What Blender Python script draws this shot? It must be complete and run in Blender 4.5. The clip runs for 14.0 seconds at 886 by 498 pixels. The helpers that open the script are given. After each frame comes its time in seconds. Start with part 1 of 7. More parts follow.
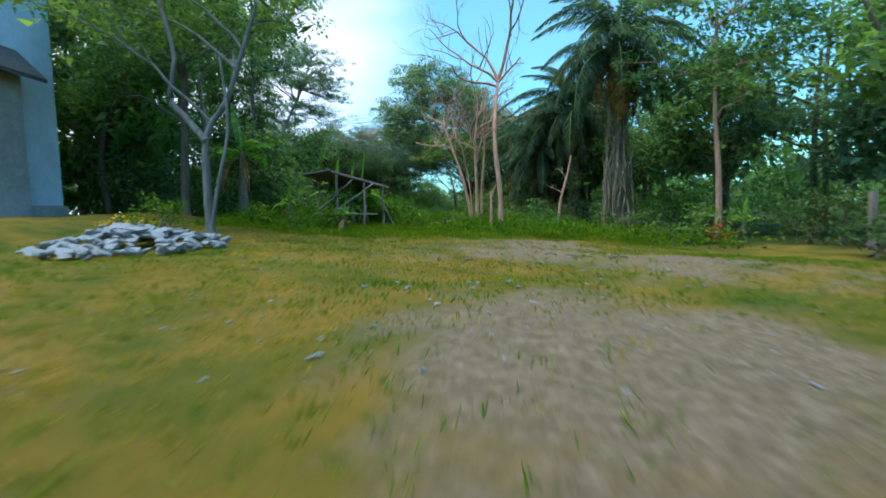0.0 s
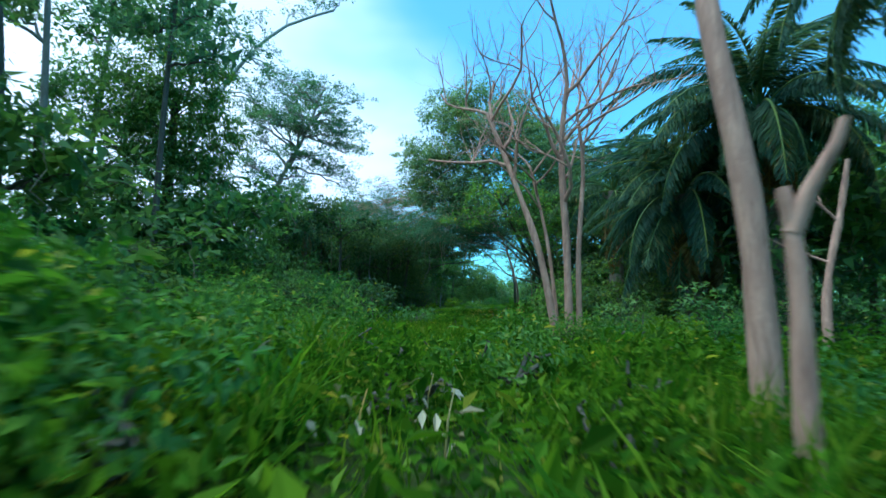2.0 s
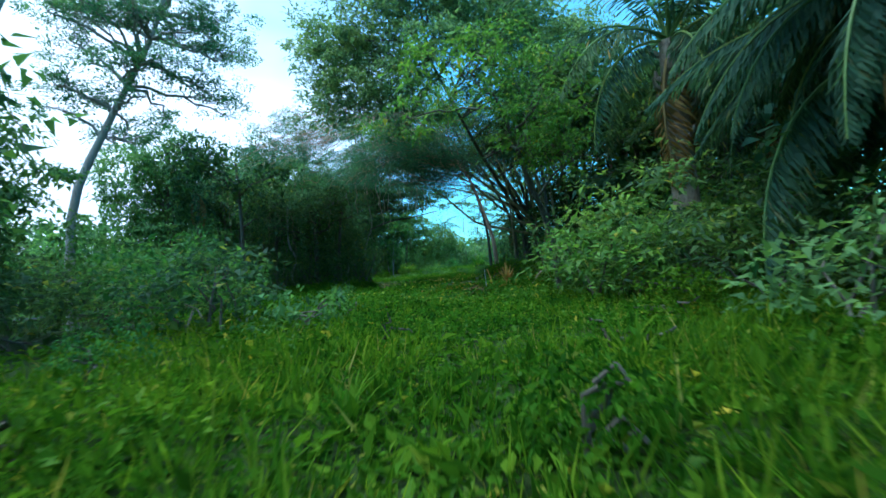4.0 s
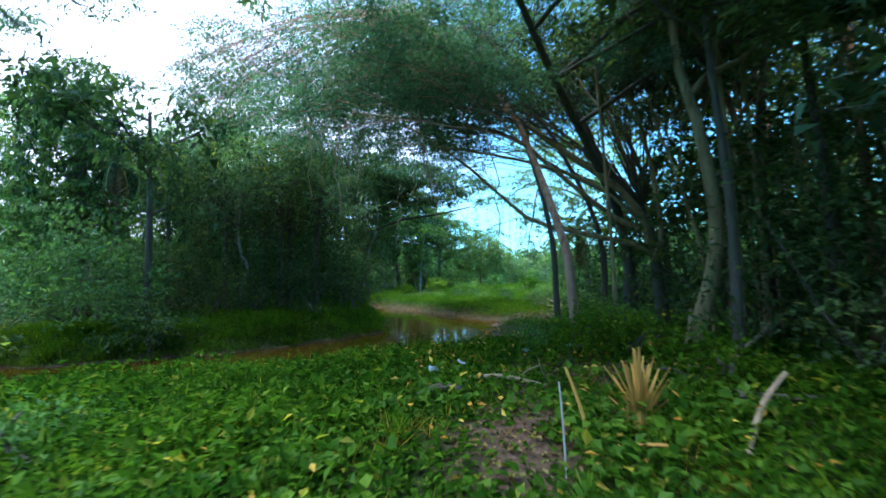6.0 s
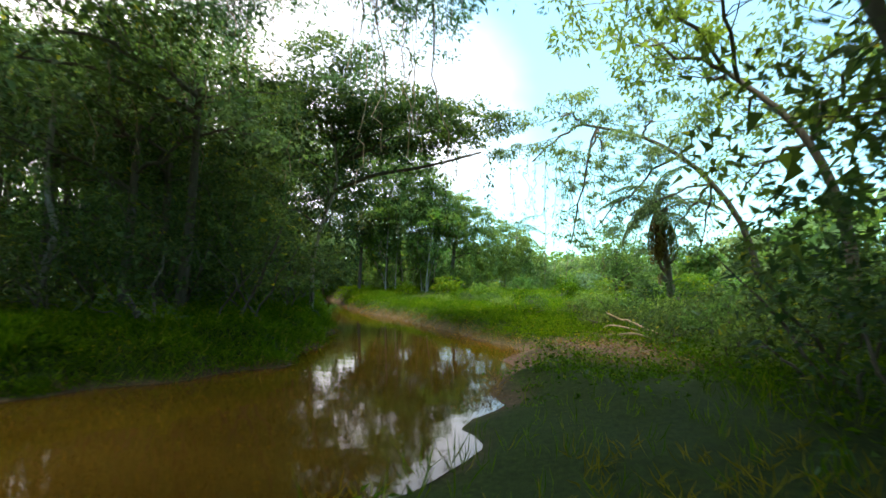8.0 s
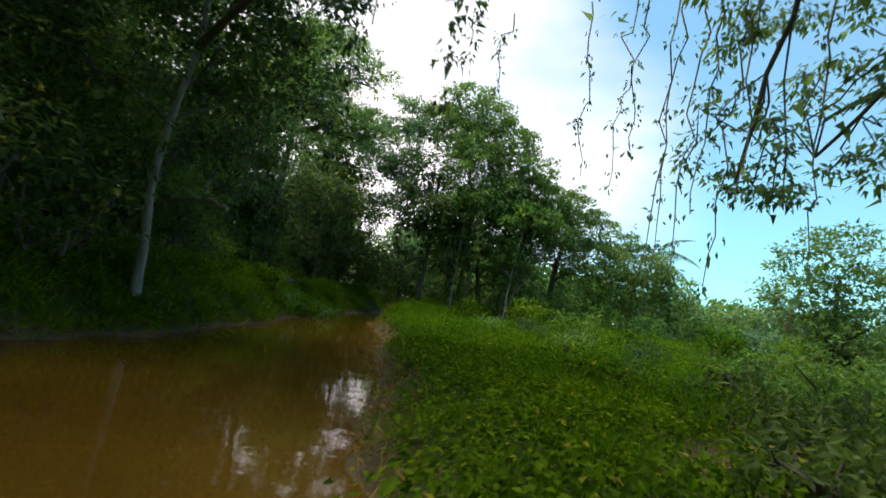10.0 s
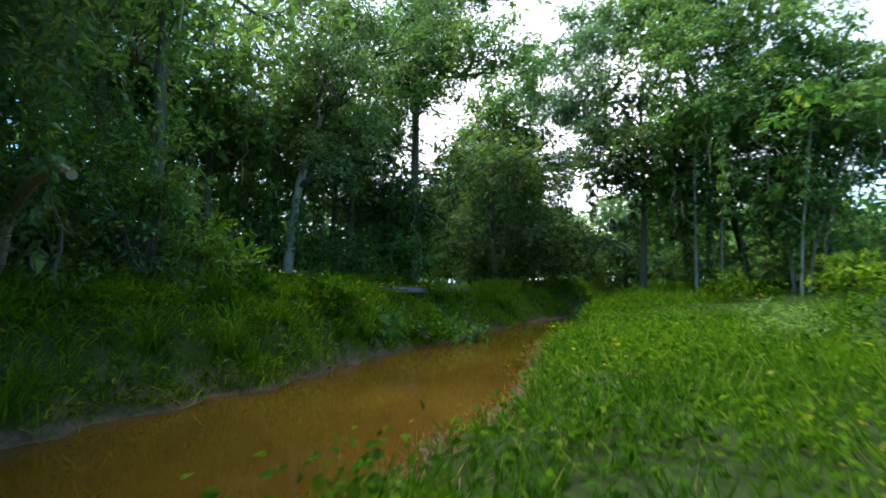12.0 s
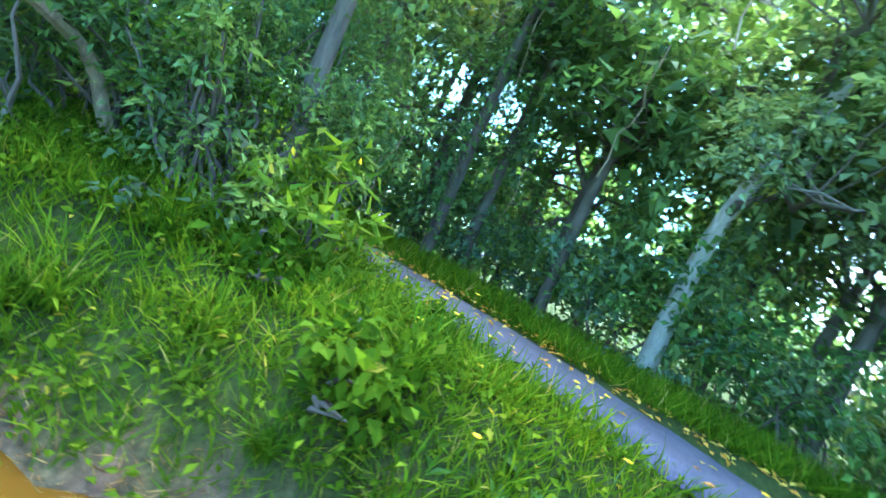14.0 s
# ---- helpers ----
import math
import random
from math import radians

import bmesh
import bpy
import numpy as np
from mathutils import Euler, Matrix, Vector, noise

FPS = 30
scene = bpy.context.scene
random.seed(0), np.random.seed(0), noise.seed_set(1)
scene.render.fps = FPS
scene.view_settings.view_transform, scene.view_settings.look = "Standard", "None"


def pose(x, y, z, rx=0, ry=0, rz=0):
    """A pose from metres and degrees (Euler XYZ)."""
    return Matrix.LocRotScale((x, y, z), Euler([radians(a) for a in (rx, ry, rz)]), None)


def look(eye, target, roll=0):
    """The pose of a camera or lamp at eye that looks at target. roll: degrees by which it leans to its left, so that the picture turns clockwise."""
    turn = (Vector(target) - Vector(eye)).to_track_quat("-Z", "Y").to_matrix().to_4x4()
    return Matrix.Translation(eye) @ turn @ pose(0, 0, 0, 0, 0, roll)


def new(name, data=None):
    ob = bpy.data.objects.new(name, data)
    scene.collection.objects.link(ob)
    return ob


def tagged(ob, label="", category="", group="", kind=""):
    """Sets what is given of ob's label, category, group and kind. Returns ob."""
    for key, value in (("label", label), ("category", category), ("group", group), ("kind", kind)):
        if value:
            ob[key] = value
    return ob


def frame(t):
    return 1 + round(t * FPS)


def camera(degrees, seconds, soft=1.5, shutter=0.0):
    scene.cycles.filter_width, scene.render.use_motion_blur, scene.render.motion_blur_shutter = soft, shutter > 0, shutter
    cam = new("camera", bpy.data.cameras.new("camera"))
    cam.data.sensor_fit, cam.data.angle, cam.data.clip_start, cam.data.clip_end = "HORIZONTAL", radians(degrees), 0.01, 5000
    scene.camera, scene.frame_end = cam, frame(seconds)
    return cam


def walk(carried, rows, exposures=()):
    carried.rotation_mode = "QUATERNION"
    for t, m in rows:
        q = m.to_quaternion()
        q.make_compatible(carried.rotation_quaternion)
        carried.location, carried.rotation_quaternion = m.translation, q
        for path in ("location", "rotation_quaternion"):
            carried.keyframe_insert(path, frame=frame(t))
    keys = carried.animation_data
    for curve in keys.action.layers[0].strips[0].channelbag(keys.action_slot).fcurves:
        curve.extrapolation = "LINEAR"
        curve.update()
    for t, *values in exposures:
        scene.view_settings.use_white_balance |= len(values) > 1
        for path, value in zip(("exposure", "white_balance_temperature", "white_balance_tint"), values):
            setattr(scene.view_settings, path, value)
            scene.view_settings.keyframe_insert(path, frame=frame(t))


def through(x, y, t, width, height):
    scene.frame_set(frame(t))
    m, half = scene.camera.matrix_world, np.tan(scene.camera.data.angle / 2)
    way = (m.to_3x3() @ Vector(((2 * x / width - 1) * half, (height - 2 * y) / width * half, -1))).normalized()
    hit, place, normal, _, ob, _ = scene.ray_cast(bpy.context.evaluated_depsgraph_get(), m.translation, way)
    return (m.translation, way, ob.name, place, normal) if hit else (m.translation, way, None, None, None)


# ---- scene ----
cam = camera(83.5, 14.0, soft=1.6, shutter=0.25)
PATH = [
    (0.0, look((-0.056, -0.54, 0.993), (-0.123, 1.452, 0.835), -1.3)),
    (0.5, look((0.17, 4.296, 0.983), (0.036, 6.292, 0.965), -0.5)),
    (1.0, look((0.233, 8.863, 1.049), (0.045, 10.852, 1.141), -1.0)),
    (1.5, look((0.177, 12.949, 1.09), (-0.105, 14.919, 1.289), 1.4)),
    (2.0, look((-0.171, 16.234, 1.082), (-0.469, 18.201, 1.293), -0.2)),
    (2.5, look((-0.504, 19.455, 1.14), (-0.822, 21.415, 1.385), -0.3)),
    (3.0, look((-0.912, 22.191, 1.17), (-1.189, 24.158, 1.396), -3.0)),
    (3.5, look((-1.24, 24.83, 1.11), (-1.409, 26.818, 1.256), -6.6)),
    (3.7, look((-1.129, 25.77, 1.067), (-1.259, 27.765, 1.124), -5.6)),
    (5.8, look((-1.119, 38.87, 1.73), (-1.362, 40.852, 1.839), -3.7)),
    (6.0, look((-1.129, 39.98, 1.687), (-1.452, 41.951, 1.795), -2.3)),
    (6.5, look((-1.036, 42.401, 1.524), (-1.509, 44.34, 1.649), 2.1)),
    (7.0, look((-1.409, 45.02, 1.613), (-1.883, 46.96, 1.724), 1.3)),
    (7.2, look((-1.559, 46.119, 1.601), (-2.007, 48.065, 1.698), -0.3)),
    (9.3, look((-1.119, 59.073, 0.522), (-1.678, 60.977, 0.769), 4.9)),
    (9.5, look((-0.998, 60.328, 0.522), (-1.762, 62.161, 0.754), 7.1)),
    (10.0, look((-1.018, 62.55, 0.693), (-2.007, 64.275, 0.904), 8.9)),
    (10.5, look((-1.697, 64.631, 0.517), (-2.748, 66.32, 0.726), 6.7)),
    (11.0, look((-2.299, 66.626, 0.488), (-3.44, 68.261, 0.641), 0.1)),
    (11.5, look((-3.31, 68.605, 0.479), (-4.721, 70.012, 0.637), -1.9)),
    (12.0, look((-4.51, 70.456, 0.829), (-6.18, 71.548, 0.966), -0.6)),
    (12.5, look((-5.456, 72.078, 1.129), (-7.269, 72.916, 1.227), 2.1)),
    (13.0, look((-7.135, 73.786, 1.266), (-9.12, 74.02, 1.344), 5.2)),
    (13.5, pose(-9.243, 75.160, 1.483, 91.04, -14.59, 105.89)),
    (14.0, pose(-10.975, 76.226, 1.868, 86.38, -25.69, 125.07)),
]
walk(cam, PATH, [(0.0, 0.92, 5450, 5), (0.5, 0.85, 5500, 12), (1.0, 0.72, 4800, -6), (2.0, 0.86, 4600, -8), (2.5, 0.92, 4650, -8), (3.5, 1.08, 4550, -8), (6.0, 1.75, 4900, 9), (7.0, 2.25, 7000, 10), (7.2, 2.25, 7100, 10), (9.5, 0.74, 6300, 5), (10.0, 0.85, 6600, 7), (10.5, 0.88, 5800, 6), (11.0, 0.95, 5700, 4), (11.5, 1.58, 5250, 2), (12.0, 1.75, 5900, 7), (12.5, 2.45, 5600, 7), (13.0, 2.8, 5800, 9), (13.5, 3.4, 5700, 14), (14.0, 4.15, 5250, 18)])
# ---------------------------------------------------------------- light and sky
SUN_AZ, SUN_EL = 120.0, 72.0          # degrees to the left of +y, and above the horizon
sun_way = Vector((-math.sin(radians(SUN_AZ)) * math.cos(radians(SUN_EL)), math.cos(radians(SUN_AZ)) * math.cos(radians(SUN_EL)), math.sin(radians(SUN_EL))))
sun = new("sun", bpy.data.lights.new("sun", "SUN"))
sun.data.energy, sun.data.angle, sun.data.color = 2.5, radians(50), (1.0, 0.92, 0.8)
sun.matrix_world = look((0, 0, 40), Vector((0, 0, 40)) - sun_way)

world = bpy.data.worlds.new("sky")
scene.world = world
world.use_nodes = True
wn, wl = world.node_tree.nodes, world.node_tree.links
wn.clear()
w_out = wn.new("ShaderNodeOutputWorld")
w_bg = wn.new("ShaderNodeBackground")
w_sky = wn.new("ShaderNodeTexSky")
w_sky.sky_type, w_sky.sun_disc = "NISHITA", False
w_sky.sun_elevation, w_sky.sun_rotation = radians(SUN_EL), radians(-SUN_AZ)
w_sky.dust_density, w_sky.ozone_density = 1.2, 2.0
w_co = wn.new("ShaderNodeTexCoord")
w_map = wn.new("ShaderNodeMapping")
w_map.inputs["Scale"].default_value = (1.6, 1.6, 3.2)
w_noise = wn.new("ShaderNodeTexNoise")
w_noise.inputs["Scale"].default_value, w_noise.inputs["Detail"].default_value, w_noise.inputs["Roughness"].default_value = 1.1, 4, 0.5
w_veil = wn.new("ShaderNodeMapRange")        # from clear sky to bright cloud
w_veil.interpolation_type = "SMOOTHSTEP"
for key, value in (("From Min", 0.69), ("From Max", 1.0), ("To Min", 0.1), ("To Max", 1.0)):
    w_veil.inputs[key].default_value = value
w_mix = wn.new("ShaderNodeMix")
w_mix.data_type = "RGBA"
w_mix.inputs["B"].default_value = (7.2, 6.7, 7.2, 1)
wl.new(w_co.outputs["Generated"], w_map.inputs["Vector"])
wl.new(w_map.outputs["Vector"], w_noise.inputs["Vector"])
w_dot = wn.new("ShaderNodeVectorMath")      # cloud thickens towards the sunken sun
w_dot.operation = "DOT_PRODUCT"
w_dot.inputs[1].default_value = (-0.78, 0.62, 0.1)
wl.new(w_co.outputs["Generated"], w_dot.inputs[0])
w_add = wn.new("ShaderNodeMath")
w_add.operation = "MULTIPLY_ADD"
w_add.inputs[1].default_value = 0.45
w_off = wn.new("ShaderNodeMath")
w_off.operation = "SUBTRACT"
w_off.inputs[1].default_value = 0.22
wl.new(w_noise.outputs["Fac"], w_add.inputs[0])
wl.new(w_dot.outputs["Value"], w_add.inputs[2])
wl.new(w_add.outputs["Value"], w_off.inputs[0])
wl.new(w_off.outputs["Value"], w_veil.inputs["Value"])
wl.new(w_veil.outputs["Result"], w_mix.inputs["Factor"])
w_tint = wn.new("ShaderNodeMix")
w_tint.data_type, w_tint.blend_type = "RGBA", "MULTIPLY"
w_tint.inputs["Factor"].default_value = 1.0
w_tint.inputs["B"].default_value = (0.62, 1.25, 1.25, 1)
wl.new(w_sky.outputs["Color"], w_tint.inputs["A"])
wl.new(w_tint.outputs["Result"], w_mix.inputs["A"])
wl.new(w_mix.outputs["Result"], w_bg.inputs["Color"])
w_bg.inputs["Strength"].default_value = 0.12
wl.new(w_bg.outputs["Background"], w_out.inputs["Surface"])


# ---------------------------------------------------------------- materials
def node_mat(name):
    m = bpy.data.materials.new(name)
    m.use_nodes = True
    return m, m.node_tree.nodes, m.node_tree.links, m.node_tree.nodes["Principled BSDF"]


def noise_node(ns, ls, scale, detail=5, rough=0.6, space="Object"):
    co = ns.new("ShaderNodeTexCoord")
    n = ns.new("ShaderNodeTexNoise")
    n.inputs["Scale"].default_value, n.inputs["Detail"].default_value, n.inputs["Roughness"].default_value = scale, detail, rough
    ls.new(co.outputs[space], n.inputs["Vector"])
    return n


def ramp_node(ns, ls, fac, stops):
    r = ns.new("ShaderNodeValToRGB")
    e = r.color_ramp.elements
    while len(e) < len(stops):
        e.new(0.5)
    for el, (p, c) in zip(e, stops):
        el.position, el.color = p, (*c, 1)
    ls.new(fac, r.inputs["Fac"])
    return r


def mix_node(ns, ls, fac, a, b, mode="MIX"):
    m = ns.new("ShaderNodeMix")
    m.data_type, m.blend_type = "RGBA", mode
    for key, val in (("Factor", fac), ("A", a), ("B", b)):
        if isinstance(val, (int, float)):
            m.inputs[key].default_value = val
        elif isinstance(val, tuple):
            m.inputs[key].default_value = (*val, 1)
        else:
            ls.new(val, m.inputs[key])
    return m.outputs["Result"]


def bump(ns, ls, bsdf, height, strength, distance=0.02):
    b = ns.new("ShaderNodeBump")
    b.inputs["Strength"].default_value, b.inputs["Distance"].default_value = strength, distance
    ls.new(height, b.inputs["Height"])
    ls.new(b.outputs["Normal"], bsdf.inputs["Normal"])


def leaf_mat(name, dark, mid, light, rough=0.5, through=0.5, odd=None, gloss=0.12):
    """Foliage: each leaf its own shade, slow drift of hue over the crown, light through the blade."""
    m, ns, ls, bsdf = node_mat(name)
    geo = ns.new("ShaderNodeNewGeometry")
    stops = [(0.0, dark), (0.5, mid), (0.95, light)] + ([(0.99, odd)] if odd else [])
    r = ramp_node(ns, ls, geo.outputs["Random Per Island"], stops)
    n = noise_node(ns, ls, 0.55, 3)
    tint = ramp_node(ns, ls, n.outputs["Fac"], [(0.3, (0.62, 0.72, 0.62)), (0.5, (1, 1, 1)), (0.72, (1.35, 1.22, 0.75))])
    col = mix_node(ns, ls, 1.0, r.outputs["Color"], tint.outputs["Color"], "MULTIPLY")
    info = ns.new("ShaderNodeObjectInfo")
    own = ramp_node(ns, ls, info.outputs["Random"], [(0.0, (0.78, 0.86, 0.95)), (0.5, (1.0, 1.0, 1.0)), (1.0, (1.3, 1.1, 0.85))])
    col = mix_node(ns, ls, 1.0, col, own.outputs["Color"], "MULTIPLY")
    ls.new(mix_node(ns, ls, 1.0, col, (1.55, 1.6, 1.5), "MULTIPLY"), bsdf.inputs["Base Color"])
    bsdf.inputs["Roughness"].default_value, bsdf.inputs["Specular IOR Level"].default_value = rough, gloss
    tr = ns.new("ShaderNodeBsdfTranslucent")
    ls.new(mix_node(ns, ls, 1.0, col, (2.0, 2.15, 1.0), "MULTIPLY"), tr.inputs["Color"])
    ms = ns.new("ShaderNodeMixShader")
    ms.inputs["Fac"].default_value = through
    ls.new(bsdf.outputs["BSDF"], ms.inputs[1])
    ls.new(tr.outputs["BSDF"], ms.inputs[2])
    ls.new(ms.outputs["Shader"], ns["Material Output"].inputs["Surface"])
    return m


def bark_mat(name, dark, light, patch, scale=9.0, stretch=0.18, rough=0.85):
    m, ns, ls, bsdf = node_mat(name)
    co = ns.new("ShaderNodeTexCoord")
    mp = ns.new("ShaderNodeMapping")
    mp.inputs["Scale"].default_value = (1, 1, stretch)
    ls.new(co.outputs["Object"], mp.inputs["Vector"])
    n = ns.new("ShaderNodeTexNoise")
    n.inputs["Scale"].default_value, n.inputs["Detail"].default_value, n.inputs["Roughness"].default_value = scale, 8, 0.7
    ls.new(mp.outputs["Vector"], n.inputs["Vector"])
    r = ramp_node(ns, ls, n.outputs["Fac"], [(0.3, dark), (0.62, light)])
    n2 = noise_node(ns, ls, 1.7, 5, 0.7)
    r2 = ramp_node(ns, ls, n2.outputs["Fac"], [(0.5, (0, 0, 0)), (0.62, (1, 1, 1))])
    ls.new(mix_node(ns, ls, r2.outputs["Color"], r.outputs["Color"], patch), bsdf.inputs["Base Color"])
    bsdf.inputs["Roughness"].default_value = rough
    bump(ns, ls, bsdf, n.outputs["Fac"], 0.7, 0.03)
    return m


M_leaf_dark = leaf_mat("foliage_dark", (0.048, 0.077, 0.03), (0.082, 0.128, 0.045), (0.135, 0.2, 0.065))
# darkened copy of the foliage, with shade put into its colour
M_leaf_shaded = leaf_mat("foliage_deep_shade", (0.027, 0.042, 0.02), (0.048, 0.072, 0.03), (0.085, 0.12, 0.045), odd=(0.2, 0.18, 0.03))
M_leaf_mid = leaf_mat("foliage_green", (0.04, 0.078, 0.022), (0.068, 0.125, 0.03), (0.11, 0.18, 0.042), odd=(0.2, 0.19, 0.03))
# the blue-grey of hazy air is mixed into this leaf colour
M_leaf_hazy = leaf_mat("foliage_haze_tinted", (0.05, 0.082, 0.062), (0.082, 0.13, 0.09), (0.13, 0.19, 0.125))
M_leaf_bright = leaf_mat("foliage_bright", (0.034, 0.07, 0.006), (0.064, 0.115, 0.008), (0.105, 0.16, 0.014), odd=(0.32, 0.26, 0.02))
M_weed = leaf_mat("weeds", (0.017, 0.037, 0.0028), (0.038, 0.075, 0.004), (0.076, 0.128, 0.0075), odd=(0.168, 0.154, 0.021), rough=0.65, gloss=0.03)
M_grass = leaf_mat("grass", (0.02717, 0.06122, 0.00294), (0.04979, 0.09466, 0.00433), (0.1025, 0.1448, 0.007128), odd=(0.208, 0.176, 0.048), rough=0.65, gloss=0.03)
M_dry = leaf_mat("dry_grass", (0.115, 0.083, 0.008), (0.195, 0.128, 0.012), (0.27, 0.178, 0.026), rough=0.75, gloss=0.05)
M_palm = leaf_mat("palm_leaflets", (0.028, 0.045, 0.034), (0.045, 0.072, 0.05), (0.075, 0.11, 0.075), rough=0.6, odd=(0.2, 0.14, 0.06), gloss=0.08)
M_deadleaf = leaf_mat("dead_leaves", (0.07, 0.04, 0.018), (0.12, 0.075, 0.03), (0.2, 0.14, 0.06), rough=0.8, through=0.15)
M_banana = leaf_mat("banana_blade", (0.055, 0.12, 0.012), (0.1, 0.19, 0.02), (0.15, 0.26, 0.03), rough=0.4, through=0.4)
M_straw = leaf_mat("straw", (0.26, 0.16, 0.06), (0.38, 0.25, 0.09), (0.48, 0.34, 0.14), rough=0.8, through=0.15)
M_withered = leaf_mat("withered_leaves", (0.1, 0.075, 0.045), (0.19, 0.145, 0.09), (0.33, 0.26, 0.18), rough=0.8, through=0.2)
M_palm_straw = leaf_mat("palm_straw", (0.17, 0.085, 0.02), (0.32, 0.17, 0.04), (0.44, 0.26, 0.08), rough=0.8, through=0.1)
M_yellow = leaf_mat("yellow_petals", (0.5, 0.34, 0.02), (0.6, 0.42, 0.02), (0.7, 0.5, 0.04), rough=0.6)
M_litter = leaf_mat("leaf_litter", (0.3, 0.12, 0.02), (0.4, 0.2, 0.03), (0.45, 0.3, 0.05), rough=0.7, through=0.2)
M_red = leaf_mat("red_leaves", (0.25, 0.02, 0.02), (0.4, 0.03, 0.03), (0.5, 0.06, 0.05), rough=0.6)
M_bark_pale = bark_mat("bark_pale", (0.15, 0.12, 0.09), (0.36, 0.31, 0.26), (0.27, 0.25, 0.2))
M_bark_white = bark_mat("bark_whitish", (0.24, 0.215, 0.18), (0.52, 0.475, 0.41), (0.39, 0.36, 0.3))
M_bark_bare = bark_mat("bark_weathered", (0.2, 0.095, 0.062), (0.58, 0.315, 0.205), (0.4, 0.205, 0.135))
M_bark = bark_mat("bark_brown", (0.045, 0.034, 0.024), (0.13, 0.1, 0.07), (0.09, 0.085, 0.055))
M_bark_grey = bark_mat("bark_grey", (0.055, 0.052, 0.05), (0.17, 0.16, 0.15), (0.12, 0.115, 0.1))
M_bark_palm = bark_mat("palm_stem", (0.08, 0.06, 0.045), (0.27, 0.2, 0.14), (0.15, 0.14, 0.065), 14, 0.5)
M_bark_olive = bark_mat("bark_olive", (0.1, 0.07, 0.03), (0.38, 0.26, 0.12), (0.23, 0.19, 0.08))
M_root = bark_mat("aerial_root", (0.14, 0.095, 0.052), (0.4, 0.28, 0.17), (0.24, 0.19, 0.09), 12)
M_wood = bark_mat("grey_timber", (0.09, 0.068, 0.05), (0.27, 0.21, 0.16), (0.17, 0.13, 0.1), 7)
M_stem = leaf_mat("green_stem", (0.06, 0.09, 0.03), (0.09, 0.12, 0.04), (0.12, 0.15, 0.05), through=0.05)


def ground_mat():
    m, ns, ls, bsdf = node_mat("soil")
    a_sand = ns.new("ShaderNodeAttribute")
    a_sand.attribute_name = "sand"
    a_mud = ns.new("ShaderNodeAttribute")
    a_mud.attribute_name = "mud"
    big = noise_node(ns, ls, 0.9, 6, 0.65)
    fine = noise_node(ns, ls, 14.0, 8, 0.75)
    turf = ramp_node(ns, ls, big.outputs["Fac"], [(0.32, (0.04, 0.064, 0.003)), (0.46, (0.1, 0.084, 0.006)), (0.6, (0.17, 0.105, 0.012)), (0.75, (0.22, 0.125, 0.032))])
    sand = ramp_node(ns, ls, fine.outputs["Fac"], [(0.28, (0.068, 0.047, 0.025)), (0.45, (0.142, 0.097, 0.058)), (0.6, (0.215, 0.152, 0.1)), (0.75, (0.36, 0.28, 0.21))])
    mud = ramp_node(ns, ls, fine.outputs["Fac"], [(0.3, (0.05, 0.03, 0.019)), (0.5, (0.13, 0.073, 0.05)), (0.7, (0.25, 0.15, 0.11))])
    add = ns.new("ShaderNodeMath")
    add.operation = "MULTIPLY_ADD"
    patchy = noise_node(ns, ls, 2.6, 7, 0.72)
    ls.new(patchy.outputs["Fac"], add.inputs[0])
    add.inputs[1].default_value = 1.5
    ls.new(a_sand.outputs["Fac"], add.inputs[2])
    half = ns.new("ShaderNodeMath")
    half.operation = "MULTIPLY"
    ls.new(add.outputs["Value"], half.inputs[0])
    half.inputs[1].default_value = 0.5
    edge = ramp_node(ns, ls, half.outputs["Value"], [(0.42, (0, 0, 0)), (0.74, (0.92, 0.92, 0.92))])
    c = mix_node(ns, ls, edge.outputs["Color"], turf.outputs["Color"], sand.outputs["Color"])
    a_bank = ns.new("ShaderNodeAttribute")
    a_bank.attribute_name = "lush"
    lush = ramp_node(ns, ls, fine.outputs["Fac"], [(0.34, (0.016, 0.026, 0.005)), (0.5, (0.035, 0.05, 0.009)), (0.68, (0.065, 0.085, 0.014))])
    c = mix_node(ns, ls, a_bank.outputs["Fac"], c, lush.outputs["Color"])
    c = mix_node(ns, ls, a_mud.outputs["Fac"], c, mud.outputs["Color"])
    ls.new(c, bsdf.inputs["Base Color"])
    bsdf.inputs["Roughness"].default_value, bsdf.inputs["Specular IOR Level"].default_value = 0.95, 0.15
    bump(ns, ls, bsdf, fine.outputs["Fac"], 0.8, 0.04)
    return m


def water_mat():
    m, ns, ls, bsdf = node_mat("muddy_water")
    n = noise_node(ns, ls, 0.5, 3)
    r = ramp_node(ns, ls, n.outputs["Fac"], [(0.3, (0.062, 0.03, 0.0035)), (0.7, (0.095, 0.047, 0.006))])
    ls.new(r.outputs["Color"], bsdf.inputs["Base Color"])
    bsdf.inputs["Roughness"].default_value, bsdf.inputs["IOR"].default_value = 0.015, 1.36
    w = noise_node(ns, ls, 2.6, 4, 0.5)
    bump(ns, ls, bsdf, w.outputs["Fac"], 0.12, 0.03)
    return m


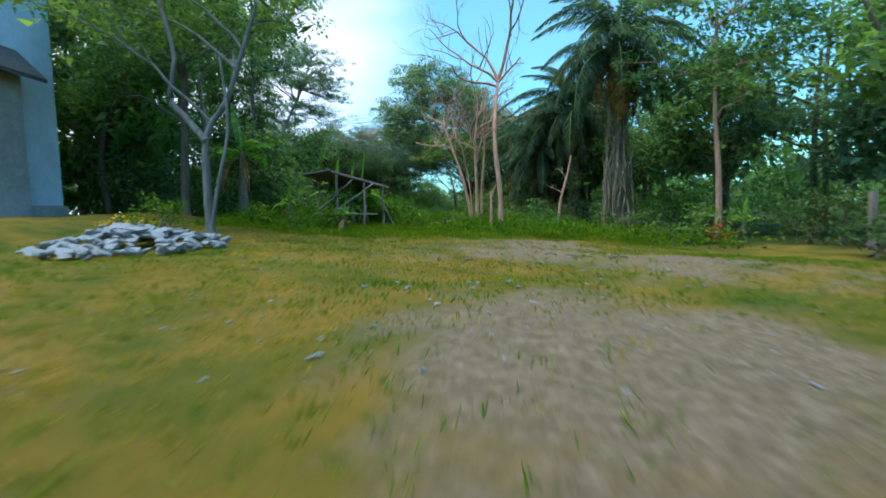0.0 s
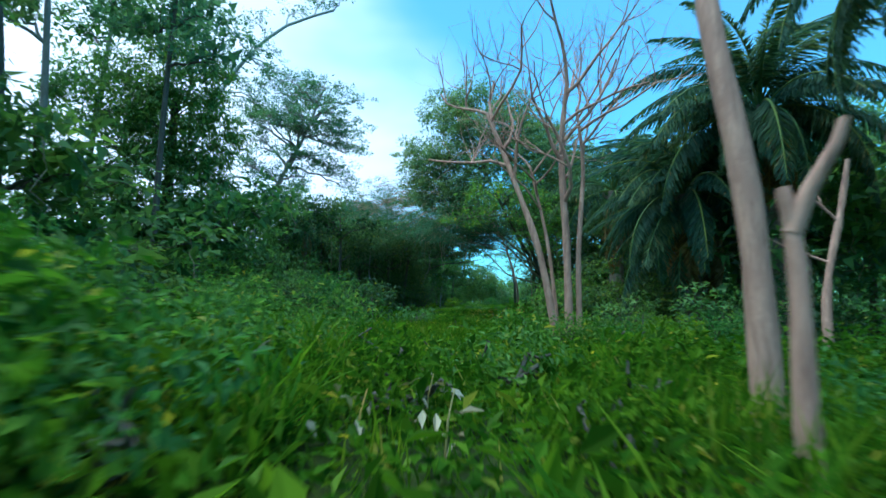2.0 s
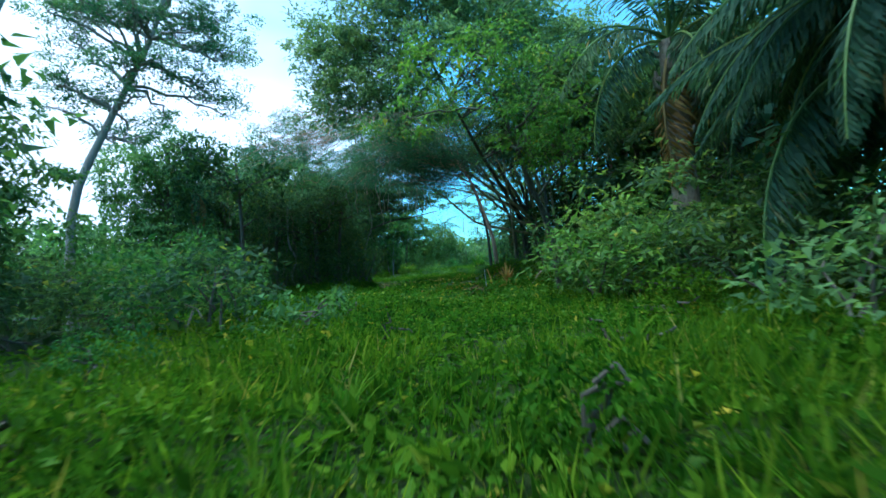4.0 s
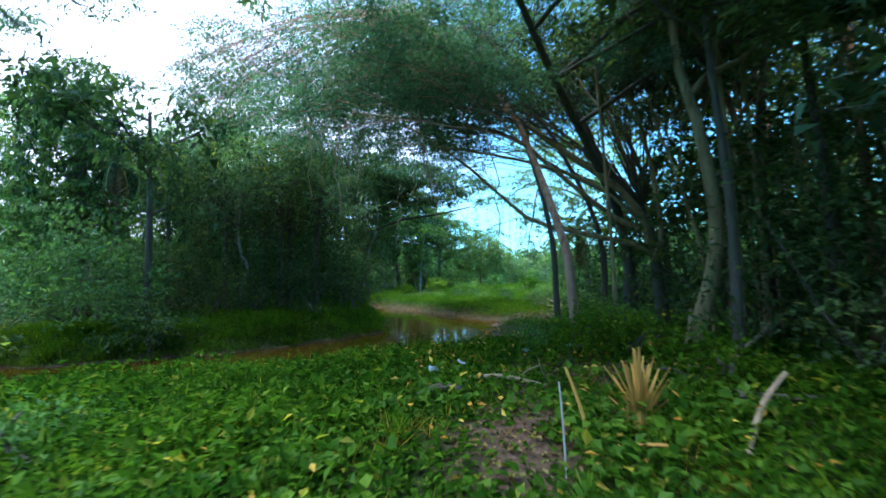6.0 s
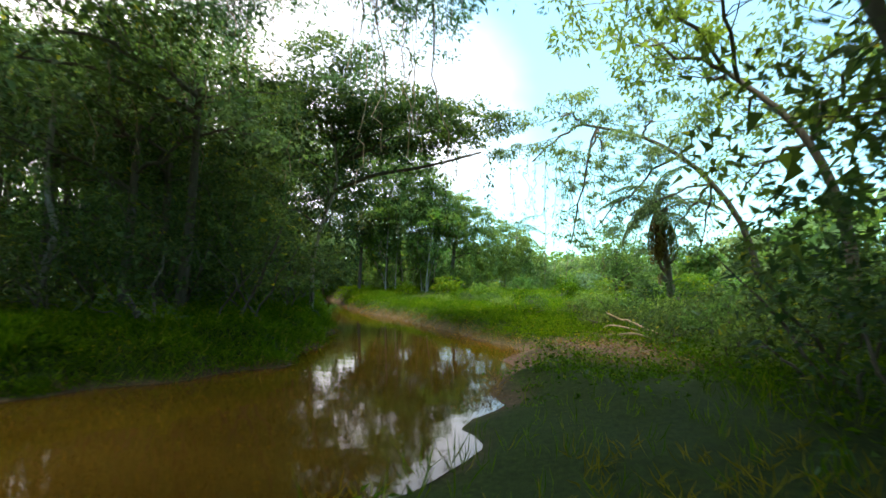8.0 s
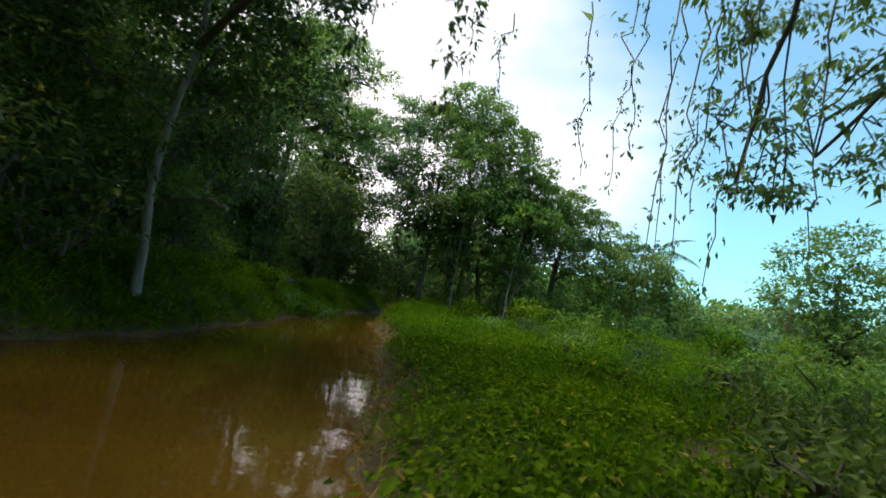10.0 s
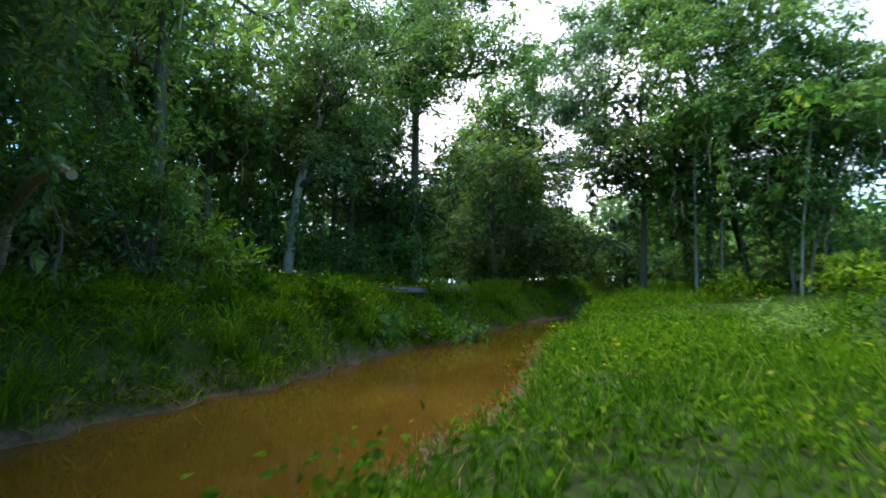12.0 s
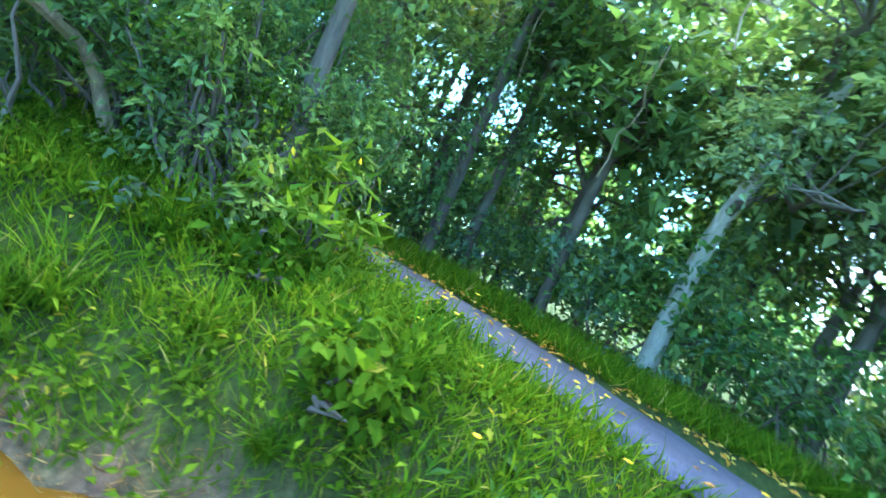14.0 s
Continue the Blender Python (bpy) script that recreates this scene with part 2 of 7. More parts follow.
def plain_mat(name, dark, light, scale, rough, bump_by=0.3, metal=0.0):
    m, ns, ls, bsdf = node_mat(name)
    n = noise_node(ns, ls, scale, 8, 0.7)
    r = ramp_node(ns, ls, n.outputs["Fac"], [(0.3, dark), (0.7, light)])
    n2 = noise_node(ns, ls, scale * 0.08, 4, 0.6)
    t = ramp_node(ns, ls, n2.outputs["Fac"], [(0.3, (0.75, 0.75, 0.75)), (0.7, (1.1, 1.1, 1.1))])
    ls.new(mix_node(ns, ls, 1.0, r.outputs["Color"], t.outputs["Color"], "MULTIPLY"), bsdf.inputs["Base Color"])
    bsdf.inputs["Roughness"].default_value, bsdf.inputs["Metallic"].default_value = rough, metal
    bump(ns, ls, bsdf, n.outputs["Fac"], bump_by, 0.01)
    return m


M_ground = ground_mat()
M_water = water_mat()
M_road = plain_mat("worn_asphalt", (0.035, 0.034, 0.046), (0.085, 0.08, 0.105), 30, 0.9, 0.5)
# white plaster with the blue of skylit shade put into its colour
M_plaster = plain_mat("sky_tinted_plaster", (0.5, 0.62, 0.76), (0.66, 0.76, 0.86), 6, 0.8, 0.15)
M_concrete = plain_mat("grey_render", (0.3, 0.3, 0.3), (0.45, 0.44, 0.43), 9, 0.85)
M_tin = plain_mat("dark_roof_sheet", (0.05, 0.05, 0.055), (0.12, 0.115, 0.11), 7, 0.6)
M_stone = plain_mat("pale_stone", (0.15, 0.155, 0.165), (0.33, 0.33, 0.34), 8, 0.9, 0.6)

# ---------------------------------------------------------------- mesh tools
RNG = np.random.default_rng(11)


class Geo:
    """Gathers quads and triangles into one mesh."""

    def __init__(self):
        self.v, self.q, self.t, self.n = [], [], [], 0

    def add(self, v, f):
        f = np.asarray(f, int)
        self.v.append(np.asarray(v, float))
        (self.q if f.shape[1] == 4 else self.t).append(f + self.n)
        self.n += len(v)
        return self

    def mesh(self, name, smooth=False):
        me = bpy.data.meshes.new(name)
        v = np.concatenate(self.v)
        q = np.concatenate(self.q) if self.q else np.zeros((0, 4), int)
        t = np.concatenate(self.t) if self.t else np.zeros((0, 3), int)
        loops = np.concatenate([q.ravel(), t.ravel()])
        starts = np.concatenate([np.arange(len(q)) * 4, q.size + np.arange(len(t)) * 3])
        me.vertices.add(len(v))
        me.vertices.foreach_set("co", v.astype(np.float32).ravel())
        me.loops.add(len(loops))
        me.loops.foreach_set("vertex_index", loops.astype(np.int32))
        me.polygons.add(len(starts))
        me.polygons.foreach_set("loop_start", starts.astype(np.int32))
        me.polygons.foreach_set("use_smooth", np.full(len(starts), smooth))
        me.update(calc_edges=True)
        me.validate()
        return me


def part(name, geo, material, parent=None, label="", smooth=False):
    """One mesh object out of a Geo, a bmesh or a mesh, under a thing or a part."""
    if isinstance(geo, Geo):
        me = geo.mesh(name, smooth)
    elif isinstance(geo, bmesh.types.BMesh):
        me = bpy.data.meshes.new(name)
        geo.to_mesh(me)
        geo.free()
    else:
        me = geo
    if not me.materials:
        me.materials.append(material)
    ob = new(name, me)
    if parent is not None:
        ob.parent = parent
    return tagged(ob, label)


def thing(name, place, label, category, group=""):
    e = new(name)
    e.location = place
    e.empty_display_size = 0.2
    return tagged(e, label, category, group)


def unit(a):
    return a / (np.linalg.norm(a, axis=-1, keepdims=True) + 1e-9)


def leaf_quads(p, d, nrm, length, width, fold=0.12):
    """One bent quad a leaf: root, right edge, tip, left edge."""
    d = unit(d)
    s = unit(np.cross(d, nrm))
    up = np.cross(s, d)
    L, W = np.broadcast_to(length, len(p))[:, None], np.broadcast_to(width, len(p))[:, None]
    mid = p + d * L * 0.45 + up * L * fold
    v = np.stack([p, mid + s * W / 2, p + d * L - up * L * fold * 0.6, mid - s * W / 2], 1).reshape(-1, 3)
    return v, np.arange(len(p) * 4).reshape(-1, 4)


def leaf_tris(p, d, nrm, length, width):
    """One triangle a leaf, for crowns that stay well away from the eye."""
    d = unit(d)
    s = unit(np.cross(d, nrm))
    L, W = np.broadcast_to(length, len(p))[:, None], np.broadcast_to(width, len(p))[:, None]
    v = np.stack([p - s * W / 2, p + s * W / 2, p + d * L], 1).reshape(-1, 3)
    return v, np.arange(len(p) * 3).reshape(-1, 3)


def tube(path, radii, sides=7):
    path = np.asarray(path, float)
    k = len(path)
    radii = np.broadcast_to(np.asarray(radii, float), k)
    t = unit(np.gradient(path, axis=0))
    ref = np.where(np.abs(t[:, 2:]) > 0.9, np.array([[1.0, 0, 0]]), np.array([[0, 0, 1.0]]))
    ref = np.repeat(ref[:1], k, 0)
    a = unit(np.cross(t, ref))
    b = np.cross(t, a)
    ang = np.linspace(0, 2 * np.pi, sides, endpoint=False)
    ring = a[:, None] * np.cos(ang)[None, :, None] + b[:, None] * np.sin(ang)[None, :, None]
    v = (path[:, None] + ring * radii[:, None, None]).reshape(-1, 3)
    i, j = np.meshgrid(np.arange(k - 1), np.arange(sides), indexing="ij")
    j2 = (j + 1) % sides
    q = np.stack([i * sides + j, i * sides + j2, (i + 1) * sides + j2, (i + 1) * sides + j], -1).reshape(-1, 4)
    return v, q


def bend(a, b, rise=0.0, wob=0.0, k=7, rng=RNG):
    """A path from a to b that bows by rise and wanders by wob."""
    a, b = np.asarray(a, float), np.asarray(b, float)
    s = np.linspace(0, 1, k)[:, None]
    p = a + (b - a) * s
    p[:, 2] += rise * 4 * s[:, 0] * (1 - s[:, 0])
    w = rng.normal(0, wob, (k, 3)) if wob else 0
    return p + w * np.sin(np.pi * s)


def through_points(pts, k=14):
    """A smooth path through a few points."""
    p = np.asarray(pts, float)
    s = np.linspace(0, len(p) - 1, k)
    out = []
    for u in s:
        i = min(int(u), len(p) - 2)
        f = u - i
        p0, p1, p2, p3 = p[max(i - 1, 0)], p[i], p[i + 1], p[min(i + 2, len(p) - 1)]
        out.append(0.5 * (2 * p1 + (p2 - p0) * f + (2 * p0 - 5 * p1 + 4 * p2 - p3) * f**2 + (3 * p1 - p0 - 3 * p2 + p3) * f**3))
    return np.array(out)


def puff_leaves(centres, radii, per, size, rng, droop=0.35, flat=0.65, slim=0.5):
    n = len(centres) * per
    c = np.repeat(centres, per, 0)
    r = np.repeat(radii, per)[:, None]
    d = unit(rng.normal(size=(n, 3)))
    off = d * r * rng.random((n, 1)) ** 0.45 * np.array([1, 1, flat])
    way = unit(d * 0.7 + rng.normal(0, 0.6, (n, 3)) - np.array([0, 0, droop]))
    nrm = unit(np.array([0, 0, 1.0]) + rng.normal(0, 0.55, (n, 3)))
    L = size * rng.uniform(0.6, 1.3, n)
    return leaf_quads(c + off, way, nrm, L, L * slim * rng.uniform(0.8, 1.2, n))


def clump_leaves(centres, radii, per, size, rng, droop=0.35, flat=0.6, slim=0.5, whole=False):
    """Domed clumps of leaves: thick on the upper skin, blades turned outwards."""
    n = len(centres) * per
    c = np.repeat(centres, per, 0)
    r = np.repeat(radii, per)[:, None]
    d = unit(rng.normal(size=(n, 3)))
    d[:, 2] = np.where(rng.random(n) < 0.75, np.abs(d[:, 2]), d[:, 2])
    off = d * r * rng.random((n, 1)) ** 0.33 * np.array([1, 1, flat])
    way = unit(d * np.array([0.9, 0.9, 0.3]) + rng.normal(0, 0.5, (n, 3)) - np.array([0, 0, droop]))
    nrm = unit(d * 0.7 + np.array([0, 0, 0.7]) + rng.normal(0, 0.35, (n, 3)))
    L = size * rng.uniform(0.6, 1.35, n)
    return (leaf_quads if whole else leaf_tris)(c + off, way, nrm, L, L * slim * rng.uniform(0.8, 1.2, n))


def ragged(p, seed, amount):
    """True where a crown has leaves; the rest are its gaps."""
    x, y, z = p[:, 0], p[:, 1], p[:, 2]
    v = np.sin(1.05 * x + 1.3 * np.sin(0.8 * z + seed)) + np.sin(1.2 * y + 1.1 * np.sin(0.9 * x + 2.0 * seed)) + np.sin(1.4 * z + 1.2 * np.sin(0.7 * y + 3.0 * seed))
    return v > np.quantile(v, amount) if len(v) else v > 0


def blob_puffs(centre, radii, spacing, rng, skin=0.72, bottom=-0.5):
    """Puff centres over the skin of an ellipsoid, with gaps."""
    rx, ry, rz = radii
    area = 4 * np.pi * ((rx * ry) ** 1.6 / 3 + (rx * rz) ** 1.6 / 3 + (ry * rz) ** 1.6 / 3) ** (1 / 1.6)
    k = max(6, int(area / spacing**2))
    d = unit(rng.normal(size=(k, 3)))
    d = d[d[:, 2] > bottom]
    return np.asarray(centre) + d * np.asarray(radii) * rng.uniform(skin, 1.08, (len(d), 1))


# ---------------------------------------------------------------- the lie of the land
RIVER = np.array([(-60, 44, 1.2), (-25, 49.2, 1.7), (-13.8, 51.9, 1.9), (-9.2, 53.9, 2.3), (-6.1, 56.6, 2.95), (-5.0, 60.3, 2.3), (-5.35, 64, 2.75), (-7.25, 67.6, 2.1), (-9.35, 71.3, 1.8),
                  (-11.7, 74.7, 1.55), (-14.5, 78.8, 1.2), (-16.9, 83, 1.0), (-20, 90, 0.6), (-28, 102, 0.6), (-60, 140, 0.6)])
WATER_Z = -0.65


def river_at(x, y):
    """Distance from the water's edge (below 0: in the water), and on which side (+1: west and north bank)."""
    x, y = np.asarray(x, float), np.asarray(y, float)
    best, side, half = np.full(x.shape, 1e9), np.ones(x.shape), np.ones(x.shape)
    for (ax, ay, aw), (bx, by, bw) in zip(RIVER[:-1], RIVER[1:]):
        ux, uy = bx - ax, by - ay
        s = np.clip(((x - ax) * ux + (y - ay) * uy) / (ux * ux + uy * uy), 0, 1)
        d = np.hypot(x - ax - s * ux, y - ay - s * uy)
        near = d < best
        best = np.where(near, d, best)
        side = np.where(near, np.where(ux * (y - ay) - uy * (x - ax) > 0, 1, -1), side)
        half = np.where(near, aw + s * (bw - aw), half)
    wig = 0.18 * np.sin(x * 1.7 + y * 2.3) + 0.12 * np.sin(x * 4.1 - y * 3.3)
    return best - half + wig, side


def ease(v, a, b):
    s = np.clip((np.asarray(v, float) - a) / (b - a), 0, 1)
    return s * s * (3 - 2 * s)


def land(x, y):
    """Height of the ground."""
    x, y = np.asarray(x, float), np.asarray(y, float)
    z = np.clip(0.2 - (0.03 + 0.055 * ease(y, 7, 12)) * x, -0.5, 0.75)
    low = np.clip(-0.16 - 0.03 * x, -0.45, 0.0)
    z = z + (low - z) * ease(y, 19, 31)
    z = z + 0.3 * ease(y, 42, 46) * (1 - ease(y, 50, 56)) * ease(x, -5.5, -2.0)
    z = z - 0.1 * ease(y, 50, 58) + 0.5 * ease(y, 80, 92)
    z = z + 0.3 * ease(-x, 7.5, 10.0) * (1 - ease(y, 15, 20))
    z = z + 0.06 * np.sin(x * 0.9 + 1.3) * np.sin(y * 0.7) + 0.03 * np.sin(x * 2.3) * np.sin(y * 2.9 + x)
    d, side = river_at(x, y)
    west = (0.62 + 0.18 * ease(d, 1.6, 3.2)) * (0.3 + 0.7 * ease(y, 60, 69)) - 0.3 * ease(y, 77.5, 81) * ease(d, 2.0, 3.2)
    z = np.where(side > 0, z + (west - z) * (1 - ease(d, 9, 22)), z)
    top = np.where(side > 0, 1.5, 1.1 + 4.0 * (1 - ease(y, 55, 61)))
    z = WATER_Z - 0.05 + (z - WATER_Z + 0.05) * ease(d, -0.15, top)
    return np.where(d < 0, WATER_Z - 0.05 + np.maximum(d, -1.2) * 0.45, z)


def ground_z(x, y):
    return float(land(np.array([x]), np.array([y]))[0])


def spread(a, b, step, far, n=22):
    mid = np.arange(a, b, step)
    lo, hi = a - np.geomspace(step * 2, a - far[0], n)[::-1], b + np.geomspace(step, far[1] - b, n)
    return np.concatenate([lo, mid, hi])


def sand_at(x, y):
    s = 1.0 - np.hypot((x - 0.9) / 1.9, (y - 2.2) / 2.6)
    s = np.maximum(s, 0.8 - np.hypot((x - 1.9) / 3.9, (y - 9.0) / 2.6))
    s = np.maximum(s, 1.0 - np.hypot((x - 1.8) / 2.2, (y - 12.6) / 2.4))
    s = np.maximum(s, 0.75 - np.hypot((x - 3.2) / 2.8, (y - 6.8) / 3.2))
    s = np.maximum(s, 0.72 - np.hypot((x - 2.4) / 3.6, (y - 11.0) / 1.5))
    s = s + 0.16 * np.sin(x * 2.9 + 1.1 * np.sin(y * 2.1)) * np.sin(y * 2.4 + 0.9 * np.sin(x * 3.1)) + 0.1 * np.sin(x * 7.1 + y * 3.7) * np.sin(y * 6.3 - x * 2.2) + 0.2 * np.sin(x * 4.3 + 1.5 * np.sin(y * 3.3)) * np.sin(y * 3.9 + x)
    return np.clip(s * 1.5, 0, 1)


def mud_at(x, y):
    d, side = river_at(x, y)
    m = np.where((d < 0.3) & (d > -3), 1 - np.clip((d - 0.05) / 0.25, 0, 1), 0)
    m = np.maximum(m, np.where((side < 0) & (d > 0), (1 - ease(d, 0.3, 0.9)) * ease(y, 54, 56) * (1 - ease(y, 64, 66)), 0))
    m = np.maximum(m, np.clip(1.3 - np.hypot((x + 0.5) / 1.9, (y - 62.4) / 2.1), 0, 1) * (side < 0))
    m = np.maximum(m, np.clip(1.35 - np.hypot((x + 1.25) / 0.62, (y - 44.9) / 1.5), 0, 1))
    m = np.maximum(m, np.clip(1.2 - np.hypot((x - 0.3) / 1.5, (y - 65.1) / 1.1), 0, 1))
    m = np.maximum(m, np.clip(1.3 - np.hypot((x + 0.6) / 0.95, (y - 67.3) / 1.4), 0, 1))
    m = np.maximum(m, np.clip(1.2 - np.hypot((x - 1.0) / 0.8, (y - 47.6) / 0.9), 0, 1))
    return np.maximum(m, np.clip(1.2 - np.hypot((x + 0.3) / 1.6, (y - 48.0) / 2.4), 0, 1) * (side < 0))


gx, gy = spread(-32, 14, 0.42, (-600, 600)), spread(-5, 100, 0.42, (-300, 900))
X, Y = np.meshgrid(gx, gy, indexing="ij")
Z = land(X, Y)
i, j = np.meshgrid(np.arange(len(gx) - 1), np.arange(len(gy) - 1), indexing="ij")
w = len(gy)
ground_geo = Geo().add(np.stack([X, Y, Z], -1).reshape(-1, 3), np.stack([i * w + j, (i + 1) * w + j, (i + 1) * w + j + 1, i * w + j + 1], -1).reshape(-1, 4))
ground = part("ground", ground_geo, M_ground, smooth=True)
for key, val in (("sand", sand_at(X, Y)), ("mud", mud_at(X, Y)), ("lush", np.maximum(np.maximum(ease(Y, 15, 19), ease(np.abs(X), 9, 15)), ease(-Y, 3, 8)))):
    at = ground.data.attributes.new(key, "FLOAT", "POINT")
    at.data.foreach_set("value", val.astype(np.float32).ravel())
tagged(ground, "earth with bare sand patches and muddy banks", "ground", kind="structure")

rp = through_points([(*r[:2], 0) for r in RIVER], 120)
rw = np.interp(np.linspace(0, 1, 120), np.linspace(0, 1, len(RIVER)), RIVER[:, 2])
rt = unit(np.gradient(rp, axis=0))
rn = np.stack([-rt[:, 1], rt[:, 0], 0 * rt[:, 0]], -1)
wg = Geo()
cols = np.linspace(-1, 1, 5)
wv = rp[:, None] + rn[:, None] * cols[None, :, None] * (rw + 0.7)[:, None, None]
wv[..., 2] = WATER_Z
ii, jj = np.meshgrid(np.arange(119), np.arange(4), indexing="ij")
wg.add(wv.reshape(-1, 3), np.stack([ii * 5 + jj, ii * 5 + jj + 1, ii * 5 + jj + 6, ii * 5 + jj + 5], -1).reshape(-1, 4)[:, ::-1])
tagged(part("water", wg, M_water, smooth=True), "muddy orange-brown creek water, still and glossy", "water", kind="structure")

# narrow asphalt lane on the far bank
LANE = through_points([(-60, 50, 0), (-24, 56, 0), (-18.5, 61, 0), (-17.2, 66, 0), (-17.0, 70, 0), (-16.9, 73, 0), (-17.2, 76.5, 0), (-19.2, 80.2, 0), (-24.0, 84.6, 0), (-33, 89, 0), (-60, 98, 0)], 160)


def lane_at(x, y):
    """Distance from the middle of the lane."""
    x, y = np.asarray(x, float), np.asarray(y, float)
    return np.min(np.hypot(x[..., None] - LANE[:, 0], y[..., None] - LANE[:, 1]), -1)


lt = unit(np.gradient(LANE, axis=0))
ln = np.stack([-lt[:, 1], lt[:, 0], 0 * lt[:, 0]], -1)
lc = np.array([-0.98, -0.92, -0.4, 0.1, 0.5, 0.92, 0.98])
lv = LANE[:, None] + ln[:, None] * lc[None, :, None]
lane_z = land(LANE[:, 0], LANE[:, 1])
lane_z = np.convolve(np.pad(lane_z, 4, mode="edge"), np.ones(9) / 9, "valid")
lv[..., 2] = lane_z[:, None] + np.array([-0.1, 0.025, 0.045, 0.05, 0.045, 0.025, -0.1])[None]
ii, jj = np.meshgrid(np.arange(len(LANE) - 1), np.arange(6), indexing="ij")
lane_geo = Geo().add(lv.reshape(-1, 3), np.stack([ii * 7 + jj, ii * 7 + jj + 1, ii * 7 + jj + 8, ii * 7 + jj + 7], -1).reshape(-1, 4)[:, ::-1])
tagged(part("road", lane_geo, M_road, smooth=True), "narrow grey asphalt lane along the bank", "road", kind="structure")


# ---------------------------------------------------------------- kinds of plants
def bare_branch(p, d, length, r, depth, rng, up=0.25, split=3, sides=6):
    """A leafless branch that forks and thins: one Geo for it and one for each twig."""
    k = 6
    pts, way = [np.array(p, float)], unit(np.array(d, float))
    for _ in range(k - 1):
        way = unit(way + rng.normal(0, 0.17, 3) + np.array([0, 0, up * 0.25]))
        pts.append(pts[-1] + way * length / (k - 1))
    made = [Geo().add(*tube(pts, np.linspace(r, r * 0.5, k), sides))]
    if depth:
        for _ in range(split):
            at = rng.integers(2, k)
            side = unit(way + rng.normal(0, 0.75, 3) + np.array([0, 0, up]))
            made += bare_branch(pts[at], side, length * rng.uniform(0.5, 0.75), r * (0.62 - 0.05 * at), depth - 1, rng, up, split, max(3, sides - 1))
    return made


def leafy_tree(name, path, radius, blobs, leaf, leaf_size, per, label, bark=None, spacing=1.1, seed=1, puff=0.75, twigs=True, group="", limb_from=0.45, vines=0, droop=0.35, slim=0.5, skin=0.72, bottom=-0.5, fill=1.0, drapes=0, limb_bark=None, gaps=0.24, limb_r=0.42, whole=False):
    """path: the trunk's points from the ground up; blobs: (centre, radii) of the leafy masses."""
    rng = np.random.default_rng(seed)
    bark = bark or M_bark
    per = max(4, int(per * 1.45))
    p = through_points(path, 14)
    base = p[0].copy()
    t = thing(name, base, label, "tree", group)
    tr = np.linspace(1, 0.4, 14) * radius
    tr[0] *= 1.35
    part("trunk", Geo().add(*tube(p - base, tr, 10)), bark, t, smooth=True)
    crown = Geo()
    for c, r in blobs:
        c, r = np.asarray(c, float), np.asarray(r, float)
        cp = blob_puffs(c, r, spacing, rng, skin=skin, bottom=bottom)
        cp = cp[ragged(cp, seed, gaps)]
        pr = puff * rng.uniform(0.6, 1.25, len(cp))
        crown.add(*clump_leaves(cp - base, pr, per, leaf_size, rng, droop=droop, slim=slim, whole=whole))
        inner = rng.normal(0, 0.32, (max(8, int(r[0] * r[1] * 17 * fill)), 3)) * r + c - base
        crown.add(*clump_leaves(inner, np.full(len(inner), 0.3), 2, leaf_size * 1.6, rng, droop=0.6, slim=0.6, whole=whole))
        limb = Geo()
        low = p[int(13 * limb_from):]
        start = low[np.argmin(np.linalg.norm(low - (c - np.array([0, 0, r[2] * 0.9])), axis=1))]
        main = bend(start, c - np.array([0, 0, r[2] * 0.25]), 0.08 * np.linalg.norm(c - start), 0.12 * radius * 5, 8, rng)
        limb.add(*tube(main - base, np.linspace(radius * limb_r, radius * limb_r * 0.4, 8), 6))
        if twigs:
            for q in cp[rng.permutation(len(cp))[: min(len(cp), 7)]]:
                s = main[rng.integers(3, 8)]
                limb.add(*tube(bend(s, q, 0.1, 0.12, 5, rng) - base, np.linspace(radius * limb_r * 0.3, 0.01, 5), 3))
        part("limb", limb, limb_bark or bark, t, smooth=True)
        for _ in range(vines):
            q = cp[rng.integers(len(cp))]
            ln_ = rng.uniform(1.0, 3.2)
            if q[2] - ln_ > 0.4:
                vine = Geo().add(*tube(bend(q, q - np.array([rng.normal(0, 0.2), rng.normal(0, 0.2), ln_]), 0, 0.1, 8, rng) - base, 0.014, 4))
                part("vine", vine, M_root, t)
    for c, r in blobs[: len(blobs) if drapes else 0]:
        c, r = np.asarray(c, float), np.asarray(r, float)
        for _ in range(drapes):         # curtains of creeper hanging from the crown's edge
            a, u = rng.uniform(0, 6.28), rng.uniform(0.6, 1.05)
            top = c + np.array([math.cos(a) * r[0] * u, math.sin(a) * r[1] * u, -r[2] * 0.1])
            n = int(rng.integers(5, 12))
            q = top + np.stack([rng.normal(0, 0.1, n).cumsum() * 0.5, rng.normal(0, 0.1, n).cumsum() * 0.5, -0.38 * np.arange(n)], -1)
            q = q[q[:, 2] > base[2] + 0.5]
            if len(q):
                crown.add(*clump_leaves(q - base, np.full(len(q), 0.32) * np.linspace(1.2, 0.5, len(q)), 22, leaf_size * 0.85, rng, droop=1.3, flat=1.3, slim=slim, whole=whole))
    part("crown", crown, leaf, t)
    return t


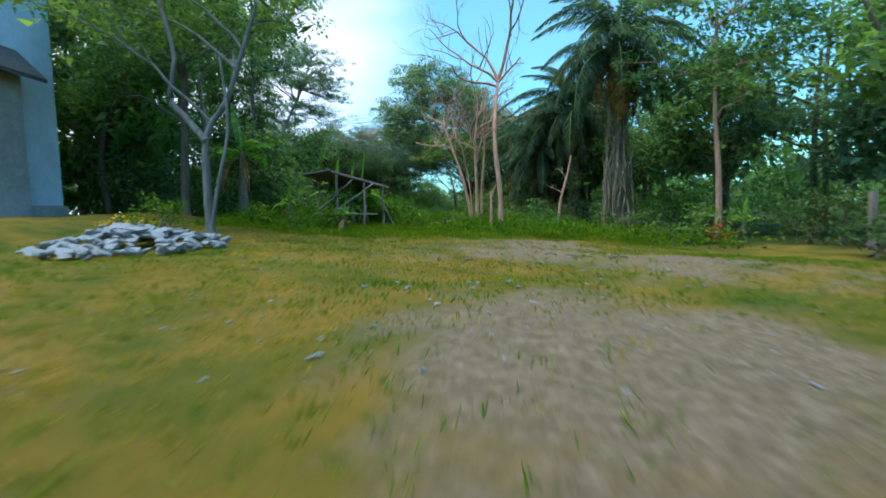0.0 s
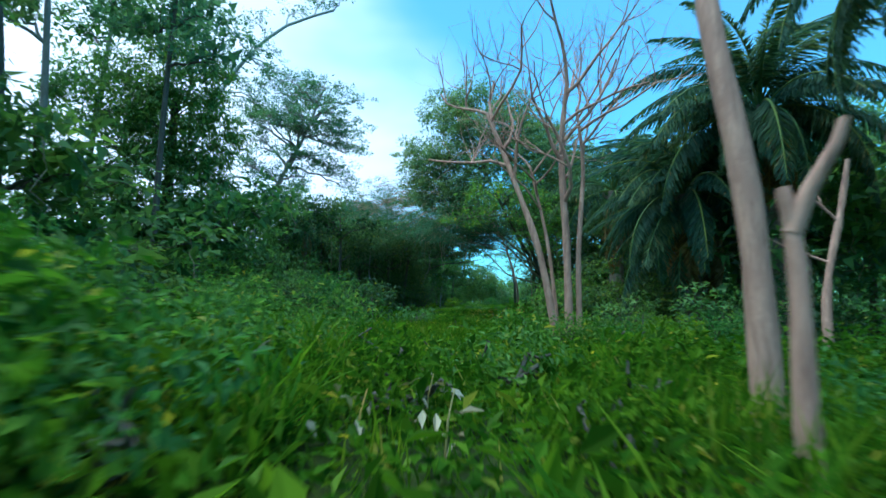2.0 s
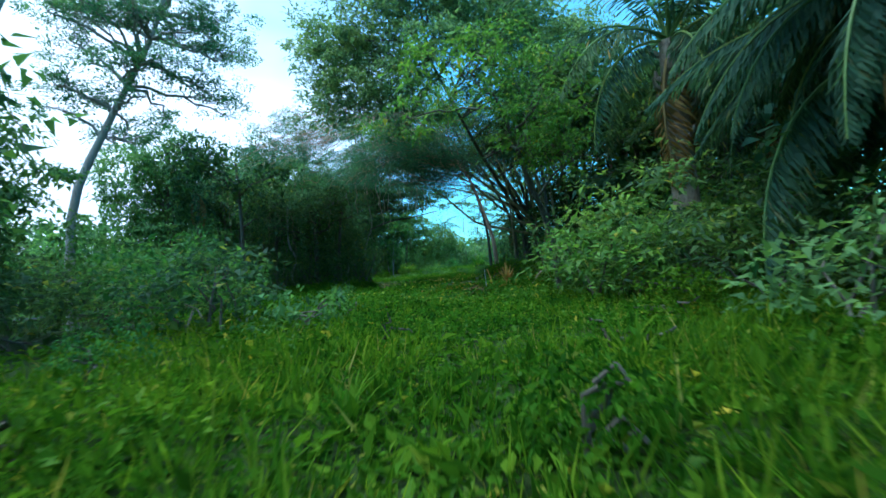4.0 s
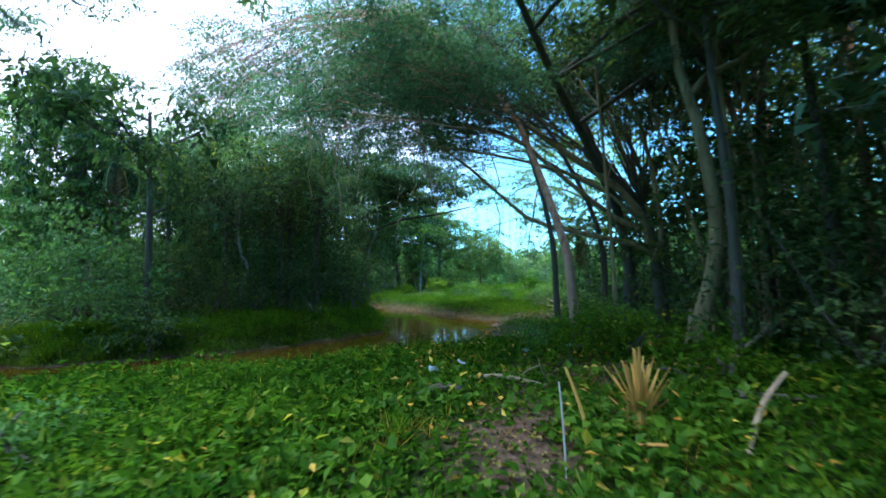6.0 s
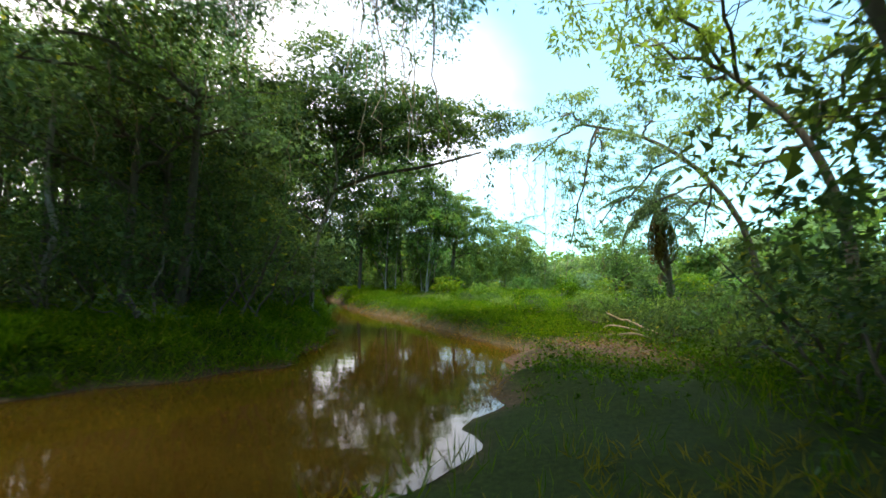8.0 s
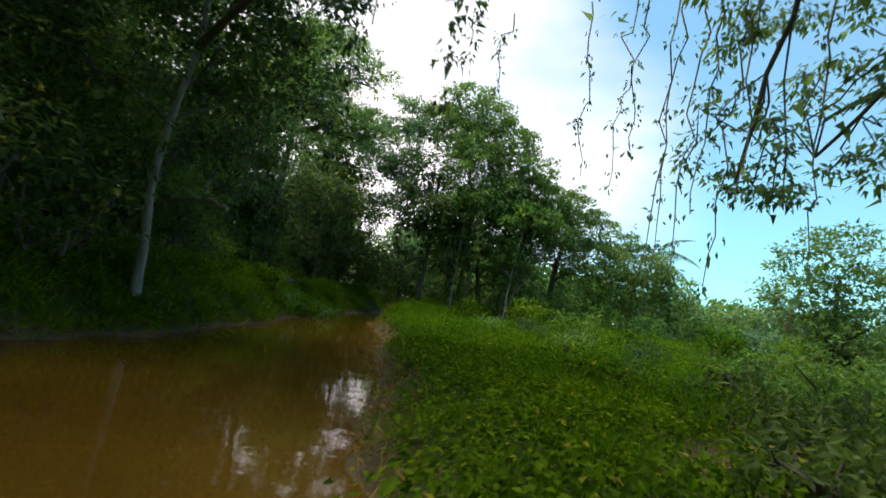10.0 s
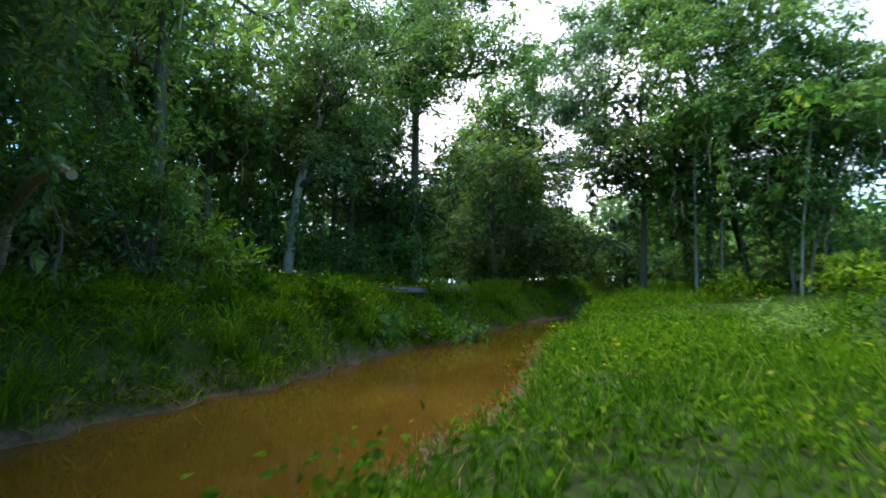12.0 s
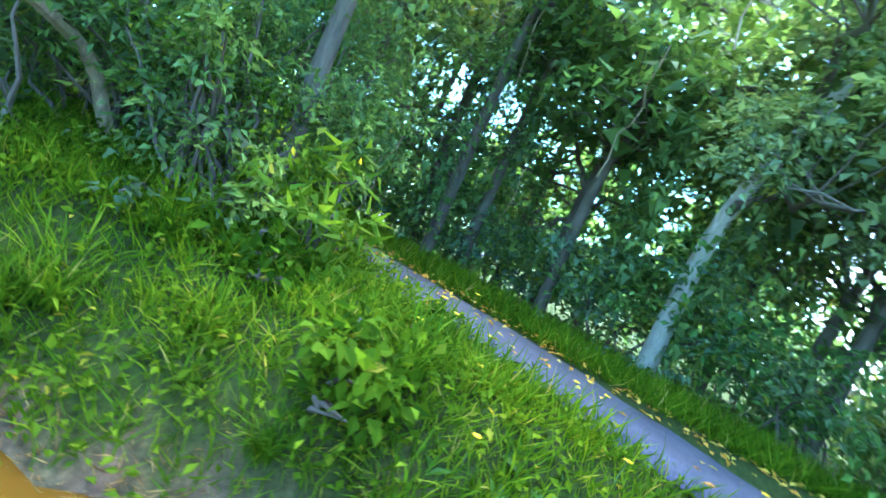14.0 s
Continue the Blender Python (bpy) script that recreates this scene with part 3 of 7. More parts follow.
def bush(name, place, radii, leaf, leaf_size, per, label, category="bush", seed=1, spacing=0.55, puff=0.4, group="", stems=6, slim=0.5, flat=0.65, lift=0.55, sink=0.0, gaps=0.12, whole=False):
    rng = np.random.default_rng(seed)
    x, y = place[:2]
    z = place[2] if len(place) > 2 else ground_z(x, y)
    per = max(4, int(per * 0.85))
    t = thing(name, (x, y, z), label, category, group)
    r = np.asarray(radii, float)
    c = np.array([0, 0, r[2] * lift - sink])
    cp = blob_puffs(c, r * np.array([1, 1, 0.75]), spacing, rng, skin=0.45, bottom=-0.75)
    if r[2] > 0.95:
        cp = cp[ragged(cp + np.array([x, y, z]), seed, gaps)]
        g = Geo().add(*clump_leaves(cp, puff * rng.uniform(0.6, 1.3, len(cp)), int(per * 1.5), leaf_size, rng, slim=slim, flat=flat, whole=whole))
    else:
        g = Geo().add(*puff_leaves(cp, puff * rng.uniform(0.6, 1.3, len(cp)), per, leaf_size, rng, slim=slim, flat=flat))
    inner = np.abs(rng.normal(0, 0.34, (max(4, int(r[0] * r[1] * 10)), 3))) * rng.choice([-1, 1], (1, 3)) * r * 0.9 + c
    g.add(*puff_leaves(inner, np.full(len(inner), 0.25), 1, leaf_size * 1.6, rng, slim=0.6))
    for _ in range(stems):
        a = np.array([*rng.normal(0, 0.18, 2) * r[:2], 0])
        b = cp[rng.integers(len(cp))]
        part("stem", Geo().add(*tube(bend(a, b, 0.05, 0.08, 6, rng), np.linspace(0.035, 0.012, 6), 5)), M_bark, t)
    part("foliage", g, leaf, t)
    return t


def frond_geo(length, arch, leaflets, leaflet, rng, width=0.045, hang=0.35):
    """Rachis and leaflets of a feather palm's frond along +x, arching up and then down."""
    s = np.linspace(0, 1, 14)
    px, pz = length * s * (1 - 0.12 * s * s), length * (arch * s - (arch + 0.42) * s**2.1)
    pts = np.stack([px, 0 * s, pz], -1)
    rachis = Geo().add(*tube(pts, np.linspace(0.05, 0.01, 14), 5))
    u = np.linspace(0.16, 0.99, leaflets)
    base = np.stack([np.interp(u, s, pts[:, k]) for k in range(3)], -1)
    tan = unit(np.stack([np.interp(u, s, np.gradient(pts[:, k])) for k in range(3)], -1))
    g = Geo()
    for sgn in (-1, 1):
        lw = leaflet * np.sin(np.pi * (0.12 + 0.8 * u)) * rng.uniform(0.8, 1.1, leaflets)
        d = unit(np.array([0, sgn, 0]) * 0.9 + tan * 0.55 + np.array([0, 0, -hang]) + rng.normal(0, 0.12, (leaflets, 3)))
        g.add(*leaf_quads(base, d, np.array([0, 0, 1.0]) + rng.normal(0, 0.25, (leaflets, 3)), lw, width * 1.4, -0.08))
        tip = base + d * lw[:, None] * 0.75
        g.add(*leaf_quads(tip, unit(d + np.array([0, 0, -0.9])), np.array([0.3, 0, 1.0]) + rng.normal(0, 0.2, (leaflets, 3)), lw * 0.5, width, 0))
    return rachis, g


def feather_palm(name, place, height, radius, fronds, length, label, seed=1, dead=5, roots=0, leaflets=46, stubs=40, lean=(0, 0), spear=False):
    rng = np.random.default_rng(seed)
    z = place[2] if len(place) > 2 else ground_z(place[0], place[1])
    t = thing(name, (*place[:2], z), label, "palm")
    path = through_points([(0, 0, -0.1), (lean[0] * 0.4, lean[1] * 0.4, height * 0.5), (lean[0], lean[1], height)], 10)
    part("trunk", Geo().add(*tube(path, np.linspace(radius * 1.15, radius * 0.8, 10), 12)), M_bark_palm, t, smooth=True)
    kinds = []
    for k in range(3):
        rng2 = np.random.default_rng(seed * 7 + k)
        a, b = frond_geo(length * (1, 0.9, 0.8)[k], (0.75, 0.4, 0.15)[k], leaflets, length * 0.17, rng2, 0.03 + 0.004 * length, 1.2)
        kinds.append((a.mesh("rachis"), b.mesh("feather")))
    for i in range(fronds + dead):
        hang = i >= fronds
        f = i / max(1, fronds - 1)
        yaw = i * 137.5 + rng.normal(0, 9)
        tilt = -72 + 104 * f**0.75 + rng.normal(0, 6) if not hang else rng.uniform(48, 66)
        k = 2 if hang else (0 if f < 0.4 else 1)
        m = pose(*path[-1] + np.array([0, 0, rng.uniform(-0.25, 0.1)]), 0, tilt if not hang else tilt, yaw) @ Matrix.Diagonal((*(rng.uniform(0.85, 1.08),) * 3, 1))
        fr = part("frond", kinds[k][0], M_stem if not hang else M_deadleaf, t)
        fr.matrix_local = m
        lf = new("feather", kinds[k][1])
        if not lf.data.materials:
            lf.data.materials.append(M_palm)
        lf.parent = fr
        if hang:
            lf.material_slots[0].link = "OBJECT"
            lf.material_slots[0].material = M_deadleaf
    for i in range(stubs):
        u = rng.uniform(0.1, 0.97)
        c = np.array([np.interp(u, np.linspace(0, 1, 10), path[:, k]) for k in range(3)])
        a = i * 2.4
        out = np.array([math.cos(a), math.sin(a), 0])
        part("frond_base", Geo().add(*tube([c + out * radius * 0.7, c + out * (radius + 0.12) + np.array([0, 0, 0.16]), c + out * (radius + 0.16) + np.array([0, 0, rng.uniform(0.25, 0.45)])], (0.09, 0.07, 0.035), 5)), M_bark_palm, t)
    for i in range(roots):
        a = rng.uniform(0, 2 * np.pi)
        top = path[-1] + np.array([math.cos(a), math.sin(a), 0]) * radius * 0.9 - np.array([0, 0, rng.uniform(0.2, height * 0.6)])
        foot = np.array([math.cos(a + rng.normal(0, 0.25)), math.sin(a + rng.normal(0, 0.25)), 0]) * radius * rng.uniform(0.95, 1.9)
        rr = rng.uniform(0.018, 0.06)
        part("aerial_root", Geo().add(*tube(bend(top, foot, 0, 0.13, 9, rng), np.linspace(rr * 0.7, rr, 9), 5)), (M_root, M_bark_palm, M_root, M_bark)[i % 4], t)
    if roots:
        cl = np.stack([rng.normal(0, radius * 0.9, 60), rng.normal(0, radius * 0.9, 60), rng.uniform(0.3, height * 0.85, 60)], -1)
        part("creeper", Geo().add(*puff_leaves(cl, np.full(60, 0.26), 16, 0.16, rng, slim=0.6)), M_leaf_bright, t, "yellow-green creeper leaves")
    return t


def banana_blade(geo, root, yaw, length, width, rise, droop, rng, tears=0.35):
    """A long blade with a midrib, torn into strips that hang."""
    k = 16
    s = np.linspace(0, 1, k)
    d = np.array([math.cos(yaw), math.sin(yaw), 0])
    side = np.array([-d[1], d[0], 0])
    mid = root + d * (length * s * math.cos(rise))[:, None] * (1 - 0.25 * droop * s[:, None] ** 2) + np.array([0, 0, 1.0]) * (length * (math.sin(rise) * s - droop * s**2.2))[:, None]
    wv = width * np.sin(np.pi * np.clip(0.06 + 0.92 * s, 0, 1)) ** 0.6 * 0.5
    geo.add(*tube(mid, np.linspace(0.03, 0.008, k), 5))
    for sg in (-1, 1):
        for n in range(k - 1):
            if s[n] < 0.14:
                continue
            gap = rng.random() < tears
            fall = 0.3 + rng.uniform(-0.05, 0.05) if tears < 0.1 else rng.uniform(0.15, 0.55)
            a, b = mid[n], mid[n + 1] - (mid[n + 1] - mid[n]) * (0.25 if gap else 0)
            oa = side * sg * wv[n] + np.array([0, 0, -wv[n] * fall])
            ob = side * sg * wv[n + 1] + np.array([0, 0, -wv[n + 1] * (fall + (rng.uniform(0, 0.3) if gap else 0.02))])
            geo.add([a, b, b + ob, a + oa], [[0, 1, 2, 3]])


def banana_plant(place, height, blades, label, seed, stems=1, dead=2):
    rng = np.random.default_rng(seed)
    z = ground_z(*place)
    t = thing("banana_plant", (*place, z), label, "banana plant", "banana plants by the clearing")
    for k in range(stems):
        b = np.array([*(rng.normal(0, 0.25, 2) if k else (0, 0)), 0])
        h = height * (1 if k == 0 else rng.uniform(0.5, 0.8))
        top = b + np.array([rng.normal(0, 0.08), rng.normal(0, 0.08), h])
        part("pseudostem", Geo().add(*tube(bend(b, top, 0, 0.02, 8, rng), np.linspace(0.13, 0.07, 8) * height / 1.6, 9)), M_bark_palm, t, smooth=True)
        for n in range(blades):
            g = Geo()
            upright = n == 0 and k == 0
            banana_blade(g, top - np.array([0, 0, 0.04 * n]), n * 2.4 + rng.normal(0, 0.3), rng.uniform(0.85, 1.1) * height * 0.84, (0.36 if upright else 0.3) * height * 0.66, 1.42 if upright else rng.uniform(0.35, 1.0), 0.04 if upright else rng.uniform(0.35, 0.75), rng, 0.07 if upright else 0.16)
            part("blade", g, M_banana, t)
        for n in range(dead):
            g = Geo()
            banana_blade(g, top - np.array([0, 0, 0.3]), rng.uniform(0, 6.3), height * 0.5, 0.16, 0.1, 1.1, rng, 0.7)
            part("dead_blade", g, M_deadleaf, t, "withered brown hanging blade")
    return t


def cover(name, n, box, leaf_size, height, mat, label, seed, keep, slim=0.55, upright=0.25, stalks=True, clump=0.35, per=9):
    """Low leafy growth over a stretch of ground: rosettes on short stalks."""
    rng = np.random.default_rng(seed)
    x, y = rng.uniform(box[0], box[1], n), rng.uniform(box[2], box[3], n)
    ok = rng.random(n) < keep(x, y)
    x, y = x[ok], y[ok]
    patch = 0.55 + 0.45 * np.sin(x * 1.3 + 2 * np.sin(y * 0.8)) * np.sin(y * 1.1 + 1.7 * np.sin(x * 0.7))
    h = height(x, y) * rng.uniform(0.4, 1.2, len(x)) * (0.35 + 0.9 * patch)
    z = land(x, y)
    m = len(x)
    base = np.stack([x, y, z], -1)
    X2 = np.repeat(base, per, 0)
    H = np.repeat(h, per)
    u = rng.random(m * per) ** 0.7
    off = rng.normal(0, clump * 0.5, (m * per, 2)) * (0.4 + u[:, None])
    p = X2 + np.concatenate([off, (H * u)[:, None]], 1)
    d = unit(np.concatenate([rng.normal(0, 1, (m * per, 2)), rng.normal(upright, 0.45, (m * per, 1))], 1))
    nrm = unit(np.array([0, 0, 1.0]) + rng.normal(0, 0.45, (m * per, 3)))
    L = leaf_size * rng.uniform(0.55, 1.35, m * per)
    g = Geo().add(*leaf_quads(p, d, nrm, L, L * slim))
    return tagged(part(name, g, mat), label, name.replace("_", " "), kind="stuff")


def blades(name, n, box, length, mat, label, seed, keep, width=0.012, lean=0.5):
    """Single grass blades, in loose tufts."""
    rng = np.random.default_rng(seed)
    k = n // 6
    cx, cy = rng.uniform(box[0], box[1], k), rng.uniform(box[2], box[3], k)
    ok = rng.random(k) < keep(cx, cy)
    cx, cy = np.repeat(cx[ok], 6), np.repeat(cy[ok], 6)
    x, y = cx + rng.normal(0, 0.05, len(cx)), cy + rng.normal(0, 0.05, len(cx))
    p = np.stack([x, y, land(x, y) - 0.01], -1)
    d = unit(np.concatenate([rng.normal(0, lean, (len(x), 2)), np.ones((len(x), 1))], 1))
    L = length(x, y) * rng.uniform(0.45, 1.25, len(x))
    nrm = unit(np.concatenate([rng.normal(0, 1, (len(x), 2)), np.full((len(x), 1), 0.2)], 1))
    g = Geo().add(*leaf_quads(p, d, nrm, L, width * (0.6 + L * 1.2), 0.1))
    return tagged(part(name, g, mat), label, "grass", kind="stuff")


def tussock(place, height, n, mat, label, seed, group="grass tussocks on the bank"):
    rng = np.random.default_rng(seed)
    z = ground_z(*place)
    p = np.concatenate([rng.normal(0, height * 0.09, (n, 2)), np.zeros((n, 1)) - 0.02], 1)
    d = unit(np.concatenate([rng.normal(0, 0.42, (n, 2)), np.ones((n, 1))], 1))
    L = height * rng.uniform(0.5, 1.1, n) * 0.6
    nrm = unit(np.concatenate([d[:, :2] * -1, np.full((n, 1), 0.6)], 1))
    g = Geo().add(*leaf_quads(p, d, nrm, L, 0.018 + 0.012 * height, 0.04))
    d2 = unit(d + np.concatenate([d[:, :2] * 1.6, np.full((n, 1), -0.3)], 1))
    g.add(*leaf_quads(p + d * L[:, None] * 0.92, d2, nrm, L * 0.8, 0.014 + 0.01 * height, 0.04))
    ob = part("grass_tussock", g, mat)
    ob.location = (*place, z)
    return tagged(ob, label, "grass tussock", group)


def stick_thing(name, pts, r0, r1, mat, label, category, sides=7, group=""):
    pts = np.asarray(pts, float)
    base = pts[0]
    path = through_points(pts, 4 + 3 * len(pts)) if len(pts) > 2 else bend(pts[0], pts[1], 0, 0.01, 6)
    rr = np.linspace(r0, r1, len(path))
    path = np.concatenate([path[:1], path, path[-1:]])
    rr = np.concatenate([[0.002], rr, [0.002]])
    ob = part(name, Geo().add(*tube(path - base, rr, sides)), mat, smooth=False)
    ob.location = base
    return tagged(ob, label, category, group)


def bare_tree(name, path, r, branches, label, seed, bark=None):
    rng = np.random.default_rng(seed)
    p = through_points(path, 16)
    base = p[0].copy()
    t = thing(name, base, label, "dead tree")
    rr = np.linspace(r, r * 0.5, 16) * (1 + 0.07 * rng.normal(size=16))
    rr[0] *= 1.3
    part("trunk", Geo().add(*tube(p - base, rr, 10)), bark or M_bark_bare, t, smooth=True)
    for u, d, ln_, br, dep in branches:
        at = np.array([np.interp(u, np.linspace(0, 1, 16), p[:, k]) for k in range(3)])
        first, *rest = bare_branch(at - base, d, ln_, br, dep, rng)
        branch = part("branch", first, bark or M_bark_bare, t, smooth=True)
        for g in rest:
            part("twig", g, bark or M_bark_bare, branch, smooth=True)
    return t


def gz(x, y, dz=0.0):
    return (x, y, ground_z(x, y) + dz)


# ---------------------------------------------------------------- trees round the clearing
forked = leafy_tree("forked_tree", [gz(-5.08, 10.15, -0.1), (-5.14, 10.2, 1.5), (-5.13, 10.3, 2.75), (-4.68, 10.37, 3.45), (-4.4, 10.45, 4.3), (-4.0, 10.55, 5.5)], 0.095,
           [((-6.4, 11.2, 6.6), (1.8, 1.8, 1.3)), ((-4.2, 10.8, 6.9), (1.5, 1.6, 1.2)), ((-7.6, 10.0, 5.4), (1.4, 1.4, 1.0)), ((-3.4, 11.6, 5.6), (1.0, 1.0, 0.7)), ((-8.0, 11.6, 6.4), (1.6, 1.6, 1.2)), ((-5.4, 12.0, 5.2), (1.3, 1.2, 0.8))],
           M_leaf_dark, 0.14, 40, "grey-barked forked tree with thin open crown beside the clearing", M_bark_grey, seed=3, limb_from=0.5, spacing=0.7, puff=0.5)
for pts, r in [([(-5.13, 10.25, 2.6), (-5.6, 10.32, 3.15), (-5.9, 10.34, 3.55), (-5.8, 10.4, 4.5), (-6.2, 10.6, 5.8)], 0.085), ([(-5.1, 10.15, 0.5), (-4.85, 10.1, 1.6), (-4.6, 10.2, 2.9), (-4.75, 10.3, 4.4)], 0.05)]:
    part("limb", Geo().add(*tube(through_points(pts, 12) - np.array(forked.location), np.linspace(r, r * 0.5, 12), 8)), M_bark_grey, forked, smooth=True)
forked.location.x -= 0.4

leafy_tree("shade_tree", [gz(-9.4, 16.2, -0.2), (-9.3, 16.2, 3), (-9.0, 16.0, 6), (-8.6, 15.8, 9)], 0.16,
           [((-8.6, 15.6, 8.8), (2.0, 1.9, 1.4)), ((-10.4, 16.2, 7.6), (1.9, 1.8, 1.4)), ((-7.2, 16.0, 7.2), (1.7, 1.6, 1.2)), ((-9.2, 14.8, 6.2), (1.6, 1.5, 1.2)), ((-11.2, 15.6, 5.4), (1.6, 1.6, 1.3)), ((-10.8, 17.0, 6.6), (1.5, 1.5, 1.2)), ((-12.2, 16.6, 8.6), (1.8, 1.8, 1.4))],
           M_leaf_dark, 0.15, 40, "dark leafy tree shading the clearing's edge", seed=4, spacing=0.75, puff=0.5)

# tall open-crowned trees behind the clearing
rg = np.random.default_rng(505)
bl = []
for k in range(52):
    d = unit(rg.normal(size=3)) * rg.uniform(0.35, 1.0) ** 0.5
    bl.append(((-16.2 + 5.2 * d[0], 50.4 + 3.6 * d[1], 13.2 + 5.0 * d[2]), (rg.uniform(1.4, 2.2), rg.uniform(1.4, 2.2), rg.uniform(0.6, 1.0))))
leafy_tree("tall_tree", [gz(-19, 48, -0.2), (-18.6, 48, 5), (-17.4, 49, 9), (-15.8, 50, 13), (-14.6, 50.4, 16.5)], 0.22, bl,
           M_leaf_hazy, 0.14, 30, "tall grey-barked tree with layered open crown", M_bark_pale, seed=5, spacing=0.9, puff=0.45, skin=0.3, fill=0.15, limb_from=0.35, gaps=0.34)
bl = [((-13.6 - 1.9 * k + rg.normal(0, 0.5), 50 + rg.normal(0, 0.8), 23.2 - 0.25 * k * k * 0.4 + rg.normal(0, 0.7)), (rg.uniform(0.9, 1.5), rg.uniform(0.9, 1.5), rg.uniform(0.4, 0.7))) for k in range(8)]
bl += [((-21 + rg.normal(0, 2.4), 50 + rg.normal(0, 1.5), 18 + rg.normal(0, 2.0)), (rg.uniform(1.0, 1.6), rg.uniform(1.0, 1.6), rg.uniform(0.5, 0.9))) for k in range(12)]
leafy_tree("tall_tree", [gz(-26, 49.6, -0.2), (-25.8, 49.8, 7), (-24.7, 50, 13), (-23.0, 50, 16.5), (-20.8, 50, 19.5), (-17.6, 50, 22), (-13.6, 50, 23)], 0.24, bl,
           M_leaf_hazy, 0.17, 22, "tall pale-limbed tree arching above the others", M_bark_white, seed=55, spacing=0.85, puff=0.5, fill=0.4, limb_from=0.35, limb_r=0.3)
leafy_tree("vine_covered_tree", [gz(-18, 39, -0.2), (-18, 39, 6), (-17.8, 39, 12)], 0.4,
           [((-17.6, 38.6, 12.4), (2.6, 2.6, 2.2)), ((-17.0, 38.8, 9.4), (3.0, 2.8, 2.6)), ((-17.6, 38.6, 6.2), (3.4, 3.0, 2.6)), ((-17.0, 39.0, 3.2), (3.6, 3.0, 2.6)), ((-20.6, 37.4, 10), (2.6, 2.6, 3.6)), ((-14.8, 40.2, 3.8), (2.2, 2.2, 3.0)), ((-20.4, 36.6, 4.5), (2.6, 2.6, 3.6))],
           M_leaf_dark, 0.2, 40, "tree smothered in hanging green vines", seed=6, spacing=0.72, puff=0.7, vines=2, droop=0.9, bottom=-1, fill=1.2, drapes=7)
TALL = [(-16.5, 29.5, 19, 0.17), (-19.5, 33.5, 21, 0.2), (-22, 29, 18, 0.2), (-13.8, 33, 18, 0.15), (-24, 40, 19, 0.22), (-14.5, 24, 15, 0.16), (-19, 24, 17, 0.2), (-11.2, 21.5, 12, 0.13), (-23, 22, 15, 0.2)]
for k, (x, y, h, r) in enumerate(TALL):
    rg = np.random.default_rng(40 + k)
    z0 = ground_z(x, y)
    lx, ly = rg.normal(0, 0.8, 2)
    bl = [((x + lx + rg.normal(0, 1.6), y + ly + rg.normal(0, 1.6), h * rg.uniform(0.55, 1.0)), (rg.uniform(1.4, 2.4), rg.uniform(1.4, 2.4), rg.uniform(0.9, 1.5))) for _ in range(7)]
    leafy_tree("slender_tree", [(x, y, z0 - 0.2), (x + lx * 0.2, y + ly * 0.2, h * 0.45), (x + lx, y + ly, h * 0.95)], r, bl, M_leaf_hazy if k % 2 else M_leaf_dark, 0.26, 20,
               "slender tall tree with sparse small-leaved crown", M_bark_pale if k % 3 else M_bark, seed=60 + k, spacing=1.15, puff=0.75, group="slender trees behind the clearing", limb_from=0.3)
for k, (x, y, h) in enumerate([(-14, 20.5, 10), (-17, 17.5, 13), (-21, 20, 13), (-12.4, 26, 6), (-18, 27, 8), (-26, 27, 11), (-16.5, 22, 7), (-25, 35, 12), (-12.8, 17.4, 7), (-13.6, 36, 6)]):
    rg = np.random.default_rng(340 + k)
    bl = [((x + rg.normal(0, 1.6), y + rg.normal(0, 1.6), h * rg.uniform(0.25, 0.97)), (rg.uniform(1.4, 2.2), rg.uniform(1.4, 2.2), rg.uniform(0.9, 1.4))) for _ in range(7)]
    leafy_tree("forest_tree", [gz(x, y, -0.2), (x + rg.normal(0, 0.3), y, h * 0.5), (x + rg.normal(0, 0.6), y + 0.3, h * 0.9)], 0.15, bl, (M_leaf_dark, M_leaf_hazy, M_leaf_mid)[k % 3], 0.33, 11, "dark broadleaf forest tree", seed=380 + k, group="forest trees beyond the clearing", spacing=1.05, puff=0.8, vines=1)
# undergrowth that closes the clearing on its far side
rg = np.random.default_rng(77)
WALL = [(-11.5, 17.4, 2.6), (-13, 19, 4), (-12, 23, 3.6), (-8.5, 25, 2.0), (-15.5, 20, 5), (-10.5, 28, 3.0), (-14.5, 28, 4.5), (-12, 33, 3.6), (-16, 34, 4.5), (-11.5, 38, 2.8), (-9.0, 32.5, 1.7), (-13.5, 43, 3.6),
        (-18, 44, 5), (-21, 36, 5), (-11, 46, 2.4), (-16, 50, 4), (-22, 52, 5.5), (-17, 55.5, 5), (-13.5, 54.5, 2.0), (-24, 46, 6), (-27, 54, 7), (-20, 30, 5), (-18.5, 17, 6), (-22, 26, 6.5)]
for k, (x, y, h) in enumerate(WALL):
    bush("undergrowth_bush", (x, y), (h * rg.uniform(0.5, 0.65), h * rg.uniform(0.5, 0.65), h * 0.62), (M_leaf_shaded, M_leaf_mid, M_leaf_dark)[k % 3], 0.14 + 0.014 * h, 19, "dense dark green undergrowth shrub", seed=100 + k,
         spacing=0.42 + 0.07 * h, puff=0.34 + 0.07 * h, group="undergrowth shrubs", stems=4)

# the domed group whose stems lean out over the creek
DOME = M_leaf_hazy
rg = np.random.default_rng(808)


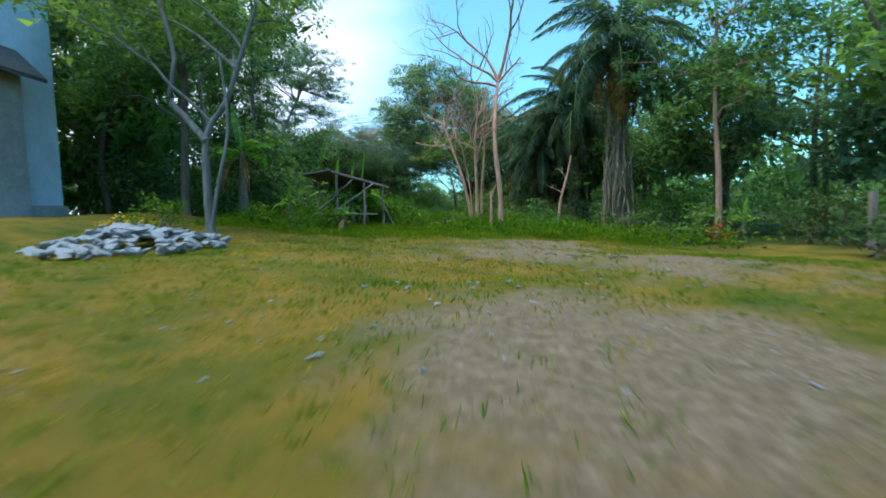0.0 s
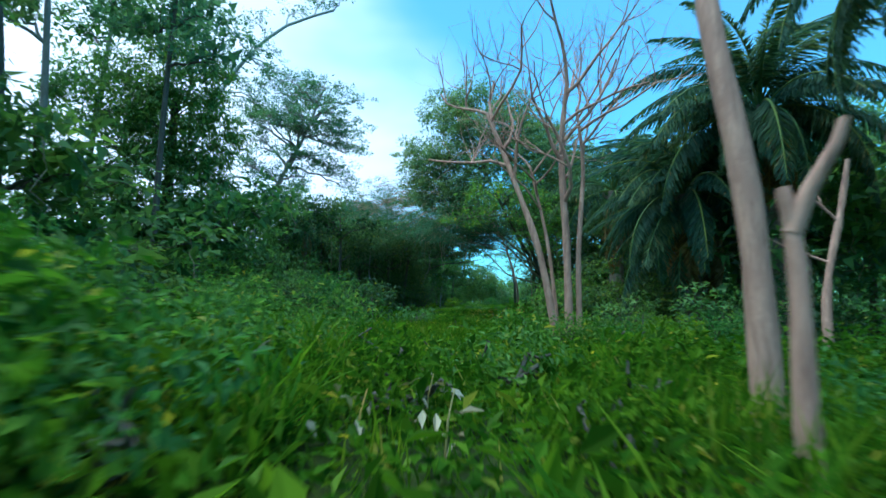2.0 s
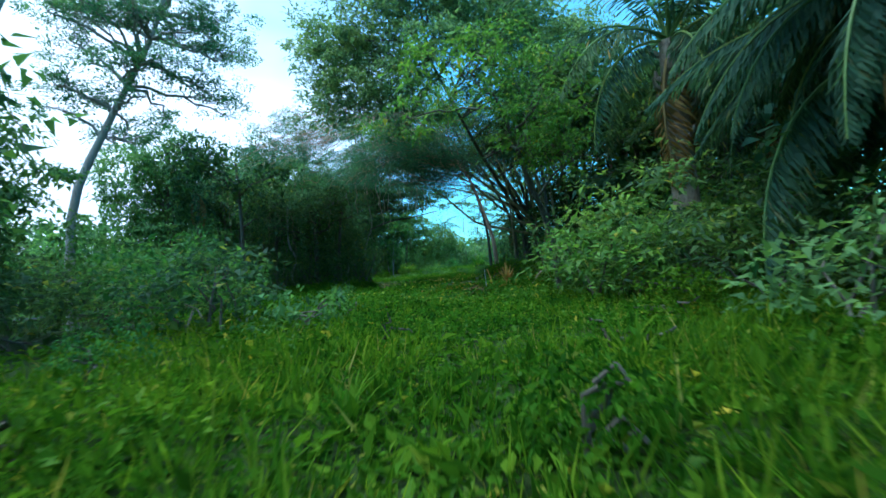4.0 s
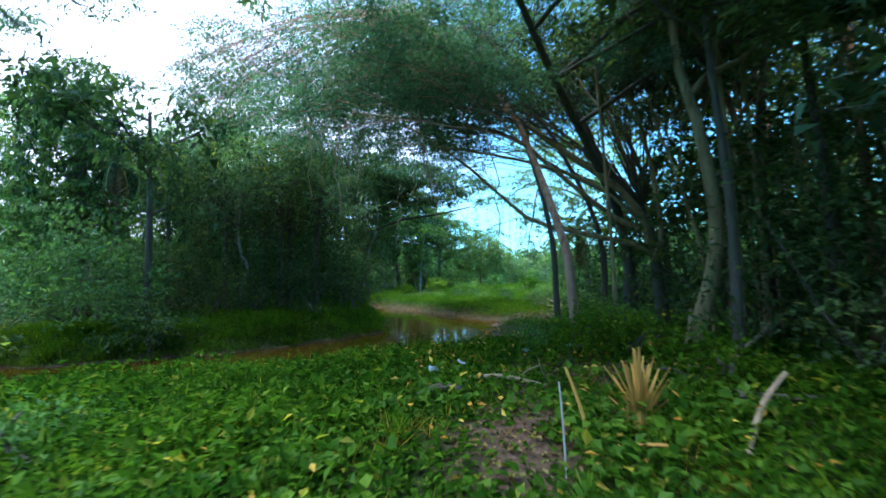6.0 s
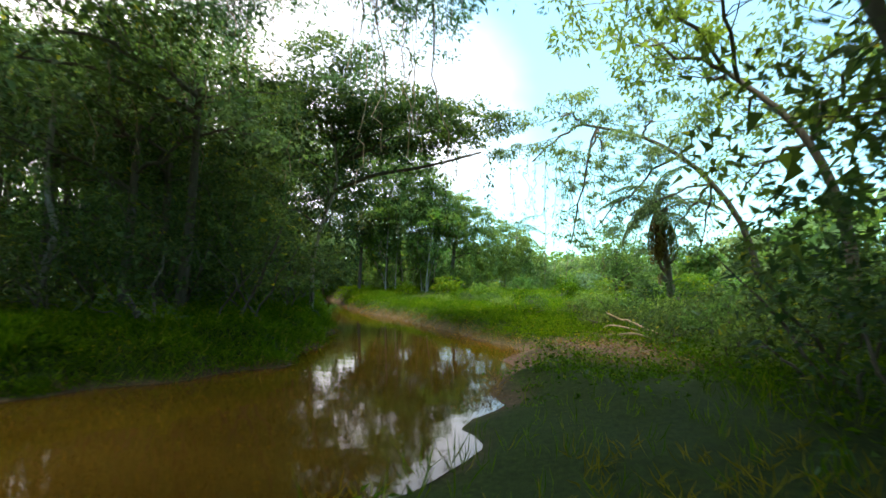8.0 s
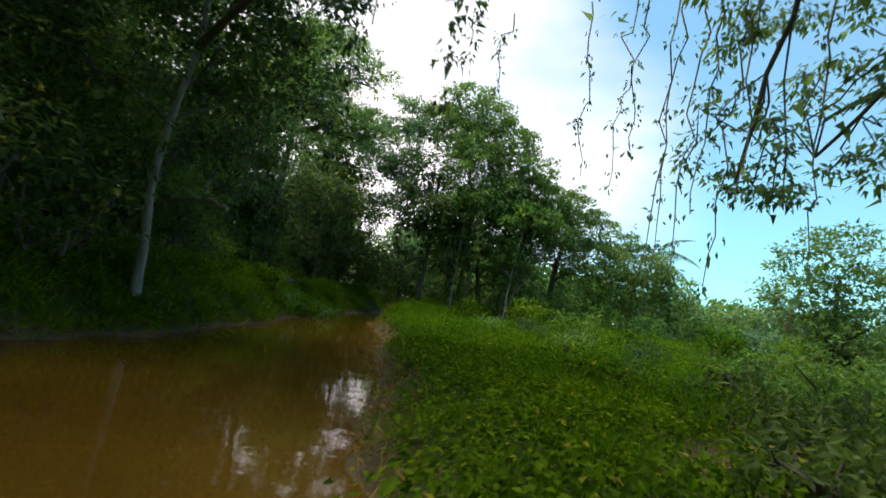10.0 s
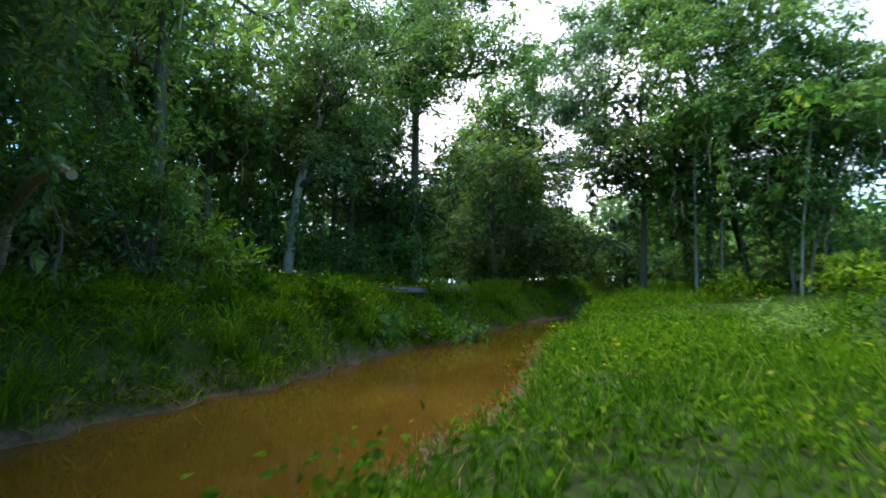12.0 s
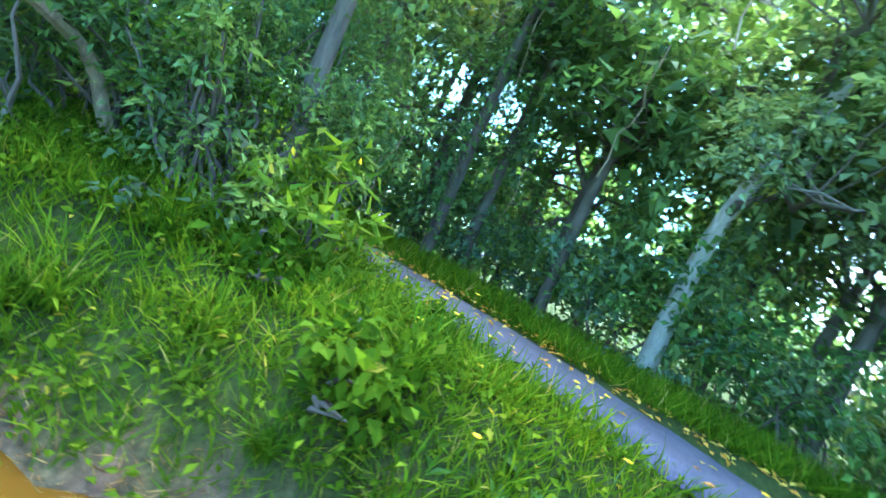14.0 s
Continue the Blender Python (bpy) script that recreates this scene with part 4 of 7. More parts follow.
def canopy(n, span, z_low, z_high, size):
    """Centres and radii of small flat leaf masses roofing the way."""
    made = []
    while len(made) < n:
        y = rg.uniform(49.5, 60)
        x = rg.uniform(*span)
        r = rg.uniform(*size)
        if x > -0.2 - 0.72 * (y - 40) + r:
            made.append(((x, y, 1.7 + (y - 40) * rg.uniform(z_low - 0.012 * max(0.0, y - 51), z_high)), (r, r, r * rg.uniform(0.4, 0.6))))
    return made


OUT = []
while len(OUT) < 46:
    cx, cy = rg.uniform(-15.5, -2.5), rg.uniform(53.5, 61)
    if cx > -1.0 - 0.9 * (cy - 39.5):
        r = rg.uniform(0.8, 1.4)
        OUT.append(((cx, cy, rg.uniform(6.4, 9.4) + 0.22 * max(0.0, -7 - cx)), (r, r, r * 0.5)))
LOW_OUT = []
while len(LOW_OUT) < 40:
    r = rg.uniform(0.8, 1.3)
    LOW_OUT.append(((rg.uniform(-10.5, -3.0), rg.uniform(57.5, 63), rg.uniform(6.6, 10.0)), (r, r, r * 0.5)))
lean = leafy_tree("leaning_tree", [gz(-0.17, 50.2, -0.2), (-0.26, 50.2, 1.68), (-0.35, 50.4, 2.38), (-0.81, 51.4, 4.23), (-1.28, 52.2, 5.64), (-2.35, 53.0, 7.39), (-3.85, 53.8, 9.25)], 0.105,
           canopy(62, (-14, -1.5), 0.31, 0.6, (0.9, 1.5)) + OUT, DOME, 0.085, 24, "leaning pale-stemmed tree arching over the creek", M_bark_bare, seed=8, spacing=0.5, puff=0.38, limb_from=0.5, vines=0, fill=0.5, gaps=0.36, limb_r=0.2)
part("limb", Geo().add(*tube(through_points([(-1.28, 52.2, 5.64), (-1.92, 52.6, 6.13), (-2.84, 53.0, 6.67), (-4.63, 54.0, 7.9)], 10) - np.array(lean.location), np.linspace(0.07, 0.03, 10), 7)), M_bark_bare, lean, smooth=True)
leafy_tree("leaning_tree", [gz(-0.42, 52.0, -0.2), (-0.44, 52.0, 1.2), (-0.46, 52.0, 2.37), (-0.69, 52.2, 3.77), (-1.15, 52.4, 5.48), (-1.9, 53, 7.6)], 0.085,
           canopy(32, (-7, 1.0), 0.31, 0.62, (0.9, 1.6)) + LOW_OUT, DOME, 0.09, 26, "slim dark tree beside the leaning one", M_bark, seed=88, spacing=0.5, puff=0.38, limb_from=0.5, vines=1, fill=0.5, gaps=0.36, limb_r=0.2)
DOME_AT = [(-6.1, 47, 10.4), (-6.2, 47.4, 8.0), (-4.6, 46.4, 12.9), (-2.7, 46.4, 13.5), (-0.9, 46.8, 12.8), (0.8, 47, 11.0), (2.3, 47.2, 9.4), (2.1, 47, 7.4), (-2.0, 45, 11.2), (-4.2, 45, 9.8), (0, 45, 9.6), (-2.0, 44.6, 8.2),
           (-4.9, 45.4, 7.4), (0.8, 45.6, 7.8), (-2.0, 48.6, 11.6), (-4.4, 48.6, 10), (0.5, 48.6, 10), (-3.4, 45.4, 11.6), (-0.6, 45.6, 11.4), (-5.6, 46, 9.2), (3.6, 47.4, 9.2), (4.4, 48, 7.6), (3.4, 46.2, 7.6), (3.4, 47.6, 5.8), (4.8, 47.6, 5.6), (-3.0, 45.4, 6.8), (1.4, 48.8, 12.0), (2.6, 48.8, 10.8)]
leafy_tree("domed_tree", [gz(1.9, 54.6, -0.2), (1.4, 53.4, 2.8), (-0.6, 50.4, 6.4), (-2.2, 47.6, 9.5)], 0.13,
           [(c, (1.9, 1.8, 1.5)) for c in DOME_AT], DOME, 0.15, 46, "broad domed tree with dense green crown, tinted bluish as by haze", M_bark, seed=9, spacing=0.78, puff=0.55, limb_from=0.45, vines=0, skin=0.55, fill=2.0, gaps=0.1)
leafy_tree("small_tree", [gz(1.4, 43.2, -0.2), (1.2, 42.8, 1.8), (0.6, 42.0, 3.4), (0.0, 41.2, 5.2)], 0.11,
           [((-0.9, 40.4, 6.4), (1.9, 1.6, 1.1)), ((0.9, 40.6, 5.4), (1.7, 1.5, 1.2)), ((-2.6, 41.4, 5.6), (1.5, 1.4, 1.0)), ((1.9, 41.6, 4.0), (1.4, 1.3, 1.3)), ((0.2, 40.6, 4.2), (1.3, 1.2, 1.0))],
           M_leaf_mid, 0.13, 34, "smaller bright green tree in front of the dome", M_bark, seed=10, spacing=0.7, puff=0.5, droop=0.6)
leafy_tree("bank_tree", [gz(1.56, 48.8, -0.2), (1.62, 48.8, 0.6), (1.88, 48.8, 1.4), (2.03, 48.8, 2.33), (1.95, 48.8, 3.28), (1.8, 48.8, 4.26), (1.63, 48.9, 5.1), (1.59, 49.0, 6.6)], 0.15,
           [((2.2, 51, 8.2), (1.8, 1.8, 1.1)), ((3.6, 50.5, 7.4), (1.8, 1.8, 1.1)), ((3.3, 52.5, 6.4), (1.6, 1.6, 1.2)), ((1.2, 52, 7.4), (1.4, 1.4, 0.8)), ((4.6, 49, 6.2), (1.6, 1.6, 1.2))], M_leaf_shaded, 0.11, 34, "stout pale-trunked tree on the near bank", M_bark_olive, seed=11, spacing=0.6, puff=0.45, vines=1)
BANK = [(1.3, 53.2, 9, 0.12, -1.2), (3.3, 51.8, 8, 0.1, 0.4), (3.9, 49.2, 8.5, 0.11, 0.3), (4.6, 53.0, 9, 0.14, -0.6), (2.9, 55.5, 8.5, 0.12, -1.0), (5.3, 50.5, 9, 0.13, 0.5), (1.9, 48.0, 8, 0.09, 0.2), (5.0, 47.0, 8, 0.12, 0.4), (3.4, 58.5, 8, 0.1, -0.6), (6.5, 56, 9, 0.15, 0), (1.0, 55.0, 8.6, 0.1, -1.6)]
for k, (x, y, h, r, lx) in enumerate(BANK):
    rg = np.random.default_rng(140 + k)
    z0 = ground_z(x, y)
    bl = [((x + lx * 1.6 + rg.normal(0, 1.0), y + 1.2 + rg.normal(0, 1.0), h * rg.uniform(0.75, 1.1)), (rg.uniform(1.3, 2.0), rg.uniform(1.3, 2.0), rg.uniform(0.7, 1.2))) for _ in range(3)]
    leafy_tree("bank_tree", [(x, y, z0 - 0.2), (x + 0.1, y + 0.1, h * 0.3), (x + lx * 0.6, y + 0.6, h * 0.65), (x + lx * 1.6, y + 1.2, h)], r, bl, M_leaf_shaded, 0.11, 34, "thin brown-stemmed tree crowded on the near bank", M_bark_bare if k % 2 else M_bark,
               seed=160 + k, spacing=0.65, puff=0.45, group="thin stems on the near bank", vines=0, limb_from=0.5)

# many-stemmed tree fanning out over the way, and brown stems beside it
fan = leafy_tree("many_stemmed_tree", [gz(2.2, 53.0, -0.2), (2.16, 53.0, 0.5), (2.1, 53.0, 1.31), (2.03, 53.0, 2.44), (1.9, 53.2, 3.2)], 0.2,
           canopy(44, (-5, 3.6), 0.28, 0.62, (0.9, 1.6)), DOME, 0.09, 26, "dark tree whose many thick limbs sweep out over the bank", M_bark, seed=19, spacing=0.5, puff=0.36, limb_from=0.8, vines=0, fill=0.5, gaps=0.36, limb_r=0.1)
for pts, r in [([(1.87, 52.6, 2.28), (1.41, 52.4, 3.37), (-0.18, 52.6, 4.79), (-1.8, 53.0, 6.26), (-3.5, 53.5, 7.33), (-5.66, 54.0, 8.54)], 0.12),
               ([(2.03, 53, 2.0), (1.38, 52.6, 2.31), (-0.69, 53.0, 2.93), (-1.53, 53.5, 3.65), (-3.07, 55.0, 5.31), (-5.2, 56.0, 6.95), (-7.57, 57.0, 7.68)], 0.085),
               ([(1.99, 53.0, 2.73), (1.92, 53.2, 3.19), (1.51, 54.0, 5.29), (0.88, 55.0, 8.08), (-0.81, 56.0, 10.41)], 0.11),
               ([(2.0, 53.0, 2.5), (1.54, 52.8, 2.73), (1.06, 53.0, 3.06), (-0.11, 53.4, 4.24), (-1.41, 54.0, 5.59), (-3.86, 55.0, 6.52), (-6.78, 56.0, 7.39)], 0.095),
               ([(1.94, 53.4, 2.77), (1.1, 54.5, 5.02), (-0.35, 55.0, 7.33), (-2.22, 56.0, 9.62)], 0.09),
               ([(2.0, 52.8, 1.9), (1.98, 52.0, 2.37), (1.92, 52.0, 3.55), (1.54, 52.0, 5.58), (0.95, 52.5, 7.53)], 0.1),
               ([(1.6, 52.6, 2.9), (0.6, 52.5, 3.8), (-0.9, 53.2, 4.6), (-2.9, 54.4, 5.4), (-5.0, 55.2, 6.0)], 0.06),
               ([(1.9, 53.2, 3.0), (0.9, 53.6, 4.6), (-0.6, 54.2, 6.1), (-2.6, 55.0, 7.6)], 0.07)]:
    p = through_points(pts, 14) - np.array(fan.location)
    part("stem", Geo().add(*tube(p, np.linspace(r * 0.85, r * 0.35, 14), 8)), M_bark_olive, fan, smooth=True)
rg = np.random.default_rng(191)
for k in range(7):
    x, y, h = 2.2 + 0.5 * k + rg.normal(0, 0.1), 50.2 + rg.normal(0, 0.7) - 0.25 * k, rg.uniform(4.5, 6.5)
    lx, ly = rg.normal(-0.5, 0.4), rg.normal(0.3, 0.3)
    stem = bare_tree("slender_sapling", [gz(x, y, -0.15), (x + lx * 0.1, y + ly * 0.2, h * 0.35), (x + lx * 0.5, y + ly * 0.6, h * 0.7), (x + lx, y + ly, h)], rg.uniform(0.03, 0.055),
                     [(rg.uniform(0.4, 0.95), (rg.normal(0, 0.7), rg.normal(0, 0.7), 0.8), rg.uniform(0.9, 1.8), 0.02, 1) for _ in range(3)], "thin brown sapling stem crowded on the bank", 900 + k, M_bark_olive)
    tagged(stem, category="sapling", group="saplings on the near bank")
for x, y, r, sd in ((2.38, 49.0, 0.075, 931), (3.2, 50.0, 0.07, 932), (0.7, 51.0, 0.05, 933)):
    stem = bare_tree("slender_sapling", [gz(x, y, -0.15), (x + 0.02, y, 1.6), (x - 0.02, y + 0.05, 3.9), (x - 0.12, y + 0.15, 7.0)], r, [(0.8, (-0.5, 0.4, 0.8), 1.6, 0.03, 2), (0.95, (0.4, -0.4, 0.8), 1.4, 0.03, 2)], "straight pale sapling beside the stout trunk", sd, M_bark_olive)
    tagged(stem, category="sapling", group="saplings on the near bank")

# thickets and trees behind the near bank, coloured dark to stand in for shade
for k, (x, y, h) in enumerate([(3.3, 52.6, 5.2), (2.5, 55.6, 5), (4.3, 50.0, 5.6), (3.8, 47.8, 4.6), (2.0, 58.8, 3.0), (5.0, 55.0, 6.5), (5.2, 46.2, 3.6), (6.0, 49.0, 4.6), (5.6, 52.4, 4.4), (7.2, 55.0, 5), (4.4, 57.6, 2.6), (8.4, 51, 6), (8.6, 46.5, 6), (6.4, 60, 3.4), (9, 58.5, 5.5)]):
    bush("bank_thicket", (x, y), (h * 0.5, h * 0.5, h * 0.68), M_leaf_shaded, 0.12, 32, "dark dense thicket on the near bank", seed=215 + k, spacing=0.65, puff=0.5, group="thickets on the near bank", stems=6)
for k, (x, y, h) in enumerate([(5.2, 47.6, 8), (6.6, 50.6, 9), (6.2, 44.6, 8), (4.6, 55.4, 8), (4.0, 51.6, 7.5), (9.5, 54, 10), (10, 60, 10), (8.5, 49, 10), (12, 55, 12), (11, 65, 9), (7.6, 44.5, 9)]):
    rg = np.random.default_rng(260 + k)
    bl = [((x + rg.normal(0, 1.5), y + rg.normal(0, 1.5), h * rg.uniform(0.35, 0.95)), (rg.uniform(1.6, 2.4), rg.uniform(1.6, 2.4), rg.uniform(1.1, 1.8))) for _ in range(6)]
    leafy_tree("forest_tree", [gz(x, y, -0.2), (x, y, h * 0.5), (x + 0.3, y, h * 0.9)], 0.15, bl, M_leaf_shaded, 0.2, 24, "dark forest tree behind the near bank", seed=270 + k, group="forest trees behind the near bank", spacing=1.05, puff=0.8)
# dark mass on the far bank and its forked tree; shade put into leaf colour
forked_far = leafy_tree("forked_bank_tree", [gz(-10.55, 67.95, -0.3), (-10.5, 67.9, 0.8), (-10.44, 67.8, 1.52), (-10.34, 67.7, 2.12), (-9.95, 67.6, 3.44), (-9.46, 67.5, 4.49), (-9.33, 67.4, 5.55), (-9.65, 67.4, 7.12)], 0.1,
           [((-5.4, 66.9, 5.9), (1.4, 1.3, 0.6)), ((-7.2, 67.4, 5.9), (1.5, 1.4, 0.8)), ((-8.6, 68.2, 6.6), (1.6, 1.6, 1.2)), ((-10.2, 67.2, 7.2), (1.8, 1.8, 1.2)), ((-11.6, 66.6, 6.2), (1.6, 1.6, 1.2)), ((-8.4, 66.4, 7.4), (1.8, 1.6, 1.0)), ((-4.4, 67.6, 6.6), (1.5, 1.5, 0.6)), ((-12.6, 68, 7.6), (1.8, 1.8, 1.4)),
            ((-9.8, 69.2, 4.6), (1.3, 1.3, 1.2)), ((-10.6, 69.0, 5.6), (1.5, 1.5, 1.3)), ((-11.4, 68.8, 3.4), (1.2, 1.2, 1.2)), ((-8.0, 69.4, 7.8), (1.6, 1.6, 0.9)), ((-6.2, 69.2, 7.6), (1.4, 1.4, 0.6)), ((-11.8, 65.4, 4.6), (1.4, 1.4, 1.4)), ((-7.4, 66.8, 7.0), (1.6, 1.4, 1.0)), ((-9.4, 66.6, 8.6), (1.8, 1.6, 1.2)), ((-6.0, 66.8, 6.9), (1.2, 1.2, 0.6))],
           M_leaf_shaded, 0.135, 46, "forked tree on the far bank with a limb over the water", M_bark_pale, seed=12, spacing=0.62, puff=0.46, vines=1, drapes=2, gaps=0.08, fill=1.8, limb_bark=M_bark)
part("limb", Geo().add(*tube(through_points([(-9.46, 67.5, 4.49), (-7.88, 67.2, 4.94), (-6.28, 66.9, 5.04), (-5.03, 66.6, 5.16), (-3.84, 66.2, 5.3)], 12) - np.array(forked_far.location), np.linspace(0.085, 0.03, 12), 8)), M_bark, forked_far, smooth=True)
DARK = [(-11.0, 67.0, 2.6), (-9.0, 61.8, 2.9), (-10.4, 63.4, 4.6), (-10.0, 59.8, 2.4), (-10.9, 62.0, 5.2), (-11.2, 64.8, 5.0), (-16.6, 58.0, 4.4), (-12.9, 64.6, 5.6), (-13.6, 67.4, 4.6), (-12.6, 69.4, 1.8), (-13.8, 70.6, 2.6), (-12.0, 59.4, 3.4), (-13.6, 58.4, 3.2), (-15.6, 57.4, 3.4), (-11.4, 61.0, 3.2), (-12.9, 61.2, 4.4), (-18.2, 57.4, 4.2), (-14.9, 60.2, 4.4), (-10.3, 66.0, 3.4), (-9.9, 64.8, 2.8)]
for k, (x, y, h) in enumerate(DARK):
    bush("bank_thicket", (x, y), (h * 0.52, h * 0.52, h * 0.7), M_leaf_shaded, 0.13, 34, "dark dense thicket on the far bank", seed=200 + k, spacing=0.95, puff=0.55, group="thickets on the far bank", stems=6)
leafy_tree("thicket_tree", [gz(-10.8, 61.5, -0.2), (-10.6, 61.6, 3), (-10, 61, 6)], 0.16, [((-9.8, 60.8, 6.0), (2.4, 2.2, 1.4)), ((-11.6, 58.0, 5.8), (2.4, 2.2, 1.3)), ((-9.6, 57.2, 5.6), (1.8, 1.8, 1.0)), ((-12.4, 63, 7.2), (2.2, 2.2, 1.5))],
           M_leaf_shaded, 0.13, 34, "dark leafy tree above the thicket", seed=13, spacing=0.85, puff=0.6, drapes=1)
stick_thing("dead_tree", [gz(-13.6, 60.4, -0.1), (-13.7, 60.4, 1.4), (-13.3, 60.3, 2.4), (-13.75, 60.4, 3.6), (-13.6, 60.4, 6.2)], 0.1, 0.06, M_bark_pale, "pale crooked bare dead tree before the dark thicket", "dead tree")
leafy_tree("vine_covered_tree", [gz(-22, 60.5, -0.2), (-22, 60.5, 6), (-21.8, 60.4, 11)], 0.35,
           [((-21.6, 60, 10.2), (2.3, 2.2, 2.0)), ((-22.4, 60.4, 7.6), (2.8, 2.6, 2.4)), ((-22, 60.6, 4.6), (3.0, 2.8, 2.6)), ((-25, 61, 9.4), (2.4, 2.4, 2.8)), ((-25, 60, 5), (2.6, 2.6, 2.8))],
           M_leaf_dark, 0.24, 36, "column-shaped tree smothered in vines", seed=14, spacing=0.95, puff=0.75, droop=0.8, bottom=-1, drapes=6)
feather_palm("feather_palm", (-20.1, 60.6), 7.4, 0.16, 13, 3.0, "slim palm with a tall unopened spear", seed=15, dead=3, stubs=8, leaflets=34)
FILL = [(-14.4, 66.2, 10), (-19.8, 70.0, 12.5), (-14.9, 71.0, 9.5), (-15.3, 61.6, 8), (-17.5, 63.5, 9.5), (-20, 66, 11), (-15.3, 68.4, 9), (-23, 66, 12), (-25.5, 72, 12), (-15.4, 56.8, 9.5), (-15.4, 65.4, 9), (-12.8, 63.0, 7.5), (-12.4, 61.4, 6.5), (-20.5, 70.5, 11), (-18.2, 72.6, 8), (-20.3, 80.0, 6), (-17.2, 88.6, 9.5), (-15.8, 91.0, 8.5), (-22.0, 77.0, 6.5)]
for k, (x, y, h) in enumerate(FILL):
    if abs(float(lane_at(np.array([x]), np.array([y]))[0])) < 1.7:
        x -= 2.4
    rg = np.random.default_rng(230 + k)
    z0 = ground_z(x, y)
    bl = [((x + rg.normal(0, 1.2), y + rg.normal(0, 1.2), h * rg.uniform(0.55, 0.97)), (rg.uniform(1.6, 2.4), rg.uniform(1.6, 2.4), rg.uniform(1.0, 1.6))) for _ in range(7)]
    # beyond y 76 the backlit crowns' shade is put into the leaf colour
    leafy_tree("forest_tree", [(x, y, z0 - 0.2), (x + 0.2, y, h * 0.5), (x, y + 0.3, h * 0.9)], 0.15, bl, M_leaf_shaded if y > 76 else (M_leaf_hazy, M_leaf_shaded, M_leaf_dark, M_leaf_shaded)[k % 4], 0.15 if x > -15.6 and y > 60 else 0.24, 34 if x > -15.6 and y > 60 else 17, "dark leafy forest tree behind the lane", seed=240 + k, group="forest trees by the lane", spacing=1.2, vines=1, drapes=1)

# the right-hand side: oil palms and tall broadleaf trees
feather_palm("oil_palm", (8.2, 26.0), 9.6, 0.46, 36, 5.0, "oil palm with shaggy stem draped in roots and creepers", seed=21, dead=7, roots=64, leaflets=80, stubs=60)
feather_palm("oil_palm", (6.6, 36.0), 4.6, 0.34, 22, 5.0, "low oil palm with drooping dark fronds", seed=22, dead=4, leaflets=84, stubs=24)
feather_palm("oil_palm", (4.4, 40.5), 6.6, 0.32, 20, 4.6, "oil palm rising behind the bare trees", seed=23, dead=2, leaflets=46, stubs=20)
feather_palm("oil_palm", (7.6, 33.0), 7.6, 0.36, 42, 4.9, "tall oil palm with long drooping dark fronds", seed=24, dead=8, leaflets=96, stubs=24)
feather_palm("oil_palm", (5.8, 34.8), 5.2, 0.34, 34, 4.2, "oil palm in the dark thicket", seed=27, dead=7, leaflets=84, stubs=20)
feather_palm("oil_palm", (8.6, 43.0), 6.0, 0.34, 20, 4.8, "oil palm in the dark thicket", seed=25, dead=3, leaflets=44, stubs=16)
leafy_tree("roadside_tree", [gz(11.0, 21.0, -0.2), (10.95, 21.0, 2.4), (10.8, 21.1, 5), (10.9, 21.3, 9)], 0.15,
           [((10.8, 21.3, 9.2), (3.0, 3.0, 1.8)), ((12.8, 20.6, 7.2), (2.6, 2.6, 1.6)), ((9.6, 22.4, 7.0), (2.2, 2.2, 1.4)), ((13, 22, 10), (2.8, 2.8, 1.8)), ((11.5, 19.5, 5.6), (2.0, 1.8, 1.2))],
           M_leaf_dark, 0.2, 28, "slim tree with smooth tan trunk and spreading dark crown", M_bark_bare, seed=26, spacing=0.95, limb_from=0.4)
RIGHT = [(15.5, 18, 9), (17, 24, 9), (15, 29, 8), (19, 14, 11), (13, 35, 8), (17, 32, 10), (12, 41, 10), (20, 21, 14), (16, 10, 11), (9.5, 38, 8), (12, 47, 9), (16, 42, 11), (22, 30, 14), (8, 48, 8), (20, 38, 13)]
for k, (x, y, h) in enumerate(RIGHT):
    rg = np.random.default_rng(300 + k)
    z0 = ground_z(x, y)
    bl = [((x + rg.normal(0, 1.8), y + rg.normal(0, 1.8), h * rg.uniform(0.3, 0.95)), (rg.uniform(1.8, 2.8), rg.uniform(1.8, 2.8), rg.uniform(1.2, 2.0))) for _ in range(7)]
    leafy_tree("forest_tree", [(x, y, z0 - 0.2), (x + rg.normal(0, 0.3), y, h * 0.5), (x + rg.normal(0, 0.6), y + 0.3, h * 0.9)], 0.18, bl, (M_leaf_dark, M_leaf_hazy)[k % 2], 0.32, 13, "dark broadleaf forest tree", seed=320 + k, group="forest trees beyond the clearing", spacing=1.3, puff=0.85, vines=1)
LOW = [(7.6, 20, 1.6), (9.5, 18.5, 1.8), (8.2, 26, 2.2), (12.5, 16.5, 2.4), (11.8, 25, 3), (5.0, 30.5, 2.2), (7.2, 31.5, 2.6), (9.8, 28.5, 3.2), (3.2, 33.5, 1.8), (5.4, 34.5, 2.4), (14, 13, 2.6), (10.6, 33.6, 3.2), (13, 31, 3.6), (6.6, 40, 2.4), (15, 22, 3.4), (11, 12.5, 1.6), (4.2, 44.5, 1.8), (7, 45.5, 2.6), (10, 44, 3.2), (1.9, 38.4, 3.0), (3.0, 39.4, 4.0), (4.2, 37.4, 4.2), (5.2, 41.5, 4.6), (-4.6, 36.4, 1.4), (-6.8, 37.5, 2.6), (-8.6, 39.5, 3.4)]
